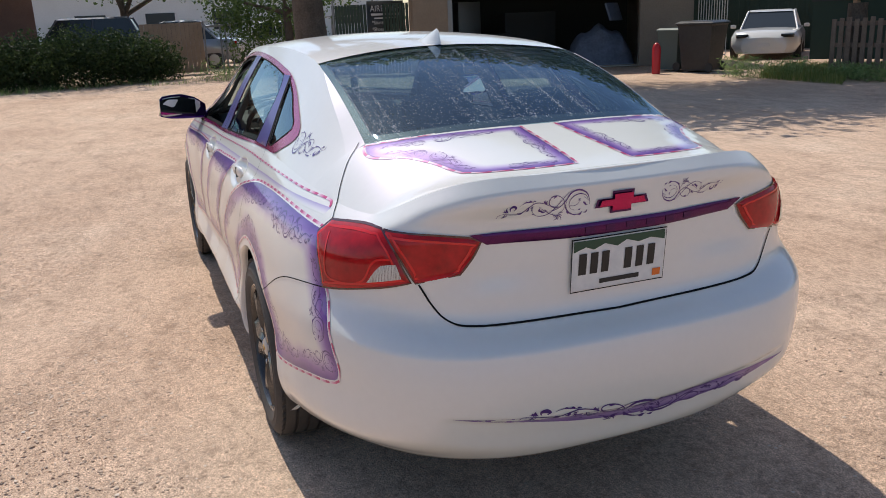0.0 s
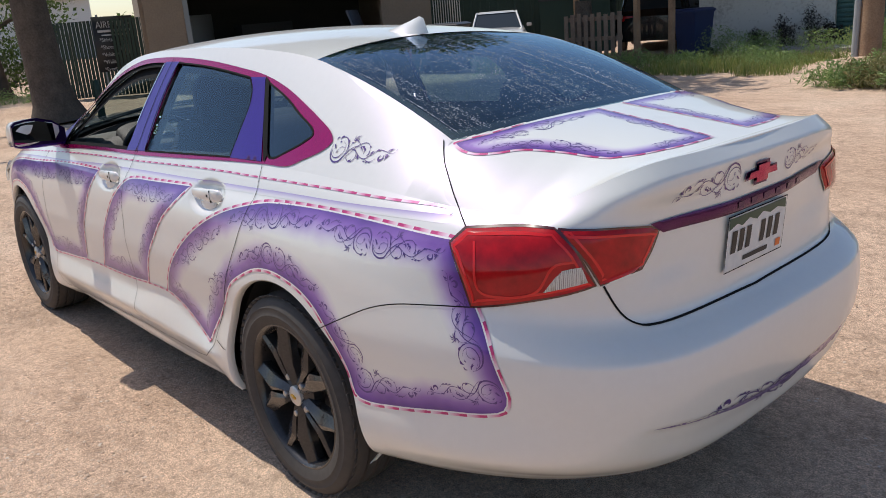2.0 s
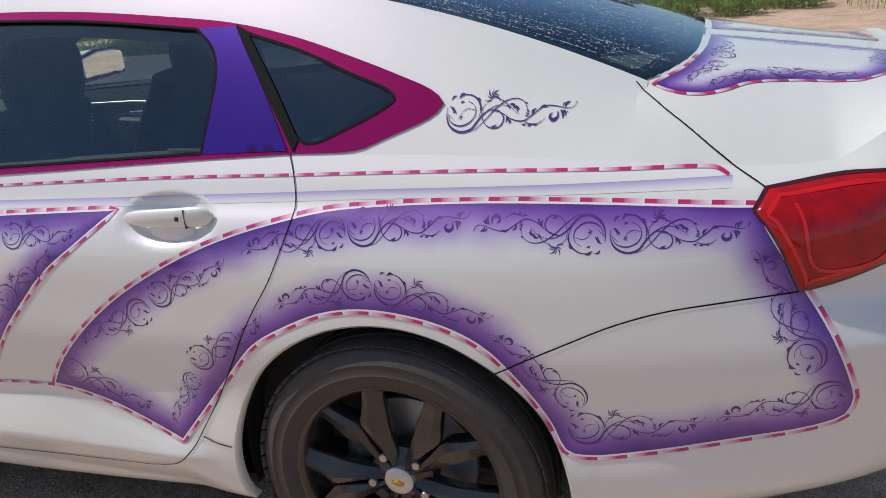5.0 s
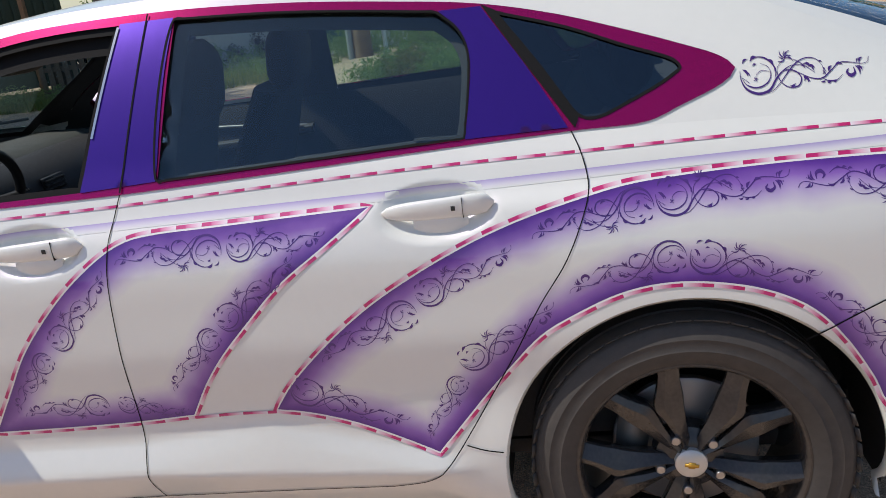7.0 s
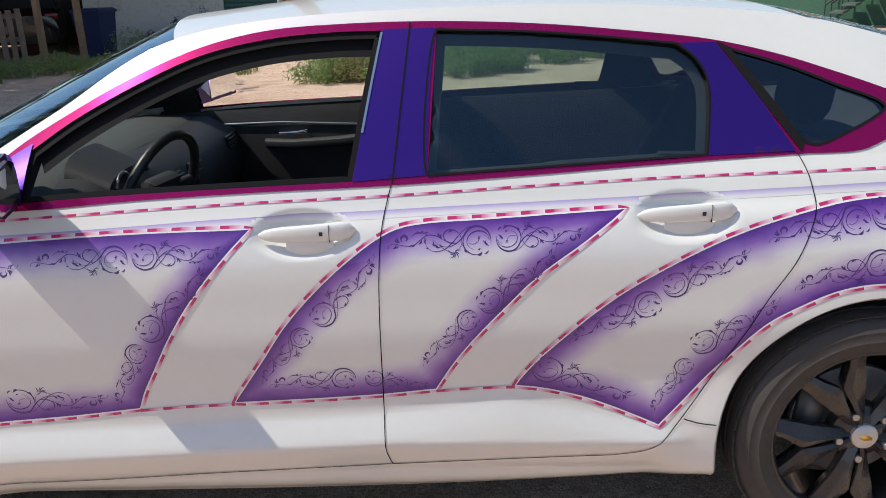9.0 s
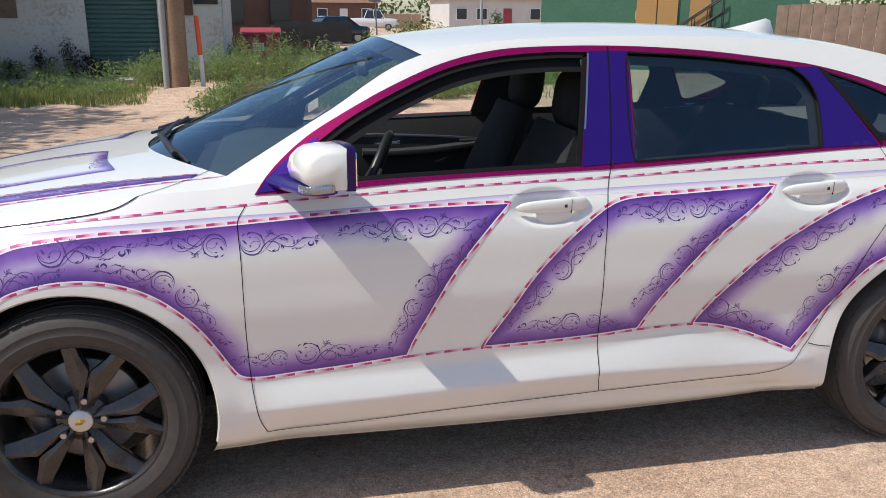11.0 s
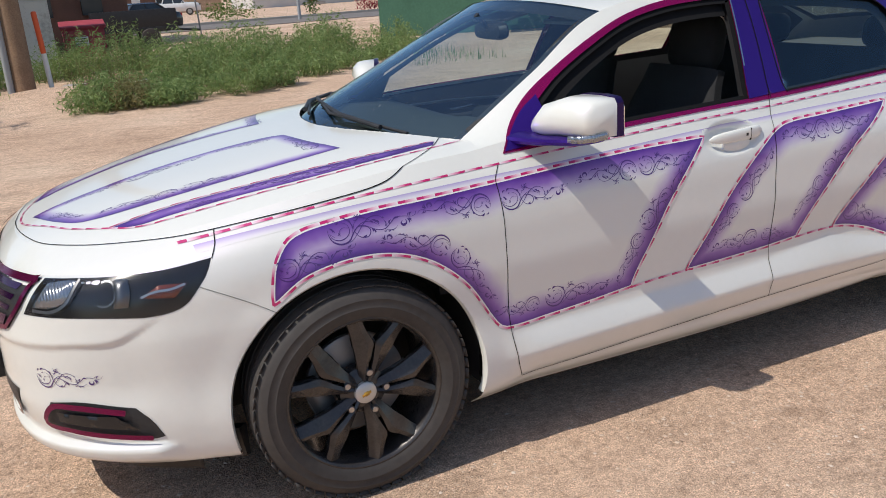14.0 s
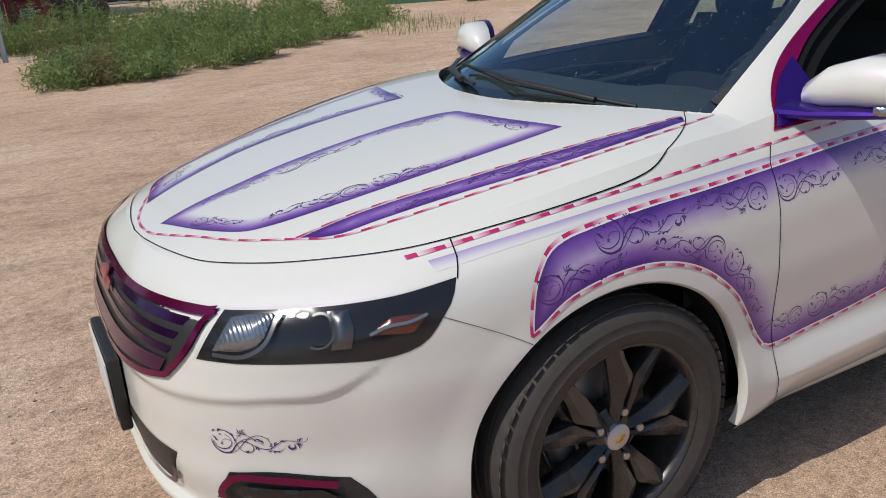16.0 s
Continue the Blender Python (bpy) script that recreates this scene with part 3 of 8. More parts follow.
def skin(name, grid, mat, parent, faces=None, label="", out=(0, 0, 0.6), both=True, only=1):
    """Part of a grid as a mesh that keeps the whole grid's smooth normals, on both sides or one."""
    f0 = quads(grid)
    if faces is not None:
        f0 = f0[faces]
    p0, n0 = grid.reshape(-1, 3), normals_of(grid).reshape(-1, 3)
    if ((p0[f0].mean(1) - out) * n0[f0].mean(1)).sum() < 0:
        n0, f0 = -n0, f0[:, ::-1]
    ps, ns, fs = [], [], []
    for sign in ((1, -1) if both else (only,)):
        fs.append((f0 if sign > 0 else f0[:, ::-1]) + len(p0) * len(ps))
        ps.append(p0 if sign > 0 else other_side(p0))
        ns.append(n0 * (1, sign, 1))
    p, n, f = np.concatenate(ps), np.concatenate(ns), np.concatenate(fs)
    used, f = np.unique(f, return_inverse=True)
    me = bpy.data.meshes.new(name)
    me.from_pydata(p[used].tolist(), [], f.reshape(-1, 4).tolist())
    ob = mesh_part(name, me, mat, parent, label)
    me.normals_split_custom_set_from_vertices(n[used].tolist())
    return ob


WHEELS_X, WHEEL_R, ARCH_R = (-1.4185, 1.4185), 0.345, 0.398
f0 = quads(sides)
flat = sides.reshape(-1, 3)
open_arch = np.zeros(len(f0), bool)
for ax in WHEELS_X:  # cut the arch and bring the cells that it crosses to its edge
    dx, dz = flat[:, 0] - ax, flat[:, 2] - WHEEL_R
    far = np.hypot(dx, dz)
    hid = far < ARCH_R
    open_arch |= hid[f0].all(1)
    cross = np.unique(f0[hid[f0].any(1) & ~hid[f0].all(1)])
    for k in cross[hid[cross]]:
        g_ = ARCH_R / max(far[k], 0.05)
        x_, z_ = ax + dx[k] * g_, WHEEL_R + dz[k] * g_
        hit, *_ = SHELL.ray_cast(Vector((x_, 3, z_)), Vector((0, -1, 0)))
        flat[k] = (x_, hit.y if hit and hit.y > 0.6 else flat[k, 1], z_)
mid = flat[f0].mean(1)
cx, cy, cz = mid.T
SEAM_FRONT = [(0.911, 0.963), (0.934, 0.924), (0.934, 0.893), (0.930, 0.818), (0.929, 0.70), (0.928, 0.586), (0.923, 0.461), (0.915, 0.383), (0.901, 0.311), (0.883, 0.262)]
SEAM_MID = [(-0.221, 1.038), (-0.210, 1.002), (-0.194, 0.932), (-0.184, 0.809), (-0.180, 0.623), (-0.178, 0.426), (-0.181, 0.351), (-0.193, 0.305)]
SEAM_REAR = [(-1.212, 1.076), (-1.229, 1.036), (-1.239, 0.993), (-1.240, 0.963), (-1.223, 0.912), (-1.186, 0.834), (-1.126, 0.745), (-1.045, 0.605), (-0.957, 0.464), (-0.895, 0.377), (-0.845, 0.342), (-0.765, 0.326)]
SEAM_SILL = [(0.883, 0.262), (0.630, 0.267), (0.295, 0.285), (-0.193, 0.305), (-0.557, 0.320), (-0.765, 0.326)]
SEAM_BUMP = [(-1.640, 0.639), (-1.800, 0.717), (-1.903, 0.763), (-1.994, 0.790), (-2.122, 0.808), (-2.235, 0.817)]


def at_z(seam, z):
    s = np.array(seam)[::-1]
    return np.interp(z, s[:, 1], s[:, 0])


x_front, x_mid, x_rear = at_z(SEAM_FRONT, cz), at_z(SEAM_MID, cz), at_z(SEAM_REAR, cz)
z_sill = np.interp(cx, [-0.765, -0.193, 0.295, 0.883], [0.326, 0.305, 0.285, 0.262])
low = (cz < z_sill) & (cx > -1.02) & (cx < 1.03)
kind = np.where(low, "sill", np.where(cx > x_front, "front_fender", np.where(cx > x_mid, "front_door", np.where(cx > x_rear, "rear_door", "quarter_panel"))))
z_b = np.interp(-cx, [1.64, 1.8, 1.903, 1.994, 2.122, 2.235], [0.639, 0.717, 0.763, 0.79, 0.808, 0.817])
kind = np.where((cx < -1.6) & (cz < z_b) & ~low, "rear_bumper", kind)
z_f = np.interp(cx, [1.648, 1.842], [0.659, 0.766])
kind = np.where(((cx > 1.5) & (cz < z_f)) | (cx > 1.80), "front_bumper", kind)
tail = (cx < -2.2) & (cy < 0.57) & (cz > np.interp(cy, [0, 0.3, 0.47, 0.52, 0.57], [0.722, 0.730, 0.745, 0.78, 0.86]))
kind = np.where(tail, "trunk_face", kind)
# side windows: their outlines over length and height
DLO = outline(
    [(0.884, 0.990), (0.850, 1.034), (0.738, 1.128), (0.594, 1.212), (0.431, 1.293), (0.266, 1.356), (0.100, 1.391), (-0.110, 1.403),
     (-0.360, 1.402), (-0.610, 1.388), (-0.829, 1.365), (-1.030, 1.338), (-1.195, 1.299), (-1.330, 1.255), (-1.444, 1.214), (-1.525, 1.180),
     (-1.549, 1.157), (-1.530, 1.137), (-1.431, 1.098), (-1.370, 1.077), (-1.227, 1.072)],
    [(-1.227, 1.072), (-0.878, 1.059), (-0.541, 1.044), (-0.220, 1.032), (0.109, 1.025), (0.424, 1.013), (0.642, 0.999), (0.884, 0.990)])
in_window = inside(mid[:, [0, 2]], DLO) & (edge_distance(mid[:, [0, 2]], DLO) > 0.009)
panels = {}
for name in ("sill", "front_fender", "front_door", "rear_door", "quarter_panel", "rear_bumper", "front_bumper", "trunk_face"):
    pick = (kind == name) & ~open_arch & ~in_window
    if name in ("rear_bumper", "front_bumper", "trunk_face"):
        panels[name] = skin(name, sides, pearl, car, pick)
    else:
        panels[name] = skin(name, sides, pearl, car, pick, both=False)
        skin(name, sides, pearl, car, pick, both=False, only=-1)


def trimmed(grid, limit, sign):
    """A deck's grid with its last row drawn to the window's edge, and the faces that stay."""
    g_ = grid.copy()
    over = (g_[..., 0] - limit(g_[..., 1])) * sign
    f_ = quads(g_)
    stay = over.ravel()[f_].min(1) < 0
    near = np.zeros(over.size, bool)
    near[np.unique(f_[stay])] = True
    near = near.reshape(over.shape) & (over > 0)
    g_[..., 0] = np.where(near, limit(g_[..., 1]), g_[..., 0])
    return g_, stay


hood_trim, stay = trimmed(hood_grid, lambda y: 1.275 - 0.29 * (y / 0.66) ** 2, -1)
panels["hood"] = skin("hood", hood_trim, pearl, car, stay)
lid_trim, stay = trimmed(lid_grid, lambda y: np.minimum(-2.036 + 0.10 * (y / 0.545) ** 5, -1.925), 1)
panels["trunk_lid"] = skin("trunk_lid", lid_trim, pearl, car, stay)
skin("roof", roof_grid, pearl, car)
skin("rear_pillar", pillar_grid, pearl, car, both=False)
skin("rear_pillar", pillar_grid, pearl, car, both=False, only=-1)

HOLE_F = outline([(0.690, 1.125), (0.592, 1.189), (0.430, 1.271), (0.266, 1.336), (0.100, 1.370), (-0.066, 1.383), (-0.199, 1.384)],
                 [(-0.199, 1.384), (-0.166, 1.241), (-0.124, 1.043)], [(-0.124, 1.043), (0.188, 1.035), (0.503, 1.024), (0.700, 1.013)],
                 [(0.700, 1.013), (0.690, 1.125)])
HOLE_R = outline([(-0.339, 1.382), (-0.569, 1.370), (-0.740, 1.354), (-0.940, 1.330)], [(-0.940, 1.330), (-0.986, 1.293), (-1.008, 1.246), (-1.004, 1.153), (-0.992, 1.076)],
                 [(-0.992, 1.076), (-0.627, 1.063), (-0.308, 1.051)], [(-0.308, 1.051), (-0.339, 1.382)])
HOLE_Q = outline([(-1.069, 1.315), (-1.217, 1.269), (-1.330, 1.223), (-1.425, 1.186), (-1.443, 1.172), (-1.414, 1.150), (-1.319, 1.109), (-1.278, 1.094), (-1.249, 1.092), (-1.227, 1.104)],
                 [(-1.227, 1.104), (-1.069, 1.315)])
PIL_B = outline([(-0.203, 1.386), (-0.337, 1.386)], [(-0.337, 1.386), (-0.321, 1.270), (-0.305, 1.051)], [(-0.305, 1.051), (-0.125, 1.042)], [(-0.125, 1.042), (-0.166, 1.241), (-0.203, 1.386)])
PIL_C = outline([(-0.946, 1.331), (-1.040, 1.330)], [(-1.040, 1.330), (-1.136, 1.194), (-1.208, 1.078)], [(-1.208, 1.078), (-0.994, 1.074)],
                [(-0.994, 1.074), (-1.007, 1.153), (-1.012, 1.240), (-0.990, 1.292), (-0.946, 1.331)])
DIVIDER = outline([(-1.040, 1.334), (-1.072, 1.318)], [(-1.072, 1.318), (-1.160, 1.203), (-1.232, 1.098)], [(-1.232, 1.098), (-1.222, 1.076)], [(-1.222, 1.076), (-1.130, 1.205), (-1.040, 1.334)])

fq = flank.reshape(-1, 3)[quads(flank)].mean(1)
in_dlo = inside(fq[:, [0, 2]], DLO) & (edge_distance(fq[:, [0, 2]], DLO) > 0.008)
skin("side_frame", flank, pearl, car, ~in_dlo, both=False)
skin("side_frame", flank, pearl, car, ~in_dlo, both=False, only=-1)
for flip in (False, True):
    patch("window_trim", DLO, "side", magenta, car, 0.003, 0.02, (HOLE_F, HOLE_R, HOLE_Q), "candy magenta window surround", flip=flip)
    patch("pillar", PIL_B, "side", violet, car, 0.0055, 0.02, label="metallic violet door pillar", flip=flip)
    patch("pillar", PIL_C, "side", violet, car, 0.0055, 0.02, label="metallic violet door pillar", flip=flip)
    patch("pillar_seal", DIVIDER, "side", gap, car, 0.006, 0.02, flip=flip)
    patch("door_glass", HOLE_R, "side", glass, car, -0.004, 0.03, flip=flip, label="tinted rear door glass").visible_shadow = False
    patch("quarter_glass", HOLE_Q, "side", glass_dark, car, 0.001, 0.03, flip=flip, label="dark tinted quarter glass").visible_shadow = False
strips("window_seal", [(spline(np.r_[HOLE_F, HOLE_F[:2]], 160), 0.030)], "side", gap, car, -0.004)
strips("window_seal", [(spline(np.r_[HOLE_R, HOLE_R[:2]], 160), 0.005)], "side", gap, car, 0.0062)
strips("window_seal", [(spline(np.r_[HOLE_Q, HOLE_Q[:2]], 120), 0.006)], "side", gap, car, 0.0045)
strips("pillar_gap", [(run([(-0.272, 1.40), (-0.250, 1.24), (-0.222, 1.035)]), 0.004)], "side", gap, car, 0.007)
strips("chrome_strip", [(run([(-0.200, 1.378), (-0.178, 1.28), (-0.150, 1.15)]), 0.006)], "side", chrome, car, 0.008)
sail = outline([(0.875, 0.995), (0.848, 1.028)], [(0.848, 1.028), (0.76, 1.098), (0.69, 1.138)], [(0.69, 1.138), (0.690, 1.010)], [(0.690, 1.010), (0.875, 0.995)])
for flip in (False, True):
    patch("mirror_sail", sail, "side", violet, car, 0.006, 0.02, label="violet mirror sail panel", flip=flip)

# windscreen, rear window
wind_glass = skin("windscreen", wind_grid, screen_glass, car, label="wet windscreen glass")
back_glass = skin("rear_window", back_grid, wet_glass, car, label="dark rear window with water drops")
for g_ in (wind_glass, back_glass):
    g_.visible_shadow = False


def frit(grid, name):
    """The black band printed along a window's border, under the glass."""
    n, m = grid.shape[:2]
    i, j = np.meshgrid(np.arange(n - 1), np.arange(m - 1), indexing="ij")
    band = ((j > m - 4) | (i < 2) | (i > n - 5)).ravel()
    skin(name, grid - np.array([0, 0, 0.006]), black, car, band)


frit(wind_grid, "windscreen_border")
frit(back_grid, "rear_window_border")

# ---- shut lines ----
SEAM_W = 0.0024
for seam, wide_ in ((SEAM_FRONT, SEAM_W), (SEAM_MID, SEAM_W), (SEAM_REAR, SEAM_W), (SEAM_SILL, SEAM_W), ([(1.842, 0.766), (1.765, 0.728), (1.687, 0.685), (1.640, 0.655)], 0.0013)):
    strips("shut_line", [(run(seam), wide_)], "side", gap, car, 0.0020)
strips("shut_line", [(run(SEAM_BUMP), 0.003)], "side", gap, car, 0.0020)
strips("shut_line", [(run([(-1.02, 0.41), (-0.975, 0.415), (-0.94, 0.425)]), 0.003)], "side", gap, car, 0.0020)
HOOD_SEAM = [(2.298, 0.0), (2.290, 0.100), (2.259, 0.258), (2.211, 0.380), (2.112, 0.499), (1.987, 0.599), (1.871, 0.671), (1.767, 0.713), (1.610, 0.753), (1.463, 0.774), (1.317, 0.781), (1.250, 0.773), (1.157, 0.734), (1.073, 0.678), (1.022, 0.621)]
LID_SEAM = [(-1.920, 0.558), (-1.950, 0.587), (-1.983, 0.615), (-2.016, 0.636), (-2.044, 0.653), (-2.072, 0.669), (-2.100, 0.683), (-2.133, 0.702), (-2.166, 0.719)]
for flip in (False, True):
    strips("shut_line", [(run(HOOD_SEAM), 0.0024)], "top", gap, car, 0.002, flip=flip)
    strips("shut_line", [(run(LID_SEAM), 0.0028)], "top", gap, car, 0.002, flip=flip)
    strips("shut_line", [(run([(0.745, 0.893), (0.722, 0.862), (0.716, 0.833)]), 0.0025)], "front_corner", gap, car, 0.002, flip=flip)
    strips("shut_line", [(run([(0.0, 0.722), (0.313, 0.731), (0.44, 0.739), (0.487, 0.748), (0.517, 0.768), (0.540, 0.80), (0.572, 0.862)]), 0.005)], "rear", gap, car, 0.002, flip=flip)

# ---- airbrushed panels ----
P0 = outline([(1.655, 0.689), (1.648, 0.733), (1.636, 0.785), (1.618, 0.819), (1.591, 0.849), (1.548, 0.868), (1.479, 0.880), (1.332, 0.896), (1.159, 0.904), (0.95, 0.915), (0.686, 0.931), (0.423, 0.942), (0.124, 0.946)],
             [(0.124, 0.946), (0.191, 0.880), (0.272, 0.787), (0.339, 0.690), (0.393, 0.595), (0.429, 0.530), (0.448, 0.484)],
             [(0.448, 0.484), (0.611, 0.468), (0.772, 0.457), (0.90, 0.450), (0.950, 0.458), (0.982, 0.497), (1.019, 0.559), (1.068, 0.630), (1.130, 0.690), (1.186, 0.729), (1.256, 0.760), (1.340, 0.778), (1.439, 0.778), (1.518, 0.764), (1.573, 0.745), (1.655, 0.689)])
P2 = outline([(0.204, 0.494), (0.119, 0.614), (0.053, 0.708), (-0.028, 0.796), (-0.108, 0.866), (-0.188, 0.920), (-0.237, 0.940), (-0.302, 0.949), (-0.447, 0.954), (-0.611, 0.960), (-0.785, 0.966)],
             [(-0.785, 0.966), (-0.688, 0.900), (-0.574, 0.822), (-0.496, 0.748), (-0.417, 0.667), (-0.364, 0.600), (-0.313, 0.519)],
             [(-0.313, 0.519), (-0.176, 0.508), (0.0, 0.500), (0.204, 0.494)])
P3 = outline([(-0.512, 0.523), (-0.557, 0.583), (-0.618, 0.646), (-0.695, 0.713), (-0.774, 0.770), (-0.854, 0.817), (-0.935, 0.858), (-1.018, 0.893), (-1.105, 0.922), (-1.200, 0.946), (-1.310, 0.967), (-1.416, 0.976), (-1.629, 0.983), (-1.860, 0.980), (-2.146, 0.967)],
             [(-2.146, 0.967), (-2.19, 0.89), (-2.235, 0.817), (-2.288, 0.726), (-2.322, 0.640), (-2.330, 0.605), (-2.318, 0.570), (-2.275, 0.552), (-2.134, 0.526), (-1.961, 0.491), (-1.850, 0.474), (-1.806, 0.483), (-1.775, 0.545), (-1.715, 0.640), (-1.660, 0.700), (-1.600, 0.736), (-1.520, 0.762), (-1.401, 0.776), (-1.300, 0.763), (-1.198, 0.722), (-1.124, 0.680), (-1.046, 0.600), (-0.956, 0.498), (-0.877, 0.408)],
             [(-0.877, 0.408), (-0.769, 0.456), (-0.682, 0.489), (-0.579, 0.515), (-0.512, 0.523)])
for poly in (P0, P2, P3):
    patch("airbrush_panel", poly, "side", fade_paint, car, 0.0009, 0.011, label="purple airbrushed panel fading to white")
HOOD_PANEL = outline([(2.242, 0.062), (2.138, 0.048), (1.963, 0.034), (1.786, 0.036), (1.602, 0.050), (1.447, 0.090), (1.400, 0.125)], [(1.400, 0.125), (1.365, 0.333), (1.313, 0.500)],
                     [(1.313, 0.500), (1.461, 0.497), (1.702, 0.470), (1.909, 0.430), (2.062, 0.380), (2.110, 0.350), (2.179, 0.241), (2.242, 0.062)])
HOOD_STRIP = outline([(2.027, 0.485), (1.876, 0.510), (1.665, 0.562), (1.440, 0.606), (1.196, 0.638), (1.050, 0.642)], [(1.050, 0.642), (1.065, 0.668)],
                     [(1.065, 0.668), (1.224, 0.674), (1.472, 0.656), (1.687, 0.608), (1.868, 0.563), (1.954, 0.540), (2.027, 0.485)])
LID_PANEL = outline([(-2.056, 0.066), (-2.25, 0.076), (-2.448, 0.090)], [(-2.448, 0.090), (-2.440, 0.225), (-2.400, 0.338), (-2.350, 0.387)], [(-2.350, 0.387), (-2.222, 0.425), (-2.134, 0.474), (-2.085, 0.523), (-2.039, 0.552), (-1.995, 0.558), (-1.958, 0.548)],
                    [(-1.958, 0.548), (-2.012, 0.464), (-2.045, 0.30), (-2.056, 0.066)])
HOOD_FAR = outline([(2.238, 0.150), (1.98, 0.245), (1.785, 0.258), (1.49, 0.228), (1.41, 0.207)], [(1.41, 0.207), (1.38, 0.40), (1.345, 0.54)], [(1.345, 0.54), (1.6, 0.51), (1.9, 0.47), (2.145, 0.393), (2.238, 0.150)])
patch("airbrush_panel", HOOD_PANEL, "top", fade_hood, car, 0.0008, 0.014, label="purple airbrushed hood panel")
patch("airbrush_panel", HOOD_FAR, "top", fade_hood, car, 0.0008, 0.014, label="purple airbrushed hood panel", flip=True)
for flip in (False, True):
    patch("airbrush_panel", HOOD_STRIP, "top", fade_hood, car, 0.0008, 0.014, label="purple airbrushed hood strip", flip=flip)
    patch("airbrush_panel", LID_PANEL, "top", fade_hood, car, 0.0008, 0.014, label="purple airbrushed trunk lid panel", flip=flip)
patch("airbrush_streak", outline([(0.54, 0.513), (0.346, 0.490), (0.156, 0.463), (-0.069, 0.446), (-0.272, 0.463), (-0.45, 0.472), (-0.60, 0.484)], [(-0.60, 0.484), (-0.42, 0.440), (-0.20, 0.412), (-0.05, 0.408), (0.15, 0.430), (0.33, 0.468), (0.54, 0.513)]),
      "rear", fade_streak, car, 0.0008, 0.012, label="purple airbrushed streak on the bumper")

# red and white dashed lines
UPPER = [(-2.100, 1.016), (-2.080, 1.027), (-2.045, 1.031), (-1.90, 1.034), (-1.65, 1.038), (-1.42, 1.037), (-1.21, 1.034), (-0.873, 1.030), (-0.538, 1.021), (-0.219, 1.010), (0.110, 1.003), (0.424, 0.992), (0.734, 0.977), (0.946, 0.964), (1.141, 0.953), (1.315, 0.941), (1.473, 0.927), (1.619, 0.909), (1.754, 0.888), (1.868, 0.869)]
strips("dashed_stripe", [(run(UPPER), 0.0056)], "side", dashes, car, 0.0015, "red and white dashed pinstripe")


def border(poly, out=0.006):
    c = np.r_[poly[-1:], poly, poly[:1]]
    t = c[2:] - c[:-2]
    t /= np.linalg.norm(t, axis=1)[:, None]
    n = np.stack([-t[:, 1], t[:, 0]], 1)
    if inside(poly[:1] + n[:1] * 0.004, poly)[0]:
        n = -n
    q_ = poly + n * out
    return np.r_[q_, q_[:1]]


for poly in (P0, P2, P3):
    b_ = border(poly)
    strips("stripe_ground", [(border(poly, 0.0015), 0.006)], "side", paint_white, car, 0.0012)
    strips("dashed_stripe", [(b_, 0.0072)], "side", dashes, car, 0.0015, "red and white dashed pinstripe")
strips("dashed_stripe", [(run([(0.448, 0.478), (0.32, 0.486), (0.204, 0.489)]), 0.0075)], "side", dashes, car, 0.0017, "red and white dashed pinstripe")
strips("dashed_stripe", [(run([(-0.313, 0.513), (-0.42, 0.518), (-0.512, 0.518)]), 0.0075)], "side", dashes, car, 0.0017, "red and white dashed pinstripe")
strips("shade_line", [(run([(-2.107, 1.006), (-1.95, 1.006), (-1.743, 1.003), (-1.42, 0.998), (-1.20, 0.992), (-0.78, 0.982), (-0.37, 0.974), (-0.2, 0.970), (0.189, 0.960), (0.424, 0.949), (0.686, 0.938), (0.962, 0.929), (1.241, 0.917), (1.406, 0.907), (1.558, 0.892), (1.699, 0.875), (1.830, 0.855)]), 0.018)],
       "side", line_fade, car, 0.0006, "soft lilac airbrushed line")
for flip in (False, True):
    strips("dashed_stripe", [(run([(2.281, 0.0), (2.274, 0.075), (2.246, 0.160), (2.198, 0.258), (2.134, 0.371), (2.034, 0.478), (1.954, 0.548), (1.840, 0.590), (1.630, 0.640), (1.406, 0.678), (1.142, 0.688), (0.975, 0.675)]), 0.0065)], "top", dashes, car, 0.0015,
           "red and white dashed pinstripe", flip=flip)
    strips("dashed_stripe", [(run([(2.027, 0.480), (1.876, 0.503), (1.665, 0.555), (1.440, 0.600), (1.196, 0.632), (1.05, 0.638)]), 0.005)], "top", dashes, car, 0.0015, "red and white dashed pinstripe", flip=flip)
    strips("dashed_stripe", [(border(LID_PANEL)[:-14], 0.008)], "top", dashes, car, 0.0015, "red and white dashed pinstripe", flip=flip)

# ---- scroll ornaments ----
def arc(cx_, cy_, rad, a0, a1, n=18):
    t = np.radians(np.linspace(a0, a1, n))
    rad = np.linspace(*rad, n) if isinstance(rad, tuple) else rad
    return np.stack([cx_ + rad * np.cos(t), cy_ + rad * np.sin(t)], 1)


def swell(n, w0, w1):
    """A width that swells in the middle."""
    return w0 + (w1 - w0) * np.sin(np.linspace(0, math.pi, n)) ** 1.5


def leaf(x, y, ang, size, fat=0.3):
    a = math.radians(ang)
    t = np.linspace(0, 1, 6)
    bend = 0.22 * np.sin(t * math.pi)
    p = np.stack([x + size * (t * math.cos(a) - bend * math.sin(a)), y + size * (t * math.sin(a) + bend * math.cos(a))], 1)
    return p, swell(6, 0.002, size * fat)


def vine(points, thin, thick, at=0.5, n=30):
    """A stroke through points in hundredths of the stencil's length, thickest at a share of its way."""
    p = spline(np.array(points) / 100, n)
    k = np.linspace(0, 1, n)
    k = np.where(k < at, k / at, (1 - k) / (1 - at))
    return p, 0.88 * (thin + (thick - thin) * np.sin(k * math.pi / 2) ** 1.6)


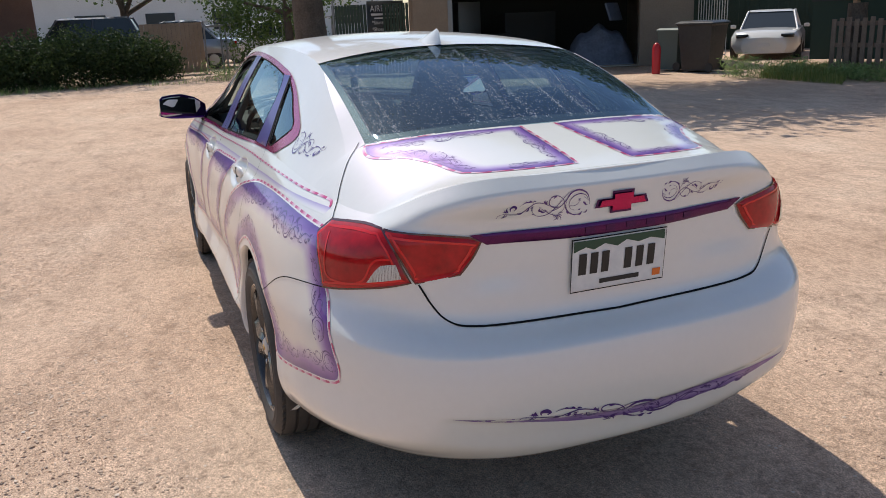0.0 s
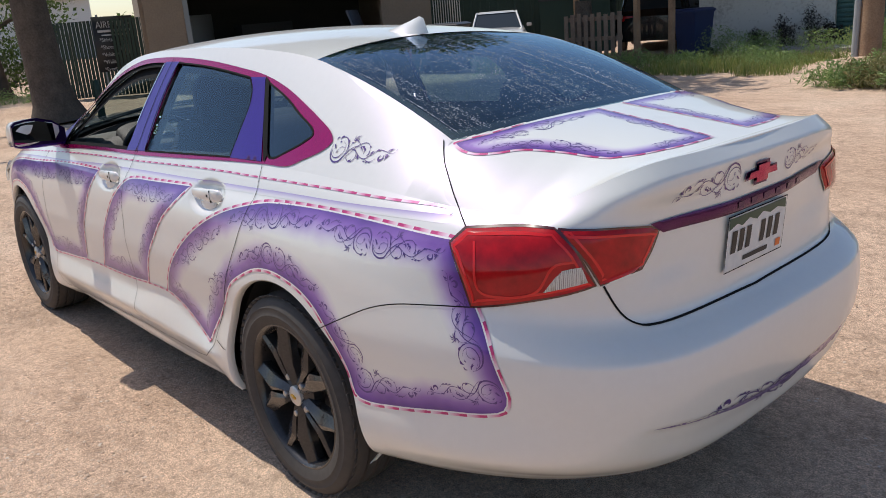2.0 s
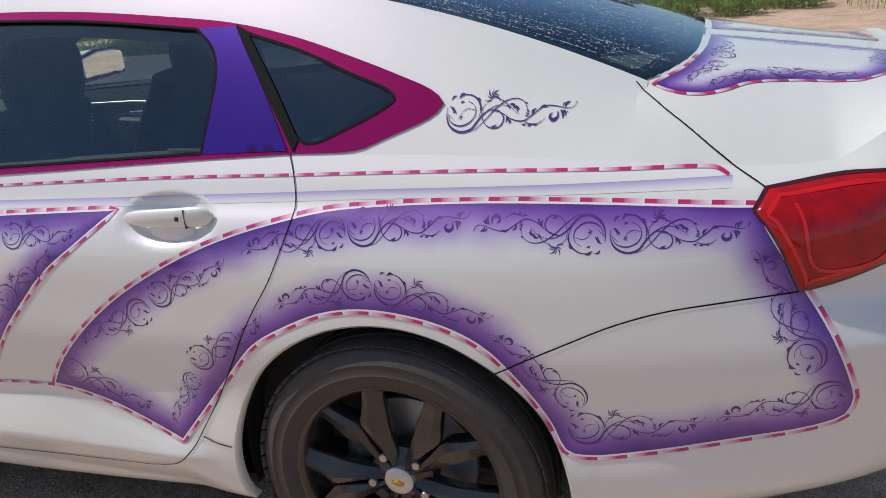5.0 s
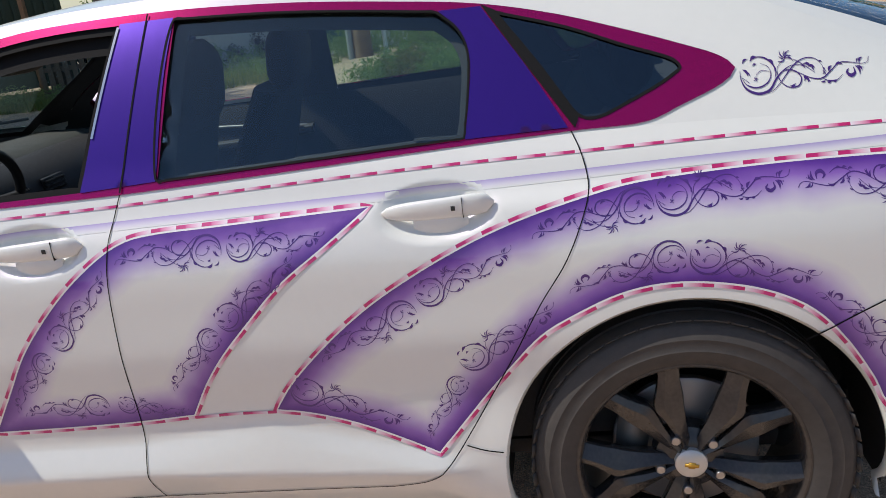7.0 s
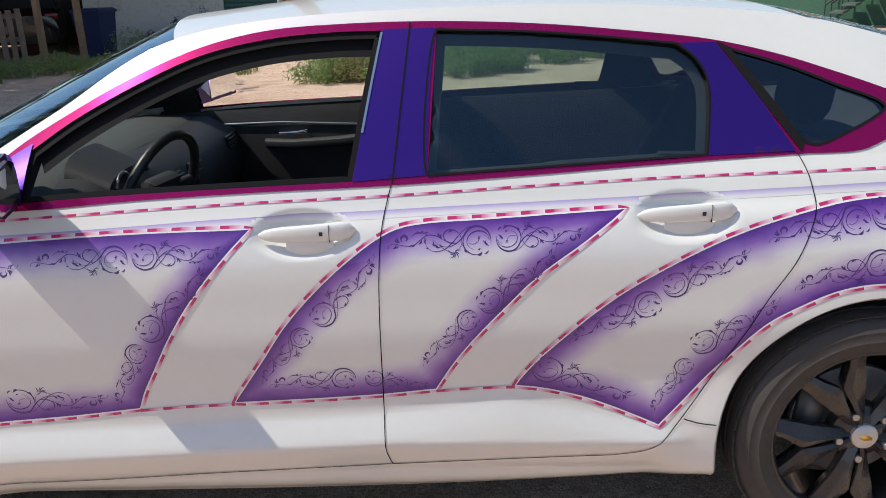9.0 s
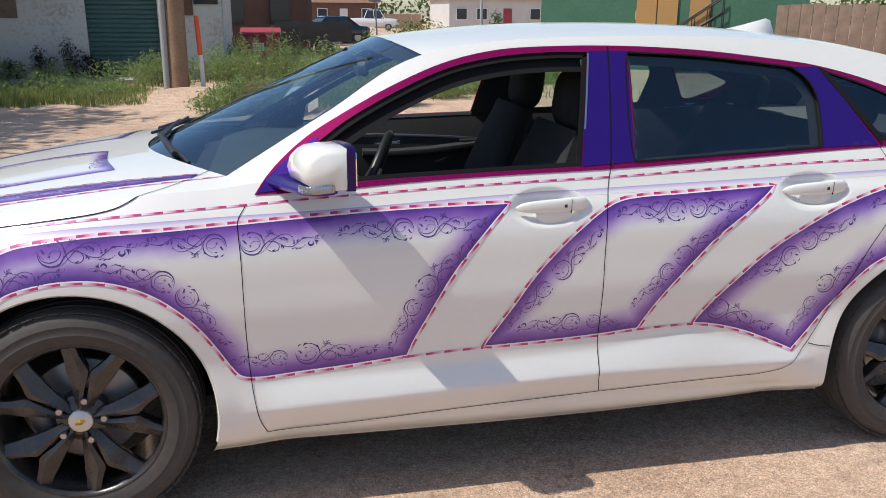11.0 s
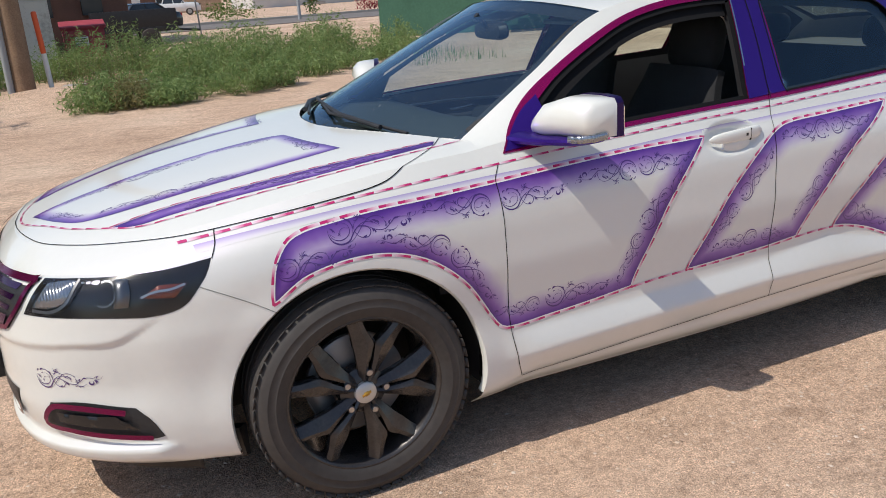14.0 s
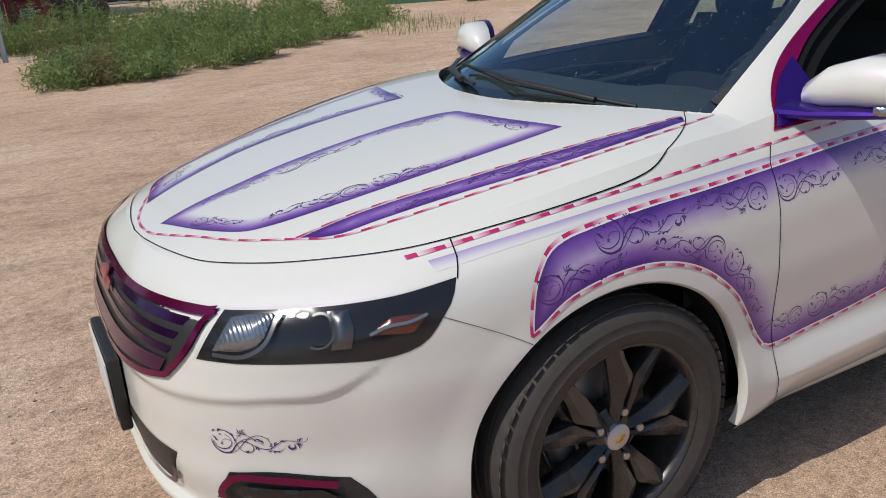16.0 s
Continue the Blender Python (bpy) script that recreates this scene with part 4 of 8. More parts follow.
def motif():
    """One scroll stencil: a crescent ring, a braided vine with a heart, a leaf burst, and a tail with a curl; 1 long from the ring's centre."""
    lines = [
        vine([(-16.7, 3.4), (-16.0, -3.6), (-11.7, -11.2), (-1.1, -15.4), (8.6, -12.5), (15.0, -3.6), (20.7, 2.4), (29.6, 7.4), (39.6, 7.4)], 0.004, 0.024, 0.32, 44),
        vine([(-15.4, -1.1), (-11.7, -7.6), (-3.6, -10.5), (4.5, -8.4), (9.4, -3.6), (10.5, 2.1), (7.9, 7.0), (2.1, 9.5)], 0.0035, 0.014, 0.35, 30),
        vine([(-7.9, 11.5), (-1.9, 14.7), (5.3, 14.2), (12.1, 9.4), (15.0, 2.9), (13.8, -3.6)], 0.004, 0.017, 0.6, 26),
        vine([(3.7, -15.4), (11.0, -13.4), (19.1, -6.0), (27.7, 4.0), (36.4, 11.2), (45.8, 13.4), (52.3, 11.5), (56.5, 6.6), (57.8, 1.8)], 0.004, 0.011, 0.5, 40),
        vine([(16.3, -1.1), (23.1, 3.4), (32.0, 2.8), (37.1, -2.8), (34.8, -8.9), (27.7, -10.7), (20.7, -7.6), (16.7, -1.1), (17.0, 6.3), (23.1, 12.5)], 0.004, 0.012, 0.35, 44),
        vine([(23.5, 3.4), (34.5, 1.5), (45.0, -3.1), (55.2, -3.7), (63.6, 2.1), (72.0, 8.3), (83.0, 8.3), (92.7, 7.0), (97.9, 8.6), (99.8, 12.5)], 0.004, 0.011, 0.45, 46),
        vine([(24.8, 13.4), (32.0, 12.1), (40.9, 7.0), (49.4, 1.1)], 0.003, 0.007, 0.5, 16),
        vine([(55.8, -3.7), (60.4, -5.7), (68.4, -5.3), (73.9, -1.1)], 0.003, 0.011, 0.4, 16),
        vine([(-3.1, -3.6), (-1.8, 0.8), (2.9, 3.6), (9.4, 2.8)], 0.003, 0.006, 0.5, 16),
        vine([(84.3, 4.4), (85.0, 0.2), (81.1, -2.1), (77.8, 0.5), (79.8, 3.4)], 0.008, 0.034, 0.55, 20),
    ]
    for k in range(7):  # the burst of leaves
        lines.append(leaf(0.242, 0.138, 205 - 38 * k, 0.074 - 0.018 * (k % 2), 0.17))
    # leaves along the vines: place, heading, length, fatness
    for x, y, ang, size, fat in ((-0.145, 0.045, -50, 0.07, 0.34), (-0.12, 0.02, -35, 0.05, 0.3), (-0.05, 0.075, 25, 0.035, 0.5), (-0.14, 0.095, 40, 0.06, 0.3), (-0.07, 0.115, 30, 0.07, 0.42),
                                 (0.085, 0.125, -40, 0.06, 0.36), (0.128, 0.075, -75, 0.05, 0.34), (0.40, 0.085, -25, 0.07, 0.34), (0.44, 0.06, -10, 0.06, 0.36), (0.37, 0.075, -35, 0.05, 0.3),
                                 (0.315, -0.075, 200, 0.05, 0.4), (0.385, 0.0, -80, 0.06, 0.3), (0.395, -0.02, -55, 0.06, 0.3), (0.40, -0.035, -30, 0.05, 0.28), (0.49, 0.03, 100, 0.035, 0.4),
                                 (0.62, 0.01, 60, 0.06, 0.36), (0.68, 0.06, 10, 0.07, 0.32), (0.535, 0.10, -10, 0.03, 0.4), (0.565, 0.05, -50, 0.03, 0.4), (0.58, -0.055, 190, 0.04, 0.4), (0.63, -0.058, 195, 0.04, 0.4),
                                 (0.68, -0.052, 200, 0.035, 0.4), (0.86, 0.055, -65, 0.075, 0.3), (0.875, 0.055, -45, 0.06, 0.3), (0.90, 0.075, 50, 0.06, 0.34), (0.88, 0.08, 60, 0.04, 0.3)):
        lines.append(leaf(x, y, ang, size, fat))
    for px, py in ((-0.03, -0.035), (0.578, 0.01)):  # small stars
        for k in range(4):
            lines.append(leaf(px, py, 90 * k + 20, 0.021, 0.4))
    for px, py, dx, dy, n in ((-0.138, -0.028, 0.011, -0.008, 5), (0.415, -0.035, 0.009, -0.008, 3), (0.905, 0.048, 0.012, -0.003, 3), (0.990, 0.108, 0.004, 0.010, 2)):  # rows of dots
        lines += [(arc(px + dx * k, py + dy * k, 0.0022, 0, 360, 6), np.full(6, 0.0046)) for k in range(n)]
    return lines


MOTIF = motif()


def scrolls(view, pairs, parent, flip=False, name="scroll_ornament", squash=1.0, hand=-1):
    """Stencilled ornaments from ring centre to tail end; hand: the side on which the leaf burst stands."""
    for (ax, ay), (bx, by) in pairs:
        d = np.array([bx - ax, by - ay])
        size = np.linalg.norm(d) / 1.006
        d /= np.linalg.norm(d)
        n = np.array([-d[1], d[0]]) * hand
        tilt = math.atan2(0.115 * squash, 1.0)
        m = np.stack([d * math.cos(tilt) - n * math.sin(tilt), d * math.sin(tilt) + n * math.cos(tilt)], 0)
        lines = [(np.array((ax, ay)) + (p * (size, size * squash)) @ m, np.maximum(np.asarray(w) * size, 0.0008)) for p, w in MOTIF]
        strips(name, lines, view, ink, parent, 0.0013, "fine dark purple scroll ornament", flip)


scrolls("side", [
    ((-0.422, 0.907), (-0.208, 0.896)), ((-0.501, 0.910), (-0.689, 0.927)), ((-0.455, 0.761), (-0.615, 0.890)), ((-0.396, 0.711), (-0.283, 0.588)), ((-0.080, 0.558), (0.110, 0.538)), ((-0.159, 0.555), (-0.303, 0.535)),
    ((-0.045, 0.736), (-0.175, 0.882)), ((0.017, 0.676), (0.125, 0.548)), ((-0.833, 0.740), (-0.645, 0.645)), ((-0.902, 0.788), (-1.078, 0.872)), ((-0.979, 0.637), (-1.154, 0.749)), ((-0.933, 0.568), (-0.860, 0.440)),
    ((-0.595, 0.567), (-0.819, 0.493)), ((-1.328, 0.928), (-1.120, 0.884)), ((-1.405, 0.940), (-1.625, 0.967)), ((-1.385, 0.827), (-1.187, 0.767)), ((-1.461, 0.821), (-1.672, 0.775)), ((-1.851, 0.930), (-1.635, 0.940))], car)
scrolls("side", [
    ((-1.929, 0.931), (-2.138, 0.944)), ((-2.242, 0.701), (-2.141, 0.897)), ((-2.285, 0.615), (-2.090, 0.563)), ((-1.846, 0.535), (-2.070, 0.570)), ((-1.817, 0.609), (-1.660, 0.735)), ((-1.593, 1.139), (-1.814, 1.145)),
    ((0.895, 0.863), (0.690, 0.878)), ((0.457, 0.885), (0.662, 0.876)), ((0.379, 0.890), (0.183, 0.908)), ((0.383, 0.710), (0.236, 0.872)), ((0.432, 0.643), (0.500, 0.490)), ((0.838, 0.506), (1.000, 0.492)),
    ((0.750, 0.514), (0.523, 0.525)), ((1.002, 0.862), (1.206, 0.872)), ((1.440, 0.857), (1.210, 0.876)), ((1.603, 0.776), (1.405, 0.817)), ((1.150, 0.767), (1.345, 0.811)), ((1.086, 0.716), (0.964, 0.554))], car)
scrolls("front_corner", [((1.202, 0.512), (1.012, 0.527))], car)
scrolls("rear", [((0.139, 1.047), (0.366, 1.026)), ((-0.164, 1.043), (-0.350, 1.052))], car)
scrolls("rear", [((-0.045, 0.426), (0.36, 0.488)), ((-0.119, 0.426), (-0.47, 0.462))], car, squash=0.5)
scrolls("top", [((2.170, 0.190), (2.085, 0.310)), ((1.980, 0.082), (2.150, 0.085)), ((1.900, 0.090), (1.670, 0.085)), ((1.480, 0.130), (1.650, 0.085)), ((1.850, 0.405), (2.060, 0.345)), ((1.770, 0.420), (1.560, 0.470)), ((1.384, 0.400), (1.420, 0.190))], car, squash=0.8, hand=1)
scrolls("top", [((2.15, 0.24), (2.06, 0.36)), ((1.88, 0.29), (2.08, 0.25)), ((1.80, 0.29), (1.55, 0.265)), ((1.65, 0.475), (1.90, 0.44)), ((1.42, 0.25), (1.39, 0.47))], car, True, squash=0.8, hand=1)
for flip in (False, True):
    scrolls("top", [((1.483, 0.628), (1.660, 0.588)), ((1.415, 0.634), (1.240, 0.657)), ((1.800, 0.565), (1.680, 0.592)), ((1.190, 0.656), (1.080, 0.655))], car, flip, squash=0.62, hand=1)
    scrolls("top", [((-2.085, 0.34), (-2.085, 0.16)), ((-2.075, 0.415), (-2.02, 0.525)), ((-2.145, 0.435), (-2.06, 0.525)), ((-2.20, 0.400), (-2.36, 0.345)), ((-2.405, 0.25), (-2.415, 0.12)), ((-2.23, 0.112), (-2.40, 0.118)), ((-2.17, 0.112), (-2.08, 0.112))], car, flip, squash=0.9, hand=1)

# ---- lamps, badges and rear fittings ----
TAIL_O = outline([(-0.981, 0.960), (-1.023, 0.993)], [(-1.023, 0.993), (-1.144, 1.002), (-1.232, 1.003)], [(-1.232, 1.003), (-1.274, 0.958), (-1.298, 0.911), (-1.320, 0.867)],
                 [(-1.320, 0.867), (-1.255, 0.853), (-1.169, 0.839), (-1.072, 0.823), (-1.026, 0.817)], [(-1.026, 0.817), (-1.010, 0.872), (-0.981, 0.960)])
TAIL_I = outline([(-1.240, 1.002), (-1.386, 0.994), (-1.457, 0.981)], [(-1.457, 0.981), (-1.482, 0.967)], [(-1.482, 0.967), (-1.463, 0.925), (-1.434, 0.882)], [(-1.434, 0.882), (-1.330, 0.866)],
                 [(-1.330, 0.866), (-1.300, 0.923), (-1.240, 1.002)])
REVERSE = outline([(-1.198, 0.862), (-1.231, 0.903), (-1.243, 0.912), (-1.286, 0.917)], [(-1.286, 0.917), (-1.299, 0.881)], [(-1.299, 0.881), (-1.198, 0.862)])


def inset(poly, d):
    return border(np.array(poly), -d)


upper = run([(0.672, 1.105), (0.585, 1.163), (0.43, 1.245), (0.266, 1.310), (0.100, 1.345), (-0.066, 1.358), (-0.180, 1.358)])
strips("window_reveal", [(upper, 0.046)], "side", gap, car, -0.022, "black inner window frame")


for flip in (False, True):
    for poly, tag in ((TAIL_O, "outer"), (TAIL_I, "inner")):
        lamp = patch("tail_lamp", poly, "rear_corner", tail_red, car, 0.002, 0.010, dome=0.009, rim=0.02, label="deep red tail lamp lens", flip=flip)
        strips("lamp_rim", [(border(poly, 0.0), 0.005)], "rear_corner", tail_dark, lamp, 0.004, flip=flip)
        strips("light_tube", [(inset(poly, 0.016), 0.006)], "rear_corner", tail_bright, lamp, 0.0115, flip=flip)
        if tag == "outer":
            strips("light_tube", [(run([(-1.045, 0.965), (-1.050, 0.86), (-1.10, 0.848), (-1.18, 0.862), (-1.225, 0.922), (-1.27, 0.93)]), 0.006)], "rear_corner", tail_bright, lamp, 0.0122, flip=flip)
            patch("reverse_lamp", REVERSE, "rear_corner", reverse_mat, lamp, 0.0125, 0.010, label="ribbed clear reverse lamp", flip=flip)
bar = outline([(0.440, 0.987), (0.25, 0.986), (0.0, 0.985), (-0.25, 0.986), (-0.440, 0.987)], [(-0.440, 0.987), (-0.392, 0.956)], [(-0.392, 0.956), (-0.20, 0.950), (0.0, 0.948), (0.20, 0.950), (0.392, 0.956)], [(0.392, 0.956), (0.440, 0.987)])
patch("trim_bar", bar, "rear", candy, car, 0.004, 0.014, dome=0.006, label="candy purple trim bar between the lamps")
for y_ in (0.10, 0.035, -0.03, -0.095, -0.16, -0.225):  # raised letters as plain bars
    patch("lettering_bar", np.array([(y_ + 0.014, 0.976), (y_ - 0.014, 0.976), (y_ - 0.014, 0.958), (y_ + 0.014, 0.958)]), "rear", candy_dark, car, 0.0105, 0.03, label="raised dark purple lettering bar")


def badge(mat_a, mat_b, parent, view, cx_, cz_, size, name="badge"):
    """A plain slanted cross."""
    w, h = size, size * 0.36
    p = [(-1, -0.38), (-0.36, -0.38), (-0.36, -1), (0.44, -1), (0.44, -0.38), (1, -0.38), (0.9, 0.38), (0.36, 0.38), (0.36, 1), (-0.44, 1), (-0.44, 0.38), (-0.9, 0.38)]
    pts = np.array([(cx_ + a * w / 2, cz_ + b * h / 2) for a, b in p])
    b_ = patch(name, pts, view, mat_a, parent, 0.005, 0.02, label="plain cross-shaped badge")
    patch("badge_face", np.array((cx_, cz_)) + (pts - (cx_, cz_)) * (0.86, 0.74), view, mat_b, b_, 0.010, 0.02, dome=0.003)
    return b_


badge(candy_dark, candy_red, car, "rear", 0.0, 1.036, 0.172)

# number plate: a plate with plain bars
plate = patch("number_plate", outline([(0.150, 0.940), (-0.150, 0.940)], [(-0.150, 0.940), (-0.150, 0.790)], [(-0.150, 0.790), (0.150, 0.790)], [(0.150, 0.790), (0.150, 0.940)]), "rear", plate_white, car, 0.008, 0.03, label="white number plate with green hills and dark bars")
ridge = [(0.147, 0.905), (0.11, 0.918), (0.085, 0.908), (0.05, 0.922), (0.01, 0.909), (-0.02, 0.924), (-0.06, 0.912), (-0.10, 0.920), (-0.147, 0.908)]
patch("plate_band", np.array(ridge + [(-0.147, 0.937), (0.147, 0.937)]), "rear", plate_green, plate, 0.0095, 0.02)
for k, x_ in enumerate((0.118, 0.082, 0.046, -0.028, -0.066, -0.104)):
    patch("plate_bar", outline([(x_ + 0.012, 0.900), (x_ - 0.012, 0.900)], [(x_ - 0.012, 0.900), (x_ - 0.012, 0.838)], [(x_ - 0.012, 0.838), (x_ + 0.012, 0.838)], [(x_ + 0.012, 0.838), (x_ + 0.012, 0.900)]), "rear", plate_ink, plate, 0.0095, 0.03)
patch("plate_bar", outline([(0.06, 0.818), (-0.07, 0.818)], [(-0.07, 0.818), (-0.07, 0.804)], [(-0.07, 0.804), (0.06, 0.804)], [(0.06, 0.804), (0.06, 0.818)]), "rear", plate_ink, plate, 0.0095, 0.03)
patch("plate_sticker", outline([(-0.115, 0.822), (-0.142, 0.822)], [(-0.142, 0.822), (-0.142, 0.800)], [(-0.142, 0.800), (-0.115, 0.800)], [(-0.115, 0.800), (-0.115, 0.822)]), "rear", orange, plate, 0.0098, 0.03)
strips("plate_frame", [(np.array([(0.152, 0.942), (-0.152, 0.942), (-0.152, 0.788), (0.152, 0.788), (0.152, 0.945)]), 0.004)], "rear", gap, plate, 0.0105)

# ---- front: grille, headlamps, fog lamps ----
GRILLE = outline([(0.535, 0.792), (0.30, 0.788), (0.0, 0.782), (-0.30, 0.788), (-0.535, 0.792)], [(-0.535, 0.792), (-0.52, 0.715), (-0.465, 0.642)], [(-0.465, 0.642), (-0.36, 0.622), (0.0, 0.605), (0.36, 0.622), (0.465, 0.642)], [(0.465, 0.642), (0.52, 0.715), (0.535, 0.792)])
grille = patch("grille", GRILLE, "front", black, car, 0.001, 0.02, label="black grille with candy purple bars")
strips("grille_frame", [(inset(GRILLE, 0.006), 0.014)], "front", candy_maroon, grille, 0.008)
for z_ in (0.765, 0.735, 0.702):
    half_w = 0.50 - (0.79 - z_) * 0.35
    patch("grille_bar", outline([(half_w, z_ + 0.008), (0, z_ + 0.004), (-half_w, z_ + 0.008)], [(-half_w, z_ + 0.008), (-half_w + 0.01, z_ - 0.008)], [(-half_w + 0.01, z_ - 0.008), (0, z_ - 0.013), (half_w - 0.01, z_ - 0.008)], [(half_w - 0.01, z_ - 0.008), (half_w, z_ + 0.008)]),
          "front", candy_dark, grille, 0.003, 0.02, dome=0.02, rim=0.008)
patch("grille_apron", outline([(0.46, 0.682), (0, 0.668), (-0.46, 0.682)], [(-0.46, 0.682), (-0.44, 0.648)], [(-0.44, 0.648), (0, 0.618), (0.44, 0.648)], [(0.44, 0.648), (0.46, 0.682)]), "front", candy, grille, 0.006, 0.02)
badge(candy_dark, candy_red, grille, "front", 0.0, 0.735, 0.19)
HEAD = outline([(1.185, 0.793), (1.075, 0.799), (0.942, 0.806), (0.820, 0.817), (0.718, 0.835)], [(0.718, 0.835), (0.720, 0.800), (0.738, 0.764), (0.768, 0.722), (0.808, 0.704), (0.870, 0.697)],
               [(0.870, 0.697), (0.994, 0.702), (1.241, 0.699)], [(1.241, 0.699), (1.185, 0.793)])
for flip in (False, True):
    lamp = patch("headlamp", HEAD, "front_corner", lamp_black, car, 0.001, 0.014, label="dark headlamp with clear cover", flip=flip)
    patch("reflector", outline([(1.196, 0.722), (1.160, 0.783)], [(1.160, 0.783), (1.10, 0.792), (1.065, 0.793)], [(1.065, 0.793), (1.087, 0.742), (1.130, 0.726)], [(1.130, 0.726), (1.196, 0.722)]), "front_corner", reflector, lamp, 0.004, 0.012, dome=0.01, label="ribbed silver reflector", flip=flip)
    strips("reflector_rim", [(run([(1.05, 0.795), (1.075, 0.742), (1.12, 0.718), (1.19, 0.716)]), 0.008)], "front_corner", lamp_chrome, lamp, 0.012, flip=flip)
    patch("projector", outline([(0.958, 0.797), (0.916, 0.799)], [(0.916, 0.799), (0.902, 0.765), (0.906, 0.728)], [(0.906, 0.728), (0.944, 0.727)], [(0.944, 0.727), (0.944, 0.76), (0.958, 0.797)]), "front_corner", lamp_chrome, lamp, 0.004, 0.010, dome=0.016, label="chrome projector housing", flip=flip)
    strips("projector_ring", [(arc(0.968, 0.763, 0.030, 60, 300, 20), 0.004)], "front_corner", lamp_chrome, lamp, 0.010, flip=flip)
    patch("side_reflector", outline([(0.876, 0.750), (0.832, 0.780)], [(0.832, 0.780), (0.765, 0.780)], [(0.765, 0.780), (0.792, 0.745)], [(0.792, 0.745), (0.876, 0.750)]), "front_corner", amber, lamp, 0.006, 0.012, dome=0.004, label="smoked amber side reflector", flip=flip)
    strips("chrome_line", [(run([(0.872, 0.752), (0.84, 0.764), (0.80, 0.768), (0.768, 0.778)], 0.01), 0.006)], "front_corner", chrome_dull, lamp, 0.013, flip=flip)
    patch("lamp_cover", HEAD, "front_corner", clear, lamp, 0.014, 0.014, dome=0.006, rim=0.05, label="clear headlamp cover", flip=flip).visible_shadow = False
    FOG = outline([(1.250, 0.355), (1.200, 0.436)], [(1.200, 0.436), (1.092, 0.446), (0.935, 0.428)], [(0.935, 0.428), (0.896, 0.388), (0.872, 0.335)], [(0.872, 0.335), (0.912, 0.327), (1.015, 0.339), (1.157, 0.352), (1.250, 0.355)])
    fog = patch("fog_lamp_bezel", FOG, "front_corner", black, car, 0.002, 0.014, label="black fog lamp bezel with candy red surround", flip=flip)
    strips("bezel_frame", [(run([(0.96, 0.418), (1.092, 0.432), (1.190, 0.425), (1.225, 0.372), (1.13, 0.358), (1.0, 0.346), (0.90, 0.338)]), 0.016)], "front_corner", candy_maroon, fog, 0.012, flip=flip)
    patch("fog_lamp", outline([(1.17, 0.412), (0.99, 0.408)], [(0.99, 0.408), (0.93, 0.365)], [(0.93, 0.365), (1.17, 0.382)], [(1.17, 0.382), (1.17, 0.412)]), "front_corner", lamp_black, fog, 0.010, 0.014, flip=flip)
LOW = outline([(0.445, 0.445), (0, 0.455), (-0.445, 0.445)], [(-0.445, 0.445), (-0.40, 0.345)], [(-0.40, 0.345), (0, 0.330), (0.40, 0.345)], [(0.40, 0.345), (0.445, 0.445)])
low_grille = patch("lower_intake", LOW, "front", black, car, 0.002, 0.02, label="black lower intake with purple lip")
strips("intake_lip", [(run([(0.43, 0.40), (0.40, 0.352), (0, 0.338), (-0.40, 0.352), (-0.43, 0.40)]), 0.016)], "front", candy_dark, low_grille, 0.008)


def box(name, size, at, mat, parent, bevel=0.006, label="", turn=(0, 0, 0), segments=2):
    bm_ = bmesh.new()
    bmesh.ops.create_cube(bm_, size=1, matrix=Matrix.Diagonal((*size, 1)))
    if bevel:
        bmesh.ops.bevel(bm_, geom=bm_.edges[:], offset=bevel, segments=segments, affect="EDGES", profile=0.6)
    bmesh.ops.transform(bm_, matrix=pose(*at, *turn), verts=bm_.verts)
    ob = part(name, bm_, mat, parent, label)
    ob.data.set_sharp_from_angle(angle=radians(40))
    return ob


front_plate = box("plate_holder", (0.03, 0.32, 0.20), (2.428, 0.0, 0.475), black, car, 0.008, "black front plate holder")
box("front_number_plate", (0.004, 0.305, 0.155), (2.447, 0.0, 0.485), plate_white, front_plate, 0.001)
lip = outline([(1.9, 0.72), (2.08, 0.60), (2.20, 0.40), (2.24, 0.0)], [(2.24, 0.0), (2.20, -0.40), (2.08, -0.60), (1.9, -0.72)], [(1.9, -0.72), (1.9, 0.72)])
bm = bmesh.new()
face = bm.faces.new([bm.verts.new((a, b, 0.175)) for a, b in lip])
up = bmesh.ops.extrude_face_region(bm, geom=[face])
bmesh.ops.translate(bm, verts=[e for e in up["geom"] if isinstance(e, bmesh.types.BMVert)], vec=(0, 0, 0.06))
bmesh.ops.recalc_face_normals(bm, faces=bm.faces)
part("air_dam", bm, black, car, "black plastic air dam")

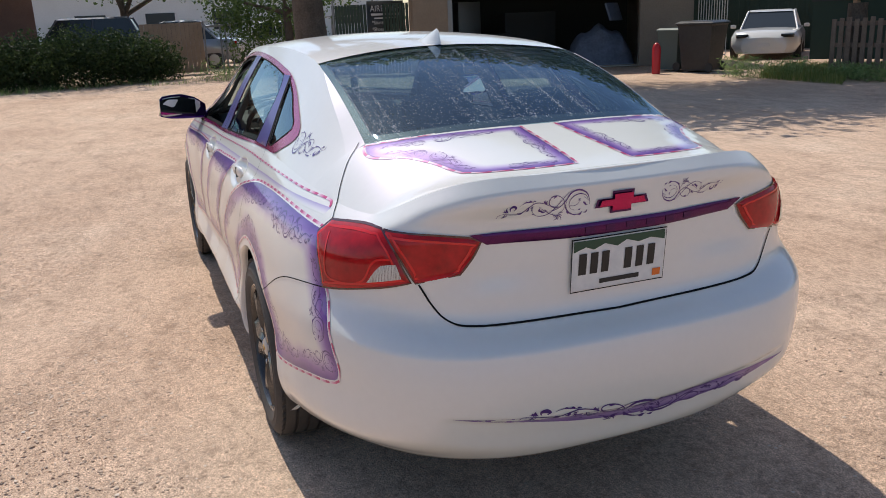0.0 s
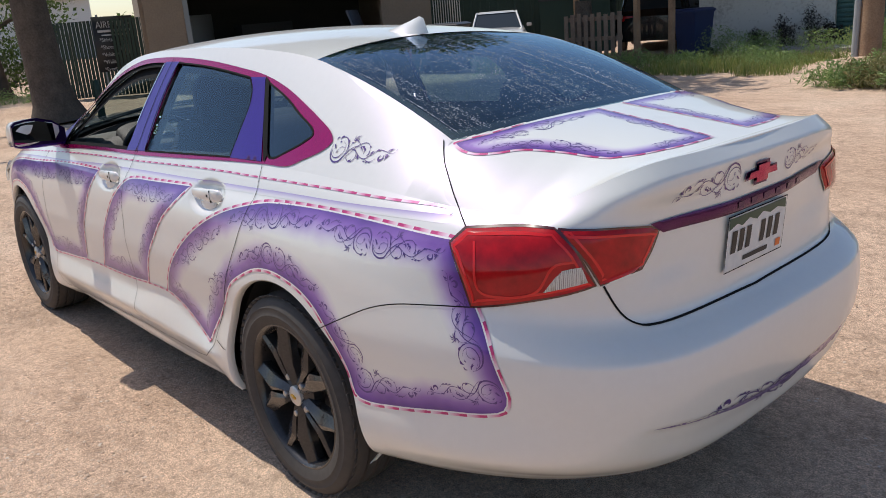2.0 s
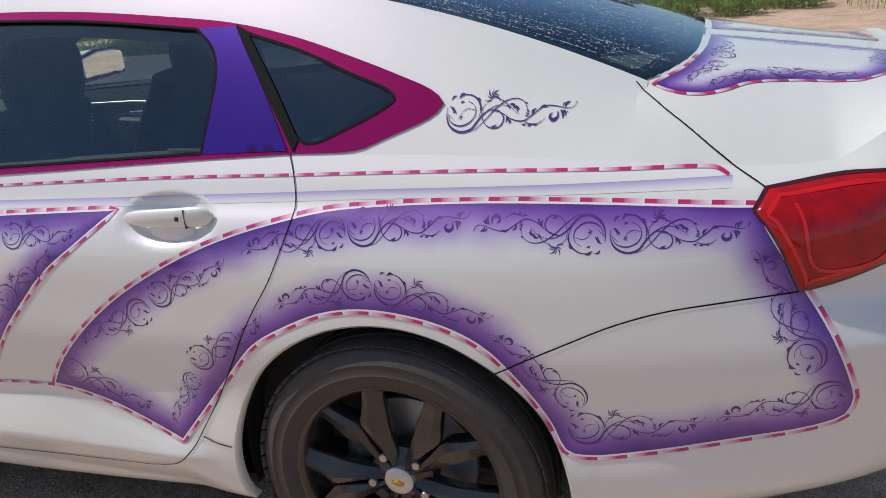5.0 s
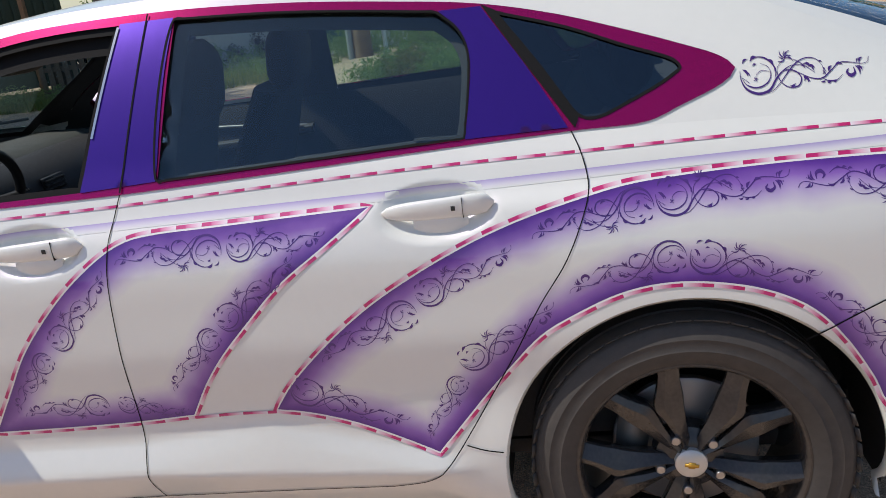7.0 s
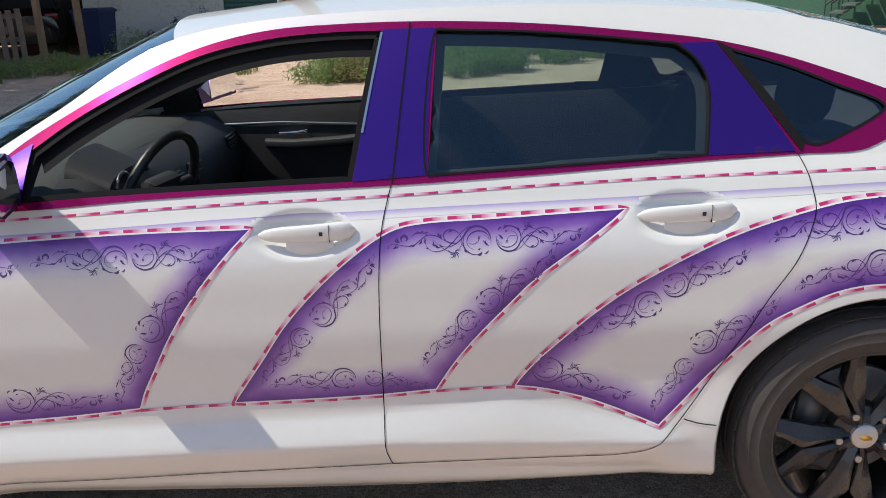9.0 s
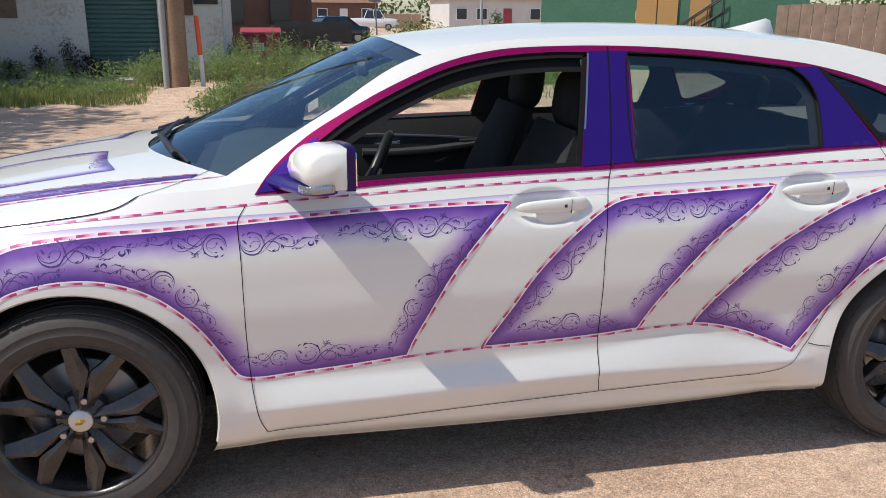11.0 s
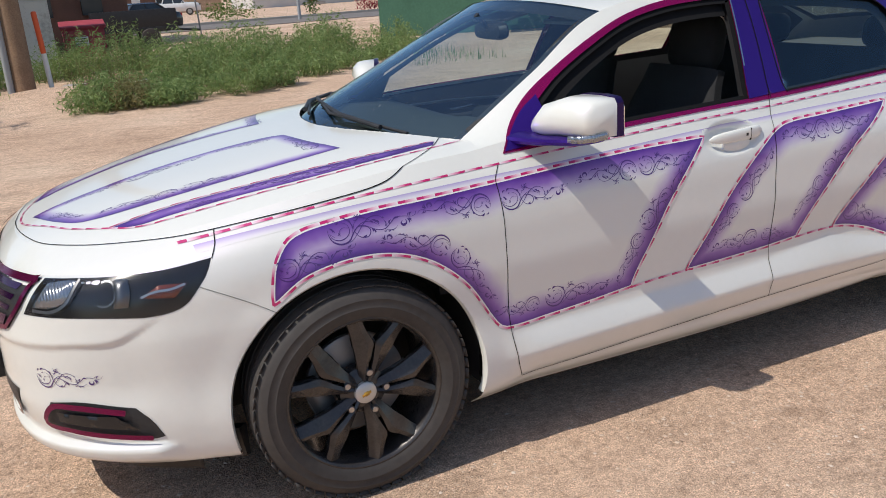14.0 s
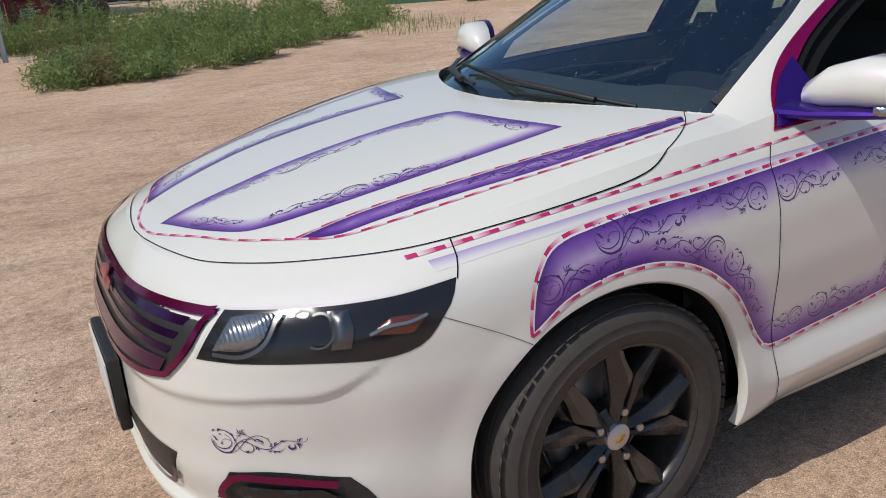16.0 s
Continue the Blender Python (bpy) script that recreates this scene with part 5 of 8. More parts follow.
# ---- wheel arches, underbody ----
for ax in WHEELS_X:
    for sign in (1, -1):
        t = np.linspace(-0.25, math.pi + 0.25, 60)
        vs, fs = [], []
        for a in t:
            x_, z_ = ax + ARCH_R * math.cos(a), WHEEL_R + ARCH_R * math.sin(a)
            hit, *_ = SHELL.ray_cast(Vector((x_, 3, z_)), Vector((0, -1, 0)))
            y_ = hit.y if hit else 0.84
            vs += [(x_, sign * (y_ + 0.0005), z_), (ax + (ARCH_R - 0.006) * math.cos(a), sign * (y_ - 0.006), WHEEL_R + (ARCH_R - 0.006) * math.sin(a)),
                   (ax + (ARCH_R - 0.004) * math.cos(a), sign * (y_ - 0.028), WHEEL_R + (ARCH_R - 0.004) * math.sin(a))]
        fs = [(3 * k + j, 3 * k + 3 + j, 3 * k + 4 + j, 3 * k + 1 + j) for k in range(len(t) - 1) for j in (0, 1)]
        me = bpy.data.meshes.new("arch_lip")
        me.from_pydata(vs, [], fs)
        mesh_part("arch_lip", me, pearl, car)
        vs = []
        for a in np.linspace(-0.22, math.pi + 0.22, 50):
            for y_ in (0.80, 0.50):
                vs.append((ax + (ARCH_R + 0.012) * math.cos(a), sign * y_, WHEEL_R + (ARCH_R + 0.012) * math.sin(a)))
        n = len(vs)
        fs = [(2 * k, 2 * k + 2, 2 * k + 3, 2 * k + 1) for k in range(n // 2 - 1)] + [tuple(range(1, n, 2))]
        me = bpy.data.meshes.new("wheel_well")
        me.from_pydata(vs, [], fs)
        mesh_part("wheel_well", me, liner, car, "black wheel well liner", False)
box("underbody", (1.96, 1.50, 0.03), (0, 0, 0.225), liner, car, 0.004, "dark underbody")
box("underbody", (0.56, 1.10, 0.03), (-2.10, 0, 0.33), liner, car, 0.004, "dark underbody")
box("underbody", (0.78, 0.96, 0.03), (-1.42, 0, 0.24), liner, car, 0.004, "dark underbody")
box("underbody", (0.78, 0.96, 0.03), (1.42, 0, 0.24), liner, car, 0.004, "dark underbody")


# ---- wheels ----
def revolve(profile, mat, parent, name, n=96, label="", closed=False):
    """Turns (radius, y) points about the wheel's axis, y."""
    p = np.array(profile, float)
    a = np.linspace(0, 2 * math.pi, n, endpoint=False)
    vs = np.stack([p[None, :, 0] * np.cos(a)[:, None], np.broadcast_to(p[None, :, 1], (n, len(p))), p[None, :, 0] * np.sin(a)[:, None]], 2).reshape(-1, 3)
    m = len(p)
    fs = [(i * m + j, i * m + (j + 1) % m, ((i + 1) % n) * m + (j + 1) % m, ((i + 1) % n) * m + j) for i in range(n) for j in range(m if closed else m - 1)]
    me = bpy.data.meshes.new(name)
    me.from_pydata(vs.tolist(), [], fs)
    bm_ = bmesh.new()
    bm_.from_mesh(me)
    bmesh.ops.recalc_face_normals(bm_, faces=bm_.faces)
    bm_.to_mesh(me)
    bm_.free()
    ob = mesh_part(name, me, mat, parent, label)
    me.set_sharp_from_angle(angle=radians(38))
    return ob


R0 = 0.244
wheel = revolve([(R0 + 0.002, -0.20), (R0 + 0.006, -0.010), (R0 + 0.002, -0.005), (R0 - 0.003, -0.004), (R0 - 0.007, -0.007), (R0 - 0.013, -0.018), (R0 - 0.018, -0.034), (R0 - 0.024, -0.20)], rim_paint, car, "wheel", label="satin black alloy wheel", closed=True)
prof = [(R0 - 0.006, -0.012), (R0 + 0.004, -0.004), (R0 + 0.020, 0.003), (R0 + 0.036, 0.007), (R0 + 0.040, 0.0045), (R0 + 0.058, 0.0045), (R0 + 0.061, 0.0055), (R0 + 0.072, 0.0), (R0 + 0.083, -0.007), (R0 + 0.091, -0.016), (R0 + 0.0975, -0.032)]
for g_ in (0.062, 0.105, 0.148):
    prof += [(WHEEL_R - 0.001, -g_ + 0.012), (WHEEL_R, -g_ + 0.006), (WHEEL_R - 0.009, -g_ + 0.004), (WHEEL_R - 0.009, -g_ - 0.004), (WHEEL_R, -g_ - 0.006)]
prof += [(WHEEL_R - 0.001, -0.172), (R0 + 0.096, -0.196), (R0 + 0.06, -0.21), (R0, -0.205)]
tyre = revolve(prof, rubber, wheel, "tyre", 120, "black road tyre")
# shoulder blocks: one mesh of low bars round the tread's edge
bm = bmesh.new()
for k in range(58):
    a = 2 * math.pi * k / 58
    bmesh.ops.create_cube(bm, size=1, matrix=pose(0, 0, 0, 0, -math.degrees(a), 0) @ pose(R0 + 0.0915, -0.0215, 0, 0, 0, 62) @ Matrix.Diagonal((0.030, 0.0028, 0.030, 1)))
part("tread_shoulder", bm, rubber, wheel)
hub = revolve([(0.0, -0.026), (0.044, -0.027), (0.056, -0.036), (0.074, -0.044), (0.078, -0.08), (0.0, -0.08)], rim_paint, wheel, "hub", 60)
revolve([(0.0, -0.010), (0.028, -0.012), (0.034, -0.017), (0.036, -0.030)], cap_silver, wheel, "centre_cap", 48, "pale silver centre cap")
bm = bmesh.new()
for w_, h_ in ((0.030, 0.0075), (0.014, 0.014)):
    bmesh.ops.create_cube(bm, size=1, matrix=pose(0, -0.0095, 0) @ Matrix.Diagonal((w_, 0.002, h_, 1)))
part("cap_badge", bm, gold, wheel, "small gold cross-shaped badge")
revolve([(0.0, -0.105), (0.155, -0.105), (0.160, -0.108), (0.160, -0.125), (0.0, -0.125)], disc, wheel, "brake_disc", 64)
bm = bmesh.new()
bmesh.ops.create_cube(bm, size=1, matrix=pose(0.12, -0.10, 0.02) @ Matrix.Diagonal((0.07, 0.05, 0.16, 1)))
bmesh.ops.bevel(bm, geom=bm.edges[:], offset=0.012, segments=2, affect="EDGES")
part("brake_caliper", bm, cast, wheel)


def spoke_mesh(side):
    """A twisted spoke along +x: foot at the hub, a swollen middle and a narrow end, with a ridge."""
    knots = [0.026, 0.060, 0.105, 0.148, 0.160, 0.200, 0.236]
    shift = [0.0, 0.003, 0.011, 0.019, 0.018, 0.010, 0.003]
    wide = [0.022, 0.025, 0.042, 0.064, 0.066, 0.050, 0.048]
    face_y = [-0.020, -0.015, -0.010, -0.007, -0.008, -0.011, -0.012]
    u = np.linspace(0, 1, 22)
    r_ = np.interp(u, np.linspace(0, 1, 7), knots)
    s_, w_, y_ = (np.interp(r_, knots, c) for c in (shift, wide, face_y))
    vs, fs = [], []
    for a, b, w, y in zip(r_, s_, w_, y_):
        b *= side
        vs += [(a, y - d_, b + side * w * t_) for t_, d_ in ((-0.36, 0.052), (-0.5, 0.024), (-0.46, 0.018), (0.16, 0.0), (0.46, 0.006), (0.5, 0.014), (0.38, 0.052))]
    for i in range(len(u) - 1):
        fs += [(i * 7 + j, i * 7 + (j + 1) % 7, (i + 1) * 7 + (j + 1) % 7, (i + 1) * 7 + j) for j in range(7)]
    me = bpy.data.meshes.new("spoke")
    me.from_pydata(vs, [], fs)
    bm_ = bmesh.new()
    bm_.from_mesh(me)
    bmesh.ops.recalc_face_normals(bm_, faces=bm_.faces)
    bm_.to_mesh(me)
    bm_.free()
    me.materials.append(rim_paint)
    me.shade_smooth()
    me.set_sharp_from_angle(angle=radians(28))
    return me


spokes = {s: spoke_mesh(s) for s in (1, -1)}
for k in range(5):
    for s in (1, -1):
        ob = new("spoke", spokes[s])
        ob.parent = wheel
        ob.matrix_basis = pose(0, 0, 0, 0, -(90 + 72 * k + s * 17.0), 0)
    lug = revolve([(0.0, -0.012), (0.009, -0.013), (0.0115, -0.017), (0.0115, -0.05)], chrome_dull, wheel, "lug_nut", 10)
    a = math.radians(90 + 72 * k + 36)
    lug.matrix_basis = pose(0.066 * math.cos(a), 0, 0.066 * math.sin(a))
wheel.matrix_basis = pose(WHEELS_X[0], 0.862, WHEEL_R, 0, -8, 0)
copy_thing(wheel, pose(WHEELS_X[1], 0.862, WHEEL_R, 0, 21, 0))
copy_thing(wheel, pose(WHEELS_X[0], -0.862, WHEEL_R, 0, 30, 180))
copy_thing(wheel, pose(WHEELS_X[1], -0.862, WHEEL_R, 0, 10, 180))


# ---- handles, mirrors, aerial, wipers ----
def loft(name, rings, mat, parent, label="", sharp=40, caps=True):
    """Closed sections joined into one mesh."""
    n = len(rings[0])
    vs = [tuple(p) for r_ in rings for p in r_]
    fs = [(i * n + j, i * n + (j + 1) % n, (i + 1) * n + (j + 1) % n, (i + 1) * n + j) for i in range(len(rings) - 1) for j in range(n)]
    if caps:
        fs += [tuple(range(n))[::-1], tuple(range((len(rings) - 1) * n, len(rings) * n))]
    me = bpy.data.meshes.new(name)
    me.from_pydata(vs, [], fs)
    bm_ = bmesh.new()
    bm_.from_mesh(me)
    bmesh.ops.recalc_face_normals(bm_, faces=bm_.faces)
    bm_.to_mesh(me)
    bm_.free()
    ob = mesh_part(name, me, mat, parent, label)
    me.set_sharp_from_angle(angle=radians(sharp))
    return ob


def oval(centre, a, b, axis_a, axis_b, n=16, power=2.6):
    t = np.linspace(0, 2 * math.pi, n, endpoint=False)
    c, s = np.cos(t), np.sin(t)
    u, w = np.sign(c) * np.abs(c) ** (2 / power) * a, np.sign(s) * np.abs(s) ** (2 / power) * b
    return np.array(centre) + u[:, None] * np.array(axis_a) + w[:, None] * np.array(axis_b)


dam = []
foot_line = sides[1][sides[1][:, 0] > 1.80]
foot_line = np.concatenate([foot_line, (foot_line[:-1] * (1, -1, 1))[::-1]])
for p_ in foot_line:
    c_ = np.array([p_[0] * 0.985, p_[1] * 0.97, 0])
    dam.append([(c_[0], c_[1], 0.27), (c_[0] * 0.992, c_[1] * 0.985, 0.165), (c_[0] * 0.985, c_[1] * 0.975, 0.165), (c_[0] * 0.985, c_[1] * 0.97, 0.27)])
loft("air_dam", dam, black, car, "black plastic air dam")


def handle(x, z, sign, door):
    base, *_ = SHELL.ray_cast(Vector((x, 3, z)), Vector((0, -1, 0)))
    y = base.y + 0.025
    rings = []
    for u in np.linspace(-1, 1, 17):
        k = (1 - abs(u) ** (7 if u < 0 else 4)) ** 0.5 if abs(u) < 1 else 0.02
        rings.append(oval((x + 0.119 * u, sign * (y + 0.022 - 0.008 * u * u), z - 0.004 * u), 0.011 * max(k, 0.15), 0.0215 * max(k, 0.15) * (1 - 0.14 * u), (0, 1, 0), (0, 0, 1)))
    h = loft("door_handle", rings, pearl, door, "white door pull")
    lower = [oval((x - 0.005 + 0.058 * u, sign * (y + 0.012), z - 0.034), 0.013 * (1 - 0.8 * u * u) + 0.002, 0.024 * (1 - 0.7 * u * u) + 0.003, (0, 1, 0), (0, 0, 1), 12) for u in np.linspace(-1, 1, 11)]
    loft("handle_grip", lower, pearl, door)
    box("handle_joint", (0.0007, 0.0217, 0.0426), (x - 0.055, sign * (y + 0.0215), z), gap, door, 0)
    box("key_mark", (0.009, 0.0025, 0.010), (x - 0.036, sign * (y + 0.0330), z + 0.001), black, door, 0.001)


handle(-0.930, 0.955, 1, panels["rear_door"])
handle(-0.015, 0.936, 1, panels["front_door"])


def side_mirror(sign):
    """A door mirror: a faceted white cap over a violet foot, with a lamp strip."""
    stations = [(0.785, 0.765, 0.046, 0.030, 1.062), (0.775, 0.825, 0.074, 0.052, 1.085), (0.752, 0.90, 0.085, 0.060, 1.100), (0.735, 0.96, 0.090, 0.059, 1.101), (0.722, 1.008, 0.088, 0.056, 1.099), (0.716, 1.024, 0.075, 0.046, 1.094)]
    rings = []
    for x, y, a, b, z in stations:
        pts = []
        for c, s in ((-0.56, -1), (0.50, -1), (0.86, -0.66), (0.96, -0.05), (0.84, 0.52), (0.56, 0.92), (0.2, 1.0), (-0.50, 1.02), (-0.62, 0.85), (-0.62, -0.85)):
            pts.append((x - 0.06 + a * c, sign * y, z + b * s))
        rings.append(pts)
    cap = loft("side_mirror", rings, pearl, car, "white door mirror with a violet foot", 62)
    glass_ring = [[(x - 0.06 - 0.62 * a - off, sign * y, z + b * s) for x, y, a, b, z in stations[1:] for s in (-0.8,)] + [(x - 0.06 - 0.62 * a - off, sign * y, z + b * s) for x, y, a, b, z in stations[:0:-1] for s in (0.8,)] for off in (0.002, 0.005)]
    loft("mirror_glass", glass_ring, mirror_mat, cap, "mirror glass")
    shell = [[(x - 0.06 - 0.62 * a - off, sign * (y + dy), z + b * s) for (x, y, a, b, z), dy in zip(stations, (0, 0, 0, 0, 0, 0.004)) for s in (-1.06,)] + [(x - 0.06 - 0.62 * a - off, sign * y, z + b * s) for x, y, a, b, z in stations[::-1] for s in (1.06,)] for off in (-0.022, 0.001)]
    loft("mirror_bezel", shell, violet_dark, cap, "dark violet mirror bezel")
    foot = [oval((x, sign * y, z), a, b, (1, 0, 0), (0, 0, 1), 14) for x, y, z, a, b in ((0.79, 0.755, 1.026, 0.065, 0.020), (0.765, 0.82, 1.024, 0.050, 0.016), (0.735, 0.90, 1.030, 0.050, 0.016), (0.705, 0.97, 1.034, 0.050, 0.013), (0.695, 1.0, 1.038, 0.040, 0.009))]
    loft("mirror_foot", foot, violet, cap, "metallic violet mirror foot")
    lamp_ = [oval((x, sign * y, z), 0.005, 0.011, (0.8, 0.6 * sign, 0), (0, 0, 1), 10) for x, y, z in ((0.757, 0.955, 1.042), (0.742, 1.000, 1.045), (0.712, 1.027, 1.049), (0.668, 1.030, 1.053))]
    loft("turn_lamp", lamp_, reflector, cap, "clear turn lamp strip")


side_mirror(1)
side_mirror(-1)

fin = []
for u in np.linspace(0, 1, 12):
    x = -0.985 - 0.215 * u
    h = 0.078 * (u ** 1.15) * (1 if u < 0.86 else max(0.05, 1 - ((u - 0.86) / 0.14) ** 1.5))
    w = 0.004 + 0.036 * math.sin(math.pi * min(1, u * 0.8 + 0.12)) ** 0.8
    z0 = 1.447 - 0.02 * u
    fin.append([(x, w, z0), (x, w * 0.55, z0 + h * 0.35), (x - 0.03 * u, w * 0.16, z0 + h * 0.85), (x - 0.035 * u, 0, z0 + h), (x - 0.03 * u, -w * 0.16, z0 + h * 0.85), (x, -w * 0.55, z0 + h * 0.35), (x, -w, z0)])
loft("roof_aerial", fin, pearl, car, "white shark fin aerial", 60)

cowl = []
for rr_ in np.linspace(-1, 1, 33):
    x, y, z = 1.27 - 0.29 * rr_ ** 2, 0.64 * rr_, 1.040 - 0.045 * rr_ ** 2
    cowl.append([(x - 0.07, y, z + 0.004), (x + 0.03, y, z - 0.006), (x + 0.045, y, z - 0.02), (x - 0.07, y, z - 0.05)])
loft("cowl", cowl, black, car, "black plastic cowl")


def rod(name, pts, radius, mat, parent, label="", n=8):
    pts = np.array(pts, float)
    rad = np.broadcast_to(np.array(radius, float), len(pts))
    t = np.gradient(pts, axis=0)
    rings = []
    for p, d, r_ in zip(pts, t, rad):
        d = Vector(d).normalized()
        a = d.orthogonal().normalized() if abs(d.z) > 0.9 else d.cross(Vector((0, 0, 1))).normalized()
        b = d.cross(a)
        rings.append([tuple(Vector(p) + (a * math.cos(w) + b * math.sin(w)) * float(r_)) for w in np.linspace(0, 2 * math.pi, n, endpoint=False)])
    return loft(name, rings, mat, parent, label, 50)


def on_wind(u, y):
    """A place just above the windscreen: u 0 at the foot, 1 at the top."""
    rr_ = abs(y) / 0.66
    a = np.array([1.27 - 0.29 * rr_ ** 2, y, 1.045 - 0.045 * rr_ ** 2])
    b = np.array([0.43 - 0.087 * rr_ ** 2, y * 0.82, 1.422 - 0.045 * rr_ ** 2])
    return a + (b - a) * u + np.array([0.012, 0, 0.022 + 0.01 * u * (1 - u)])


for y0, y1 in ((0.42, -0.16), (-0.10, -0.56)):
    wiper = rod("wiper", [on_wind(0.03, y0), on_wind(0.06, y0 * 0.6 + y1 * 0.4), on_wind(0.10, y1)], [0.009, 0.010, 0.005], black, car, "black windscreen wiper")
    rod("wiper_blade", [on_wind(0.02, y0 + 0.10), on_wind(0.055, (y0 + y1) / 2), on_wind(0.105, y1 - 0.08)], 0.006, black, wiper)

# ---- inside the car ----
floor_pan = box("cabin_floor", (2.9, 1.36, 0.04), (-0.35, 0, 0.30), cabin, car, 0.004, "dark cabin floor")
for sign in (1, -1):
    card = [[(x, sign * (w - 0.10), 0.35), (x, sign * (w - 0.07), 0.70), (x, sign * (w - 0.085), 0.90), (x, sign * (w - 0.055), 1.02 - 0.03 * x), (x, sign * (w - 0.035), 1.01 - 0.03 * x), (x, sign * (w - 0.035), 0.35)] for x, w in ((0.80, 0.795), (0.4, 0.795), (-0.2, 0.79), (-0.8, 0.765), (-1.3, 0.74))]
    door_card = loft("door_card", card, cabin, car, "dark door trim")
    rest = [oval((x, sign * (0.690 - d_), z), 0.028, 0.020, (0, 1, 0), (0, 0, 1), 12) for x, z, d_ in ((0.42, 0.865, -0.02), (0.30, 0.862, 0.0), (0.10, 0.872, 0.012), (-0.10, 0.892, 0.012), (-0.22, 0.905, -0.01))]
    loft("armrest", rest, cabin, door_card)
    rod("trim_strip", [(0.66, sign * 0.716, 0.945), (0.35, sign * 0.712, 0.950), (0.05, sign * 0.708, 0.935), (-0.20, sign * 0.706, 0.915)], 0.006, chrome_dull, door_card)
    rod("door_opener", [(0.36, sign * 0.700, 0.905), (0.28, sign * 0.694, 0.908), (0.24, sign * 0.696, 0.912)], [0.006, 0.008, 0.010], chrome, door_card)
    box("switch_panel", (0.13, 0.05, 0.012), (-0.12, sign * 0.690, 0.914), black, door_card, 0.004)
dash = [[(0.60, y, 0.55), (0.52, y, 0.80), (0.55, y, 0.93 + bump), (0.66, y, 0.985 + bump), (0.90, y, 0.995), (1.10, y, 0.985), (1.10, y, 0.55)] for y, bump in ((-0.72, 0.0), (-0.45, 0.0), (-0.1, 0.0), (0.12, 0.01), (0.24, 0.035), (0.36, 0.04), (0.50, 0.035), (0.62, 0.0), (0.72, 0.0))]
dashboard = loft("dashboard", dash, cabin, car, "dark grey dashboard", 60)
pad = [[(0.70, y, 0.984 + h), (0.73, y, 1.000 + h), (0.88, y, 1.006 + h * 0.5), (1.04, y, 0.996), (1.04, y, 0.975), (0.72, y, 0.970 + h)] for y, h in ((-0.66, 0.0), (-0.30, 0.002), (-0.08, 0.004), (0.10, 0.006), (0.22, 0.026), (0.37, 0.034), (0.52, 0.026), (0.60, 0.006), (0.68, 0.0))]
loft("dash_pad", pad, dash_cloth, dashboard, "grey stitched dashboard pad", 50)
hood_ = [oval((x, 0.37, 0.965 + 0.02 * k), 0.155, 0.045 + 0.012 * k, (0, 1, 0), (0, 0, 1), 20, 2.6) for k, x in enumerate((0.58, 0.64, 0.70))]
loft("instrument_hood", hood_, cabin, dashboard, "dark instrument hood")
for y_ in (0.30, 0.44):
    rod("gauge_rim", [(0.572, y_ + 0.050 * math.cos(a), 0.968 + 0.042 * math.sin(a)) for a in np.linspace(0, 2 * math.pi, 19)], 0.005, chrome_dull, dashboard)
for y_, w_ in ((0.60, 0.12), (0.10, 0.12), (-0.10, 0.12), (-0.60, 0.12)):
    vent = box("air_vent", (0.02, w_, 0.055), (0.545, y_, 0.900), black, dashboard, 0.008)
    for k in range(3):
        box("vent_slat", (0.012, w_ - 0.015, 0.004), (0.534, y_, 0.884 + 0.016 * k), chrome_dull, vent, 0)
box("centre_screen", (0.015, 0.20, 0.12), (0.528, 0.0, 0.82), lamp_black, dashboard, 0.006, "dark centre screen", (0, 12, 0))
rod("stalk", [(0.56, 0.42, 0.915), (0.52, 0.52, 0.935)], [0.009, 0.012], cabin, dashboard)
for y_ in (0.37, -0.37):
    visor = box("sun_visor", (0.14, 0.26, 0.014), (0.28, y_ * 0.8, 1.345), headliner, car, 0.006, "pale folded sun visor", (0, 10, 0))
box("console", (1.0, 0.22, 0.34), (0.15, 0.0, 0.46), cabin, car, 0.03, "dark centre console")
tip = Matrix.Translation((0.500, 0.37, 0.930)) @ Euler((0, radians(-22), radians(-13))).to_matrix().to_4x4()
ring_pts = [tip @ Vector((0, 0.185 * math.cos(a), 0.185 * math.sin(a))) for a in np.linspace(0, 2 * math.pi, 41)]
steering = rod("steering_wheel", ring_pts, 0.015, wheel_leather, car, "black steering wheel")
hub_ = box("wheel_boss", (0.05, 0.15, 0.11), (0, 0, 0), cabin, steering, 0.02)
hub_.data.transform(tip)
for a in (0, 180, 270):
    e = tip @ Vector((0.0, 0.18 * math.cos(radians(a)), 0.18 * math.sin(radians(a))))
    rod("wheel_spoke", [tip @ Vector((0.01, 0, 0)), e], 0.016, chrome_dull if a == 270 else cabin, steering)
rod("steering_column", [tip @ Vector((0.02, 0, 0)), (0.62, 0.37, 0.83)], 0.045, cabin, car)


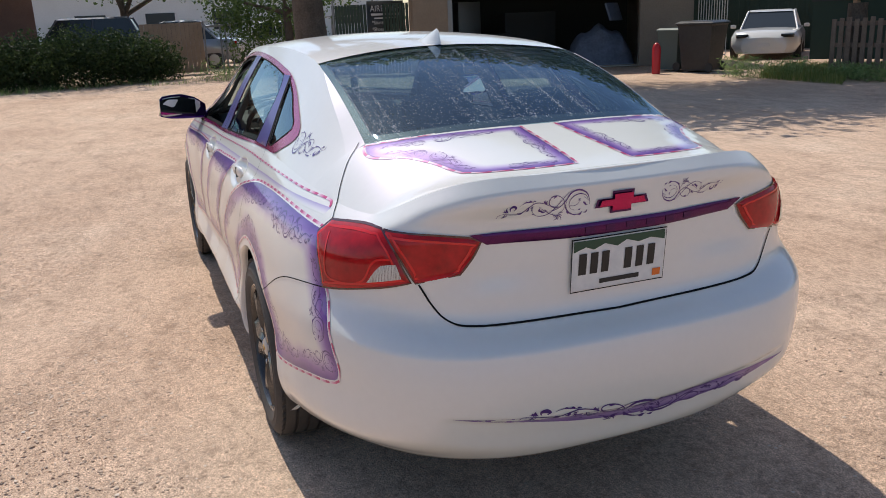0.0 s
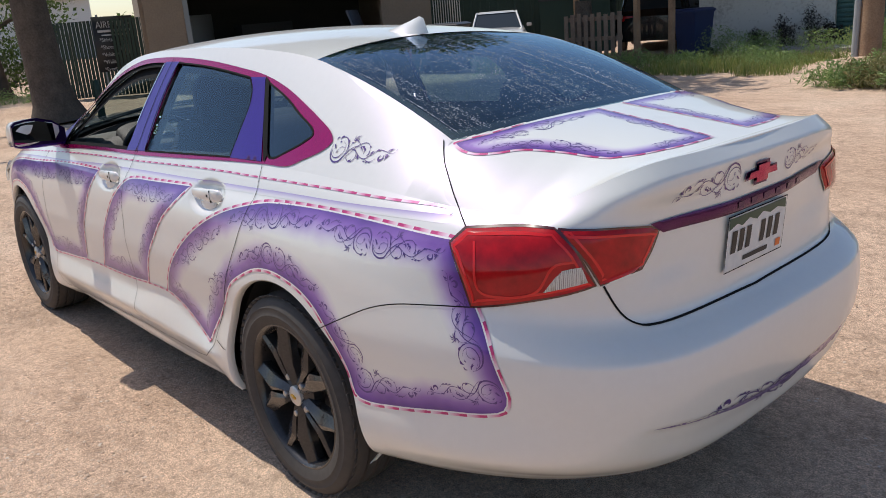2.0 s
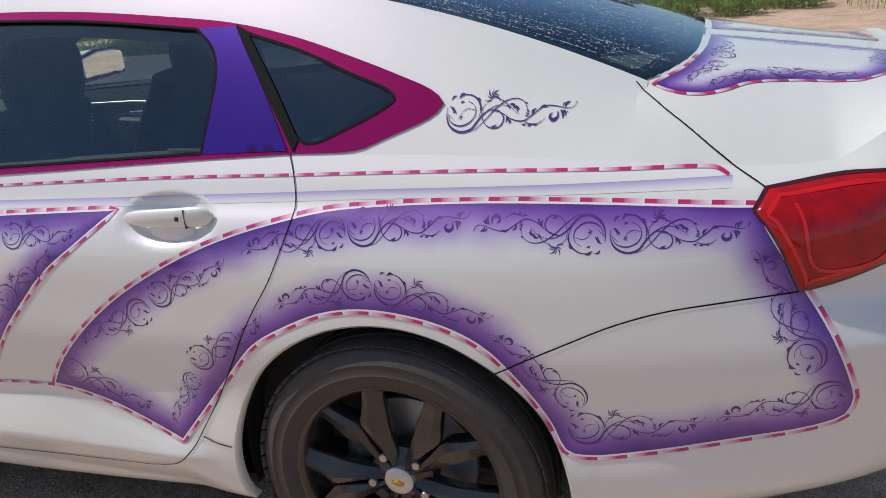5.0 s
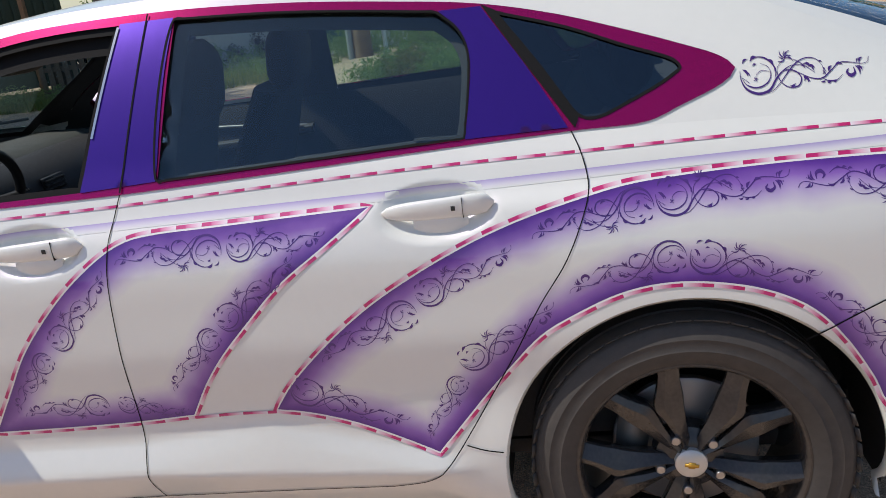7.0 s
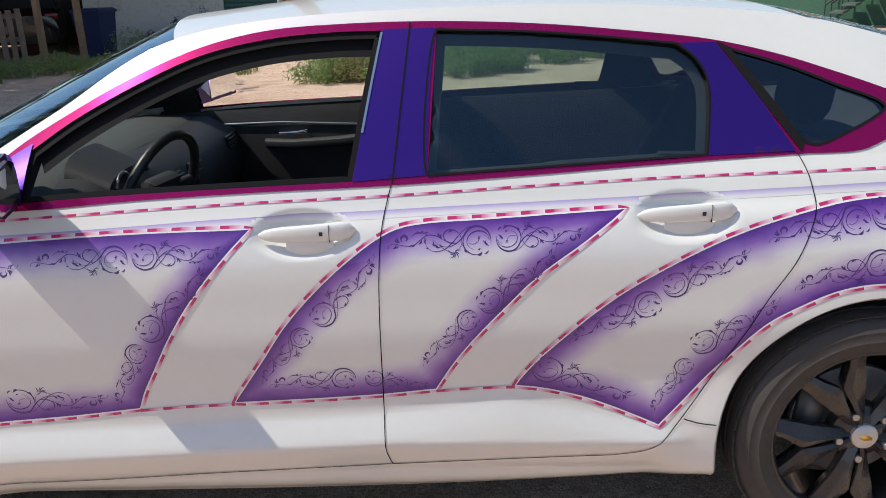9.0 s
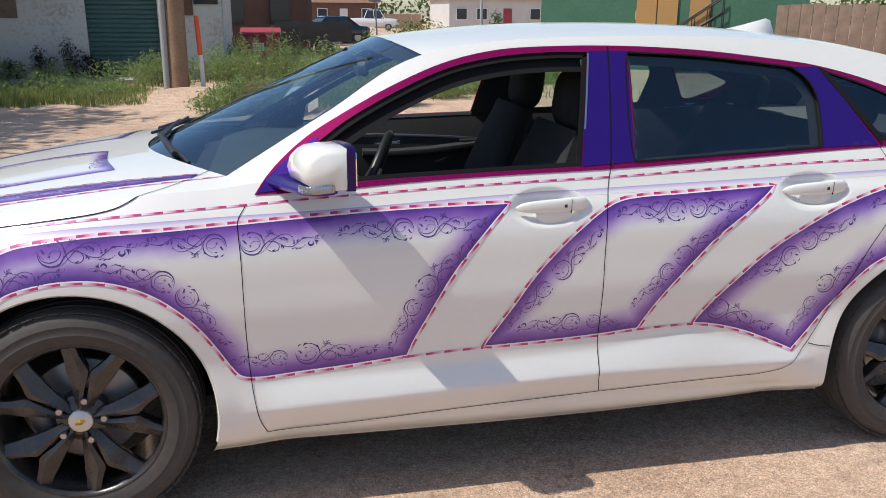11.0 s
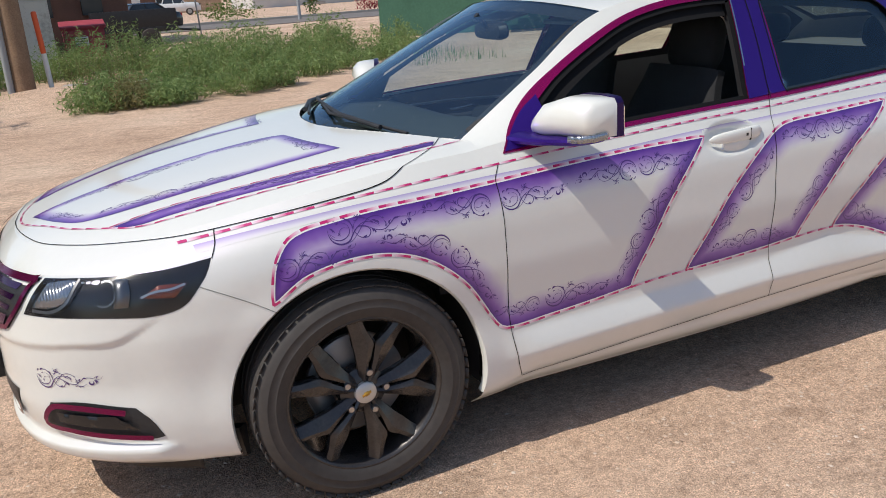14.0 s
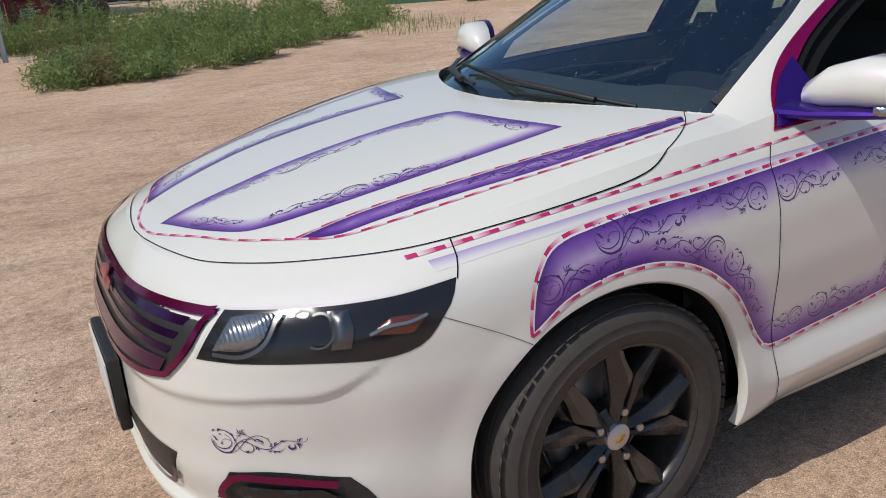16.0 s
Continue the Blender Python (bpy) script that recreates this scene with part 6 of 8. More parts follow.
def seat(x, y, wide=0.52):
    back = []
    for u in np.linspace(0, 1, 12):
        z = 0.52 + 0.60 * u
        bx = x - 0.20 - 0.24 * u
        w = wide / 2 * (0.88 + 0.12 * math.sin(math.pi * min(1, u * 1.1)) - 0.20 * max(0, u - 0.75) * 4 * 0.5)
        d = 0.075 - 0.03 * u
        back.append(oval((bx, y, z), d, w, (1, 0, 0.35), (0, 1, 0), 18, 3.2))
    s = loft("seat", back, seat_cloth, car, "dark grey cloth seat")
    cush = [oval((x - 0.22 + 0.52 * u, y, 0.50 + 0.05 * u - 0.03 * u * u), 0.085, wide / 2 * (0.95 + 0.05 * math.sin(math.pi * u)), (0, 0, 1), (0, 1, 0), 18, 3.4) for u in np.linspace(0, 1, 8)]
    loft("seat_cushion", cush, seat_cloth, s)
    head_ = [oval((x - 0.475 - 0.03 * u, y, 1.100 + 0.225 * u), 0.058 * (1 - 0.75 * abs(2 * u - 1) ** 4), 0.135 * (1 - 0.35 * abs(2 * u - 1) ** 4), (1, 0, 0.1), (0, 1, 0), 18, 3.0) for u in np.linspace(0, 1, 12)]
    loft("headrest", head_, seat_cloth, s)
    for o in (-0.06, 0.06):
        rod("headrest_post", [(x - 0.45, y + o, 1.06), (x - 0.475, y + o, 1.15)], 0.007, chrome_dull, s)


seat(0.245, 0.36)
seat(0.21, -0.36)
bench = [oval((-1.03 - 0.30 * u, 0, 0.50 + 0.58 * u), 0.07, 0.64 - 0.04 * u, (1, 0, 0.4), (0, 1, 0), 24, 5) for u in np.linspace(0, 1, 8)]
rear_seat = loft("rear_bench", bench, seat_cloth, car, "dark grey rear bench")
loft("bench_cushion", [oval((-1.05 + 0.50 * u, 0, 0.50), 0.08, 0.64, (0, 0, 1), (0, 1, 0), 20, 5) for u in np.linspace(0, 1, 5)], seat_cloth, rear_seat)
for y_ in (0.36, -0.36):
    loft("headrest", [oval((-1.36 - 0.02 * u, y_, 1.09 + 0.15 * u), 0.05 * (1 - 0.7 * abs(2 * u - 1) ** 4), 0.13 * (1 - 0.3 * abs(2 * u - 1) ** 4), (1, 0, 0), (0, 1, 0), 16, 3) for u in np.linspace(0, 1, 9)], seat_cloth, rear_seat)
box("trunk_floor", (1.05, 1.24, 0.02), (-1.87, 0, 0.93), liner, car, 0.004, "dark trunk liner")
box("parcel_shelf", (0.60, 1.16, 0.02), (-1.66, 0, 1.055), shelf_cloth, car, 0.004, "dark parcel shelf")
skin("headliner", roof_grid - np.array([0, 0, 0.035]), headliner, car, label="grey headliner")
inner = flank - np.array([0, 0.035, 0.0])
iq = inner.reshape(-1, 3)[quads(inner)].mean(1)
pts2 = iq[:, [0, 2]]
solid = ~(inside(pts2, DLO) & (edge_distance(pts2, DLO) > 0.02)) & (pts2[:, 0] < 0.93) & (pts2[:, 0] > -1.86)
skin("inner_frame", inner, cabin, car, solid, label="dark inner window frame", both=False)
skin("inner_frame", inner, cabin, car, solid, label="dark inner window frame", both=False, only=-1)
for flip in (False, True):
    patch("inner_frame", DLO, "side", cabin, car, -0.034, 0.02, [inset(h_, d_)[:-1] for h_, d_ in ((HOLE_F, 0.006), (HOLE_R, 0.020), (HOLE_Q, 0.012))], "dark inner window frame", flip=flip)
mirror_in = loft("rear_view_mirror", [oval((0.47 + 0.012 * k, 0.0, 1.31), 0.125 * s_, 0.036 * s_, (0, 1, 0), (0, 0, 1), 18, 3.4) for k, s_ in ((0, 0.94), (1, 1.0), (3, 0.85))], black, car, "black rear view mirror")
rod("mirror_stalk", [(0.50, 0, 1.32), (0.55, 0, 1.375)], 0.012, black, mirror_in)

# =====================================================================
# ---- the yard round the car ----
stucco = varied(material("tan_stucco", (0.27, 0.215, 0.165), 0.9), (0.22, 0.175, 0.135), (0.31, 0.25, 0.195), 1.2, 30, 0.4, 60)
white_wall = varied(material("worn_white_stucco", (0.6, 0.58, 0.54), 0.9), (0.34, 0.31, 0.28), (0.62, 0.60, 0.56), 0.9, 14, 0.4, 50, lo=0.30, hi=0.5)
# near-black: the shade deep inside the bay and carport, put into the colour
shade_dark = material("painted_room_shade", (0.05, 0.048, 0.046), 0.9)
teal = varied(material("teal_sheet", (0.05, 0.13, 0.12), 0.55), (0.035, 0.095, 0.09), (0.075, 0.17, 0.155), 0.8, 25)
bark = varied(material("bark", (0.09, 0.07, 0.055), 0.95), (0.05, 0.038, 0.03), (0.14, 0.11, 0.085), 6, 30, 0.9, 25)
pole_wood = varied(material("pole_wood", (0.30, 0.19, 0.12), 0.9), (0.20, 0.12, 0.075), (0.38, 0.25, 0.16), 3, 40, 0.5, 60)
old_wood = varied(material("weathered_wood", (0.30, 0.21, 0.155), 0.9), (0.13, 0.09, 0.07), (0.28, 0.20, 0.15), 4, 50, 0.5, 80)
fence_wood = varied(material("tan_fence_wood", (0.36, 0.25, 0.17), 0.9), (0.28, 0.19, 0.13), (0.42, 0.30, 0.21), 3, 40, 0.4, 60)
steel = material("grey_steel", (0.25, 0.26, 0.27), 0.5, 0.7)
conduit_grey = material("grey_conduit", (0.36, 0.37, 0.38), 0.6)
concrete = varied(material("concrete", (0.40, 0.38, 0.34), 0.9), (0.32, 0.30, 0.27), (0.46, 0.43, 0.39), 3, 40, 0.3, 60)
asphalt = varied(material("pale_asphalt", (0.17, 0.15, 0.14), 0.9), (0.14, 0.125, 0.12), (0.20, 0.18, 0.165), 0.5, 20, 0.2, 60)
red_paint = varied(material("faded_red_paint", (0.36, 0.04, 0.055), 0.55), (0.28, 0.03, 0.045), (0.44, 0.07, 0.09), 3, 30)
green_plastic = material("green_plastic", (0.015, 0.10, 0.05), 0.5)
grey_plastic = material("grey_green_plastic", (0.10, 0.13, 0.12), 0.6)
blue_plastic = material("navy_plastic", (0.015, 0.03, 0.10), 0.5)
bright_orange = material("orange_marker", (0.78, 0.12, 0.03), 0.55)
marker_white = material("marker_white", (0.72, 0.72, 0.70), 0.55)
tarp = varied(material("blue_grey_tarp", (0.12, 0.14, 0.19), 0.7), (0.08, 0.10, 0.14), (0.18, 0.20, 0.27), 3, 15)
brick_brown = varied(material("brown_wall", (0.16, 0.085, 0.06), 0.9), (0.11, 0.06, 0.045), (0.20, 0.11, 0.08), 1.5, 40, 0.3, 60)
pale_house = varied(material("pale_siding", (0.60, 0.58, 0.55), 0.8), (0.54, 0.52, 0.50), (0.66, 0.64, 0.61), 1, 15)
roof_brown = varied(material("brown_shingle", (0.22, 0.12, 0.08), 0.9), (0.16, 0.09, 0.06), (0.28, 0.16, 0.11), 2, 30)
green_wall_paint = varied(material("green_siding", (0.05, 0.15, 0.095), 0.8), (0.04, 0.12, 0.075), (0.07, 0.18, 0.12), 1.0, 15)
board_orange = material("raw_board", (0.42, 0.24, 0.09), 0.85)
sign_black = material("sign_black", (0.018, 0.02, 0.024), 0.5)
sign_ink = material("sign_lettering", (0.55, 0.56, 0.58), 0.6)
window_dark = material("far_window", (0.03, 0.04, 0.05), 0.15)
trash_white = material("trash_bag_white", (0.6, 0.6, 0.6), 0.6)
bottle_red = material("red_can", (0.45, 0.015, 0.02), 0.4)


def foliage(name, a, b, rough=0.6):
    """Leaves: colour by leaf, some light through them."""
    m = material(name, a, rough)
    g_ = node(m, "NewGeometry")
    bsdf = m.node_tree.nodes["Principled BSDF"]
    link(m, ramp(m, g_.outputs["Random Per Island"], [(0.0, a), (1.0, b)]), bsdf.inputs["Base Color"])
    tr, mix = node(m, "BsdfTranslucent"), node(m, "MixShader", i_0=0.42)
    link(m, ramp(m, g_.outputs["Random Per Island"], [(0.0, a), (1.0, b)]), tr.inputs[0])
    link(m, bsdf.outputs[0], mix.inputs[1])
    link(m, tr.outputs[0], mix.inputs[2])
    link(m, mix.outputs[0], m.node_tree.nodes["Material Output"].inputs[0])
    return m


leaf_weed = foliage("weed_leaf", (0.130, 0.215, 0.062), (0.340, 0.440, 0.170))
leaf_dry = foliage("dry_grass", (0.14, 0.15, 0.05), (0.34, 0.29, 0.13))
leaf_verge = foliage("verge_grass", (0.09, 0.16, 0.03), (0.30, 0.30, 0.10))
leaf_hedge = foliage("hedge_leaf", (0.018, 0.040, 0.010), (0.075, 0.110, 0.032))
leaf_tree = foliage("tree_leaf", (0.040, 0.080, 0.020), (0.12, 0.18, 0.05))
leaf_bright = foliage("bright_shrub", (0.06, 0.12, 0.02), (0.16, 0.24, 0.05))

rng = np.random.default_rng(7)


def leaf_mesh(name, centres, sizes, up=0.0, slim=0.45):
    """Many small leaves: each a bent blade of two quads."""
    n = len(centres)
    d = rng.normal(size=(n, 3))
    d[:, 2] = d[:, 2] * (1 - up) + up * np.abs(rng.normal(1.2, 0.4, n))
    d /= np.linalg.norm(d, axis=1)[:, None]
    s = np.cross(d, rng.normal(size=(n, 3)))
    s /= np.linalg.norm(s, axis=1)[:, None]
    nn = np.cross(d, s)
    L, W = sizes[:, None], (sizes * slim)[:, None]
    a = centres - d * L * 0.5
    b = centres + d * L * 0.5 + nn * L * 0.12
    p = np.stack([a, centres - s * W * 0.5, b, centres + s * W * 0.5], 1).reshape(-1, 3)
    f = np.arange(n * 4).reshape(n, 4)
    me = bpy.data.meshes.new(name)
    me.from_pydata(p.tolist(), [], f.tolist())
    return me


def blob_points(blobs, n):
    """Points in the outer part of ellipsoids (x, y, z, rx, ry, rz), uneven and with gaps."""
    v_ = np.array([b[3] * b[4] * b[5] for b in blobs]) ** 0.7
    out = []
    for b, k in zip(blobs, (v_ / v_.sum() * n).astype(int)):
        d = rng.normal(size=(k, 3))
        d /= np.linalg.norm(d, axis=1)[:, None]
        bump_ = 1 + 0.22 * np.sin(d[:, 0] * 5 + b[0] * 3) * np.cos(d[:, 2] * 6 + b[1] * 2)
        r_ = rng.random(k) ** 0.45 * bump_
        p = np.array(b[:3]) + d * r_[:, None] * np.array(b[3:6])
        out.append(p[p[:, 2] > 0.01])
    return np.concatenate(out)


def bush(name, blobs, n, size, mat, label, category="bush", up=0.15, slim=0.5, kind="", stems=True):
    base = tagged(new(name), label, category, kind=kind)
    base.location = (blobs[0][0], blobs[0][1], 0)
    bpy.context.view_layer.update()
    p = blob_points(blobs, n)
    me = leaf_mesh("foliage", p, size * rng.uniform(0.6, 1.4, len(p)), up, slim)
    ob = mesh_part("foliage", me, mat, base, smooth=False)
    ob.matrix_parent_inverse = base.matrix_world.inverted()
    if stems:
        vs, fs = [], []
        for k in range(14):
            b = blobs[k % len(blobs)]
            t = np.array([b[0] + rng.normal(0, b[3] * 0.45), b[1] + rng.normal(0, b[4] * 0.45), b[2] + b[5] * 0.4])
            g0 = np.array([b[0] + rng.normal(0, b[3] * 0.3), b[1] + rng.normal(0, b[4] * 0.3), 0.0])
            w = 0.006
            n0 = len(vs)
            vs += [g0 + (-w, -w, 0), g0 + (w, -w, 0), g0 + (0, w, 0), t]
            fs += [(n0, n0 + 1, n0 + 3), (n0 + 1, n0 + 2, n0 + 3), (n0 + 2, n0, n0 + 3)]
        me = bpy.data.meshes.new("stalk")
        me.from_pydata([tuple(q_) for q_ in vs], [], fs)
        ob = tagged(mesh_part("stalk", me, bark, base), kind="stuff")
        ob.matrix_parent_inverse = base.matrix_world.inverted()
    return base


def grass(name, x0, x1, y0, y1, n, height, mat, label, patchy=0.35, inside_of=None):
    """One patch of blades, of kind stuff."""
    p = np.stack([rng.uniform(x0, x1, n), rng.uniform(y0, y1, n)], 1)
    w = np.array([noise.noise(Vector((a * 0.5, b * 0.5, 3.1))) for a, b in p])
    p = p[w > patchy - 0.5]
    n = len(p)
    h = height * rng.uniform(0.35, 1.25, n)
    a = rng.uniform(0, 2 * math.pi, n)
    lean = h * rng.uniform(0.1, 0.6, n)
    w_ = 0.004 + 0.004 * rng.random(n)
    base = np.c_[p, np.zeros(n)]
    side = np.stack([-np.sin(a), np.cos(a), 0 * a], 1) * w_[:, None]
    out = np.stack([np.cos(a), np.sin(a), 0 * a], 1)
    mid_ = base + out * (lean * 0.35)[:, None] + np.c_[0 * h, 0 * h, h * 0.6]
    tip_ = base + out * lean[:, None] + np.c_[0 * h, 0 * h, h]
    v_ = np.stack([base - side, base + side, mid_ + side * 0.7, mid_ - side * 0.7, tip_], 1).reshape(-1, 3)
    i = np.arange(n)[:, None] * 5
    me = bpy.data.meshes.new(name)
    me.from_pydata(v_.tolist(), [], (i + [0, 1, 2, 3]).tolist() + (i + [3, 2, 4]).tolist())
    return tagged(mesh_part(name, me, mat, smooth=False), label, "grass", kind="stuff")


def slab(name, corners, z0, z1, mat, parent=None, label=""):
    """A prism over a plan outline."""
    n = len(corners)
    vs = [(x, y, z0) for x, y in corners] + [(x, y, z1) for x, y in corners]
    fs = [tuple(range(n))[::-1], tuple(range(n, 2 * n))] + [(i, (i + 1) % n, n + (i + 1) % n, n + i) for i in range(n)]
    bm_ = bmesh.new()
    vv = [bm_.verts.new(p) for p in vs]
    for f in fs:
        bm_.faces.new([vv[k] for k in f])
    bmesh.ops.recalc_face_normals(bm_, faces=bm_.faces)
    me = bpy.data.meshes.new(name)
    bm_.to_mesh(me)
    bm_.free()
    return mesh_part(name, me, mat, parent, label, False)


def wall(name, a, b, z0, z1, mat, parent=None, thick=0.2, label=""):
    a, b = np.array(a, float), np.array(b, float)
    d = (b - a) / np.linalg.norm(b - a)
    n = np.array([-d[1], d[0]]) * thick / 2
    return slab(name, [a - n, b - n, b + n, a + n], z0, z1, mat, parent, label)


# ---- ground: one sheet, finer near the car ----
u = np.linspace(-1, 1, 261)
gx = np.sign(u) * (np.abs(u) * 14 + np.abs(u) ** 6 * 420)
vx, vy = np.meshgrid(gx, gx, indexing="ij")
hz = np.array([0.016 * noise.noise(Vector((a * 0.7, b * 0.7, 0))) + 0.005 * noise.noise(Vector((a * 3, b * 3, 5))) for a, b in zip(vx.ravel(), vy.ravel())]) - 0.008
calm = np.clip((np.hypot(vx.ravel() / 3.4, vy.ravel() / 1.9) - 0.75) * 3, 0.15, 1)
mound = 0.22 * np.exp(-(((vx.ravel() - 2.2) / 1.3) ** 2 + ((vy.ravel() + 12.6) / 0.9) ** 2))
far_flat = np.clip((60 - np.hypot(vx.ravel(), vy.ravel())) / 30, 0, 1)
grid = np.stack([vx.ravel(), vy.ravel(), hz * calm * far_flat + mound], 1).reshape(261, 261, 3)
me = bpy.data.meshes.new("ground")
me.from_pydata(grid.reshape(-1, 3).tolist(), [], quads(grid).tolist())
ground = tagged(mesh_part("ground", me, dirt), "dry reddish dirt and gravel yard", "ground", kind="structure")

# loose gravel
n = 26000
gp = np.c_[rng.normal(0, 3.4, n), rng.normal(0.8, 3.2, n)]
gp = np.r_[gp, np.c_[rng.normal(0.5, 4.0, 42000), rng.normal(2.0, 1.5, 42000)], np.c_[rng.normal(-0.8, 3.6, 80000), rng.normal(2.2, 1.7, 80000)]]
gs = 0.0022 + 0.0075 * rng.random(len(gp)) ** 4.5
ico = np.array([(0.25, 0.1, 0.9), (1.0, 0, 0.25), (0.25, 0.9, 0.3), (-0.75, 0.5, 0.45), (-0.7, -0.55, 0.5), (0.3, -0.9, 0.3)])
idx = np.array([(0, 1, 2), (0, 2, 3), (0, 3, 4), (0, 4, 5), (0, 5, 1)])
ang = rng.uniform(0, 2 * math.pi, len(gp))
ca, sa = np.cos(ang)[:, None], np.sin(ang)[:, None]
sx, sy, sz = (rng.uniform(0.7, 1.3, (len(gp), 1)) for _ in range(3))
px, py, pz = ico[None, :, 0] * sx, ico[None, :, 1] * sy, ico[None, :, 2] * sz * 0.75
pv = np.stack([(px * ca - py * sa) * gs[:, None] + gp[:, :1], (px * sa + py * ca) * gs[:, None] + gp[:, 1:], pz * gs[:, None] * 0.8 - 0.0022], 2)
me = bpy.data.meshes.new("gravel")
me.from_pydata(pv.reshape(-1, 3).tolist(), [], (idx[None] + 6 * np.arange(len(gp))[:, None, None]).reshape(-1, 3).tolist())
tagged(mesh_part("gravel", me, pebble, smooth=False), "small loose stones on the dirt", "gravel", kind="stuff")

# ---- workshop with an open bay ----
W0, WD = np.array((16.74, -7.33)), np.array((-0.35, -0.937))
WN = np.array((0.937, -0.35))  # away from the yard


def along(s, back=0.0):
    return W0 + WD * s + WN * back


shop = tagged(new("workshop"), "tan stucco workshop with a dark open bay", "building")
wall("wall", along(-1.0), along(0.0), 0, 3.6, stucco, shop)
wall("wall", along(5.1), along(6.5), 0, 3.6, stucco, shop)
wall("lintel", along(0.0), along(5.1), 2.7, 3.6, stucco, shop)
wall("side_wall", along(-1.0, 0.1), along(-1.0, 7), 0, 3.6, stucco, shop)
wall("side_wall", along(6.5, 0.1), along(6.5, 7), 0, 3.6, stucco, shop)
# back wall coloured as the bay's shade, not as stucco
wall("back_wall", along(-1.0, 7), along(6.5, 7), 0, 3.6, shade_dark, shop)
slab("roof", [along(-1.3, -0.4), along(6.8, -0.4), along(6.8, 7.3), along(-1.3, 7.3)], 3.6, 3.8, roof_brown, shop)
slab("shop_floor", [along(-0.9, 0.1), along(6.4, 0.1), along(6.4, 6.9), along(-0.9, 6.9)], 0.0, 0.03, concrete, shop)
wall("door_post", along(-0.06, -0.12), along(0.06, -0.12), 0, 2.7, steel, shop, 0.06)
# the middle shelf wears the same painted shade as the wall behind
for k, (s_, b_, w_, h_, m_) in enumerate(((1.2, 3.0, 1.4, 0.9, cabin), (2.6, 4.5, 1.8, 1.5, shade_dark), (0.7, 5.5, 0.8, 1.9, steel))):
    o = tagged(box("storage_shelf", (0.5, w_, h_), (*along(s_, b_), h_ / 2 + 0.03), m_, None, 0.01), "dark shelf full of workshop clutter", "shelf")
sheet_ = []
for u_ in np.linspace(0, 1, 14):
    c = along(3.5 + 1.6 * u_, 1.2)
    hgt = 1.05 * math.sin(math.pi * (0.12 + 0.8 * u_)) ** 0.6 + 0.08 * math.sin(u_ * 17)
    sheet_.append([tuple((*(c + WN * dx_), z_ * hgt + 0.03)) for dx_, z_ in ((-0.75, 0.0), (-0.6, 0.45 + 0.1 * math.sin(u_ * 23)), (-0.35, 0.85), (0, 1.0), (0.35, 0.9), (0.7, 0.4), (0.8, 0.0))])
tagged(loft("covered_machine", sheet_, tarp, None), "machine under a crumpled blue-grey tarp", "tarp")
tagged(box("tool_cabinet", (0.06, 0.7, 0.5), (*along(4.6, 0.9), 1.45), tarp, None, 0.01, "", (0, 20, 30)), "pale blue panel leaning on the tarp", "panel")

# fence with slats and the painted sign
F0, F1 = np.array((19.0, -4.7)), np.array((17.6, -6.6))
gate = tagged(new("slat_fence"), "dark green slatted chain fence", "fence")
for k in range(26):
    c = F0 + (F1 - F0) * k / 25
    box("slat", (0.02, 0.075, 1.9), (*c, 0.97), green_dark, gate, 0, "", (0, 0, -36))
for t_ in (0.0, 0.5, 1.0):
    c = F0 + (F1 - F0) * t_
    rod("post", [(*c, 0), (*c, 2.05)], 0.03, steel, gate)
SIGN = Matrix.Translation((18.18, -5.98, 1.32)) @ Euler((radians(90), 0, radians(-72.5))).to_matrix().to_4x4()
bm = bmesh.new()
bmesh.ops.create_cube(bm, size=1, matrix=Matrix.Diagonal((1.22, 1.35, 0.03, 1)))
sign = tagged(part("painted_sign", bm, sign_black), "black painted shop sign with grey lettering", "sign")
sign.matrix_world = SIGN
bpy.context.view_layer.update()


def words(text, x, y, size, parent, m):
    c = bpy.data.curves.new("lettering", "FONT")
    c.body, c.size, c.extrude, c.align_x = text, size, 0.002, "CENTER" if x == 0 else "LEFT"
    tmp = bpy.data.objects.new("lettering", c)
    scene.collection.objects.link(tmp)
    dg = bpy.context.evaluated_depsgraph_get()
    me_ = bpy.data.meshes.new_from_object(tmp.evaluated_get(dg))
    bpy.data.objects.remove(tmp)
    me_.transform(Matrix.Translation((x, y, 0.019)))
    return mesh_part("lettering", me_, m, parent, smooth=False)


words("AIRBRUSH", 0, 0.40, 0.23, sign, sign_ink)
for k, t_ in enumerate(("*Shirts", "*Shoes", "*Vehicles", "*Walls", "*Events")):
    words(t_, -0.48, 0.06 - 0.18 * k, 0.14, sign, sign_ink)
for y_, w_ in ((0.32, 1.0), (0.22, 0.8)):
    bm = bmesh.new()
    bmesh.ops.create_cube(bm, size=1, matrix=pose(0, y_, 0.018) @ Matrix.Diagonal((w_, 0.06 if y_ > 0.3 else 0.035, 0.004, 1)))
    part("lettering_bar", bm, sign_ink, sign)
bm = bmesh.new()
bmesh.ops.create_uvsphere(bm, u_segments=20, v_segments=12, radius=0.17, matrix=pose(0.28, -0.12, 0.015) @ Matrix.Diagonal((1, 1.1, 0.06, 1)))
part("painted_shape", bm, conduit_grey, sign)
post_b = tagged(rod("bollard", [(12.7, -3.45, 0), (12.7, -3.45, 0.55), (12.7, -3.45, 0.72), (12.7, -3.45, 0.75)], [0.075, 0.075, 0.06, 0.02], green_dark, None), "short dark green bollard by the tree", "bollard")


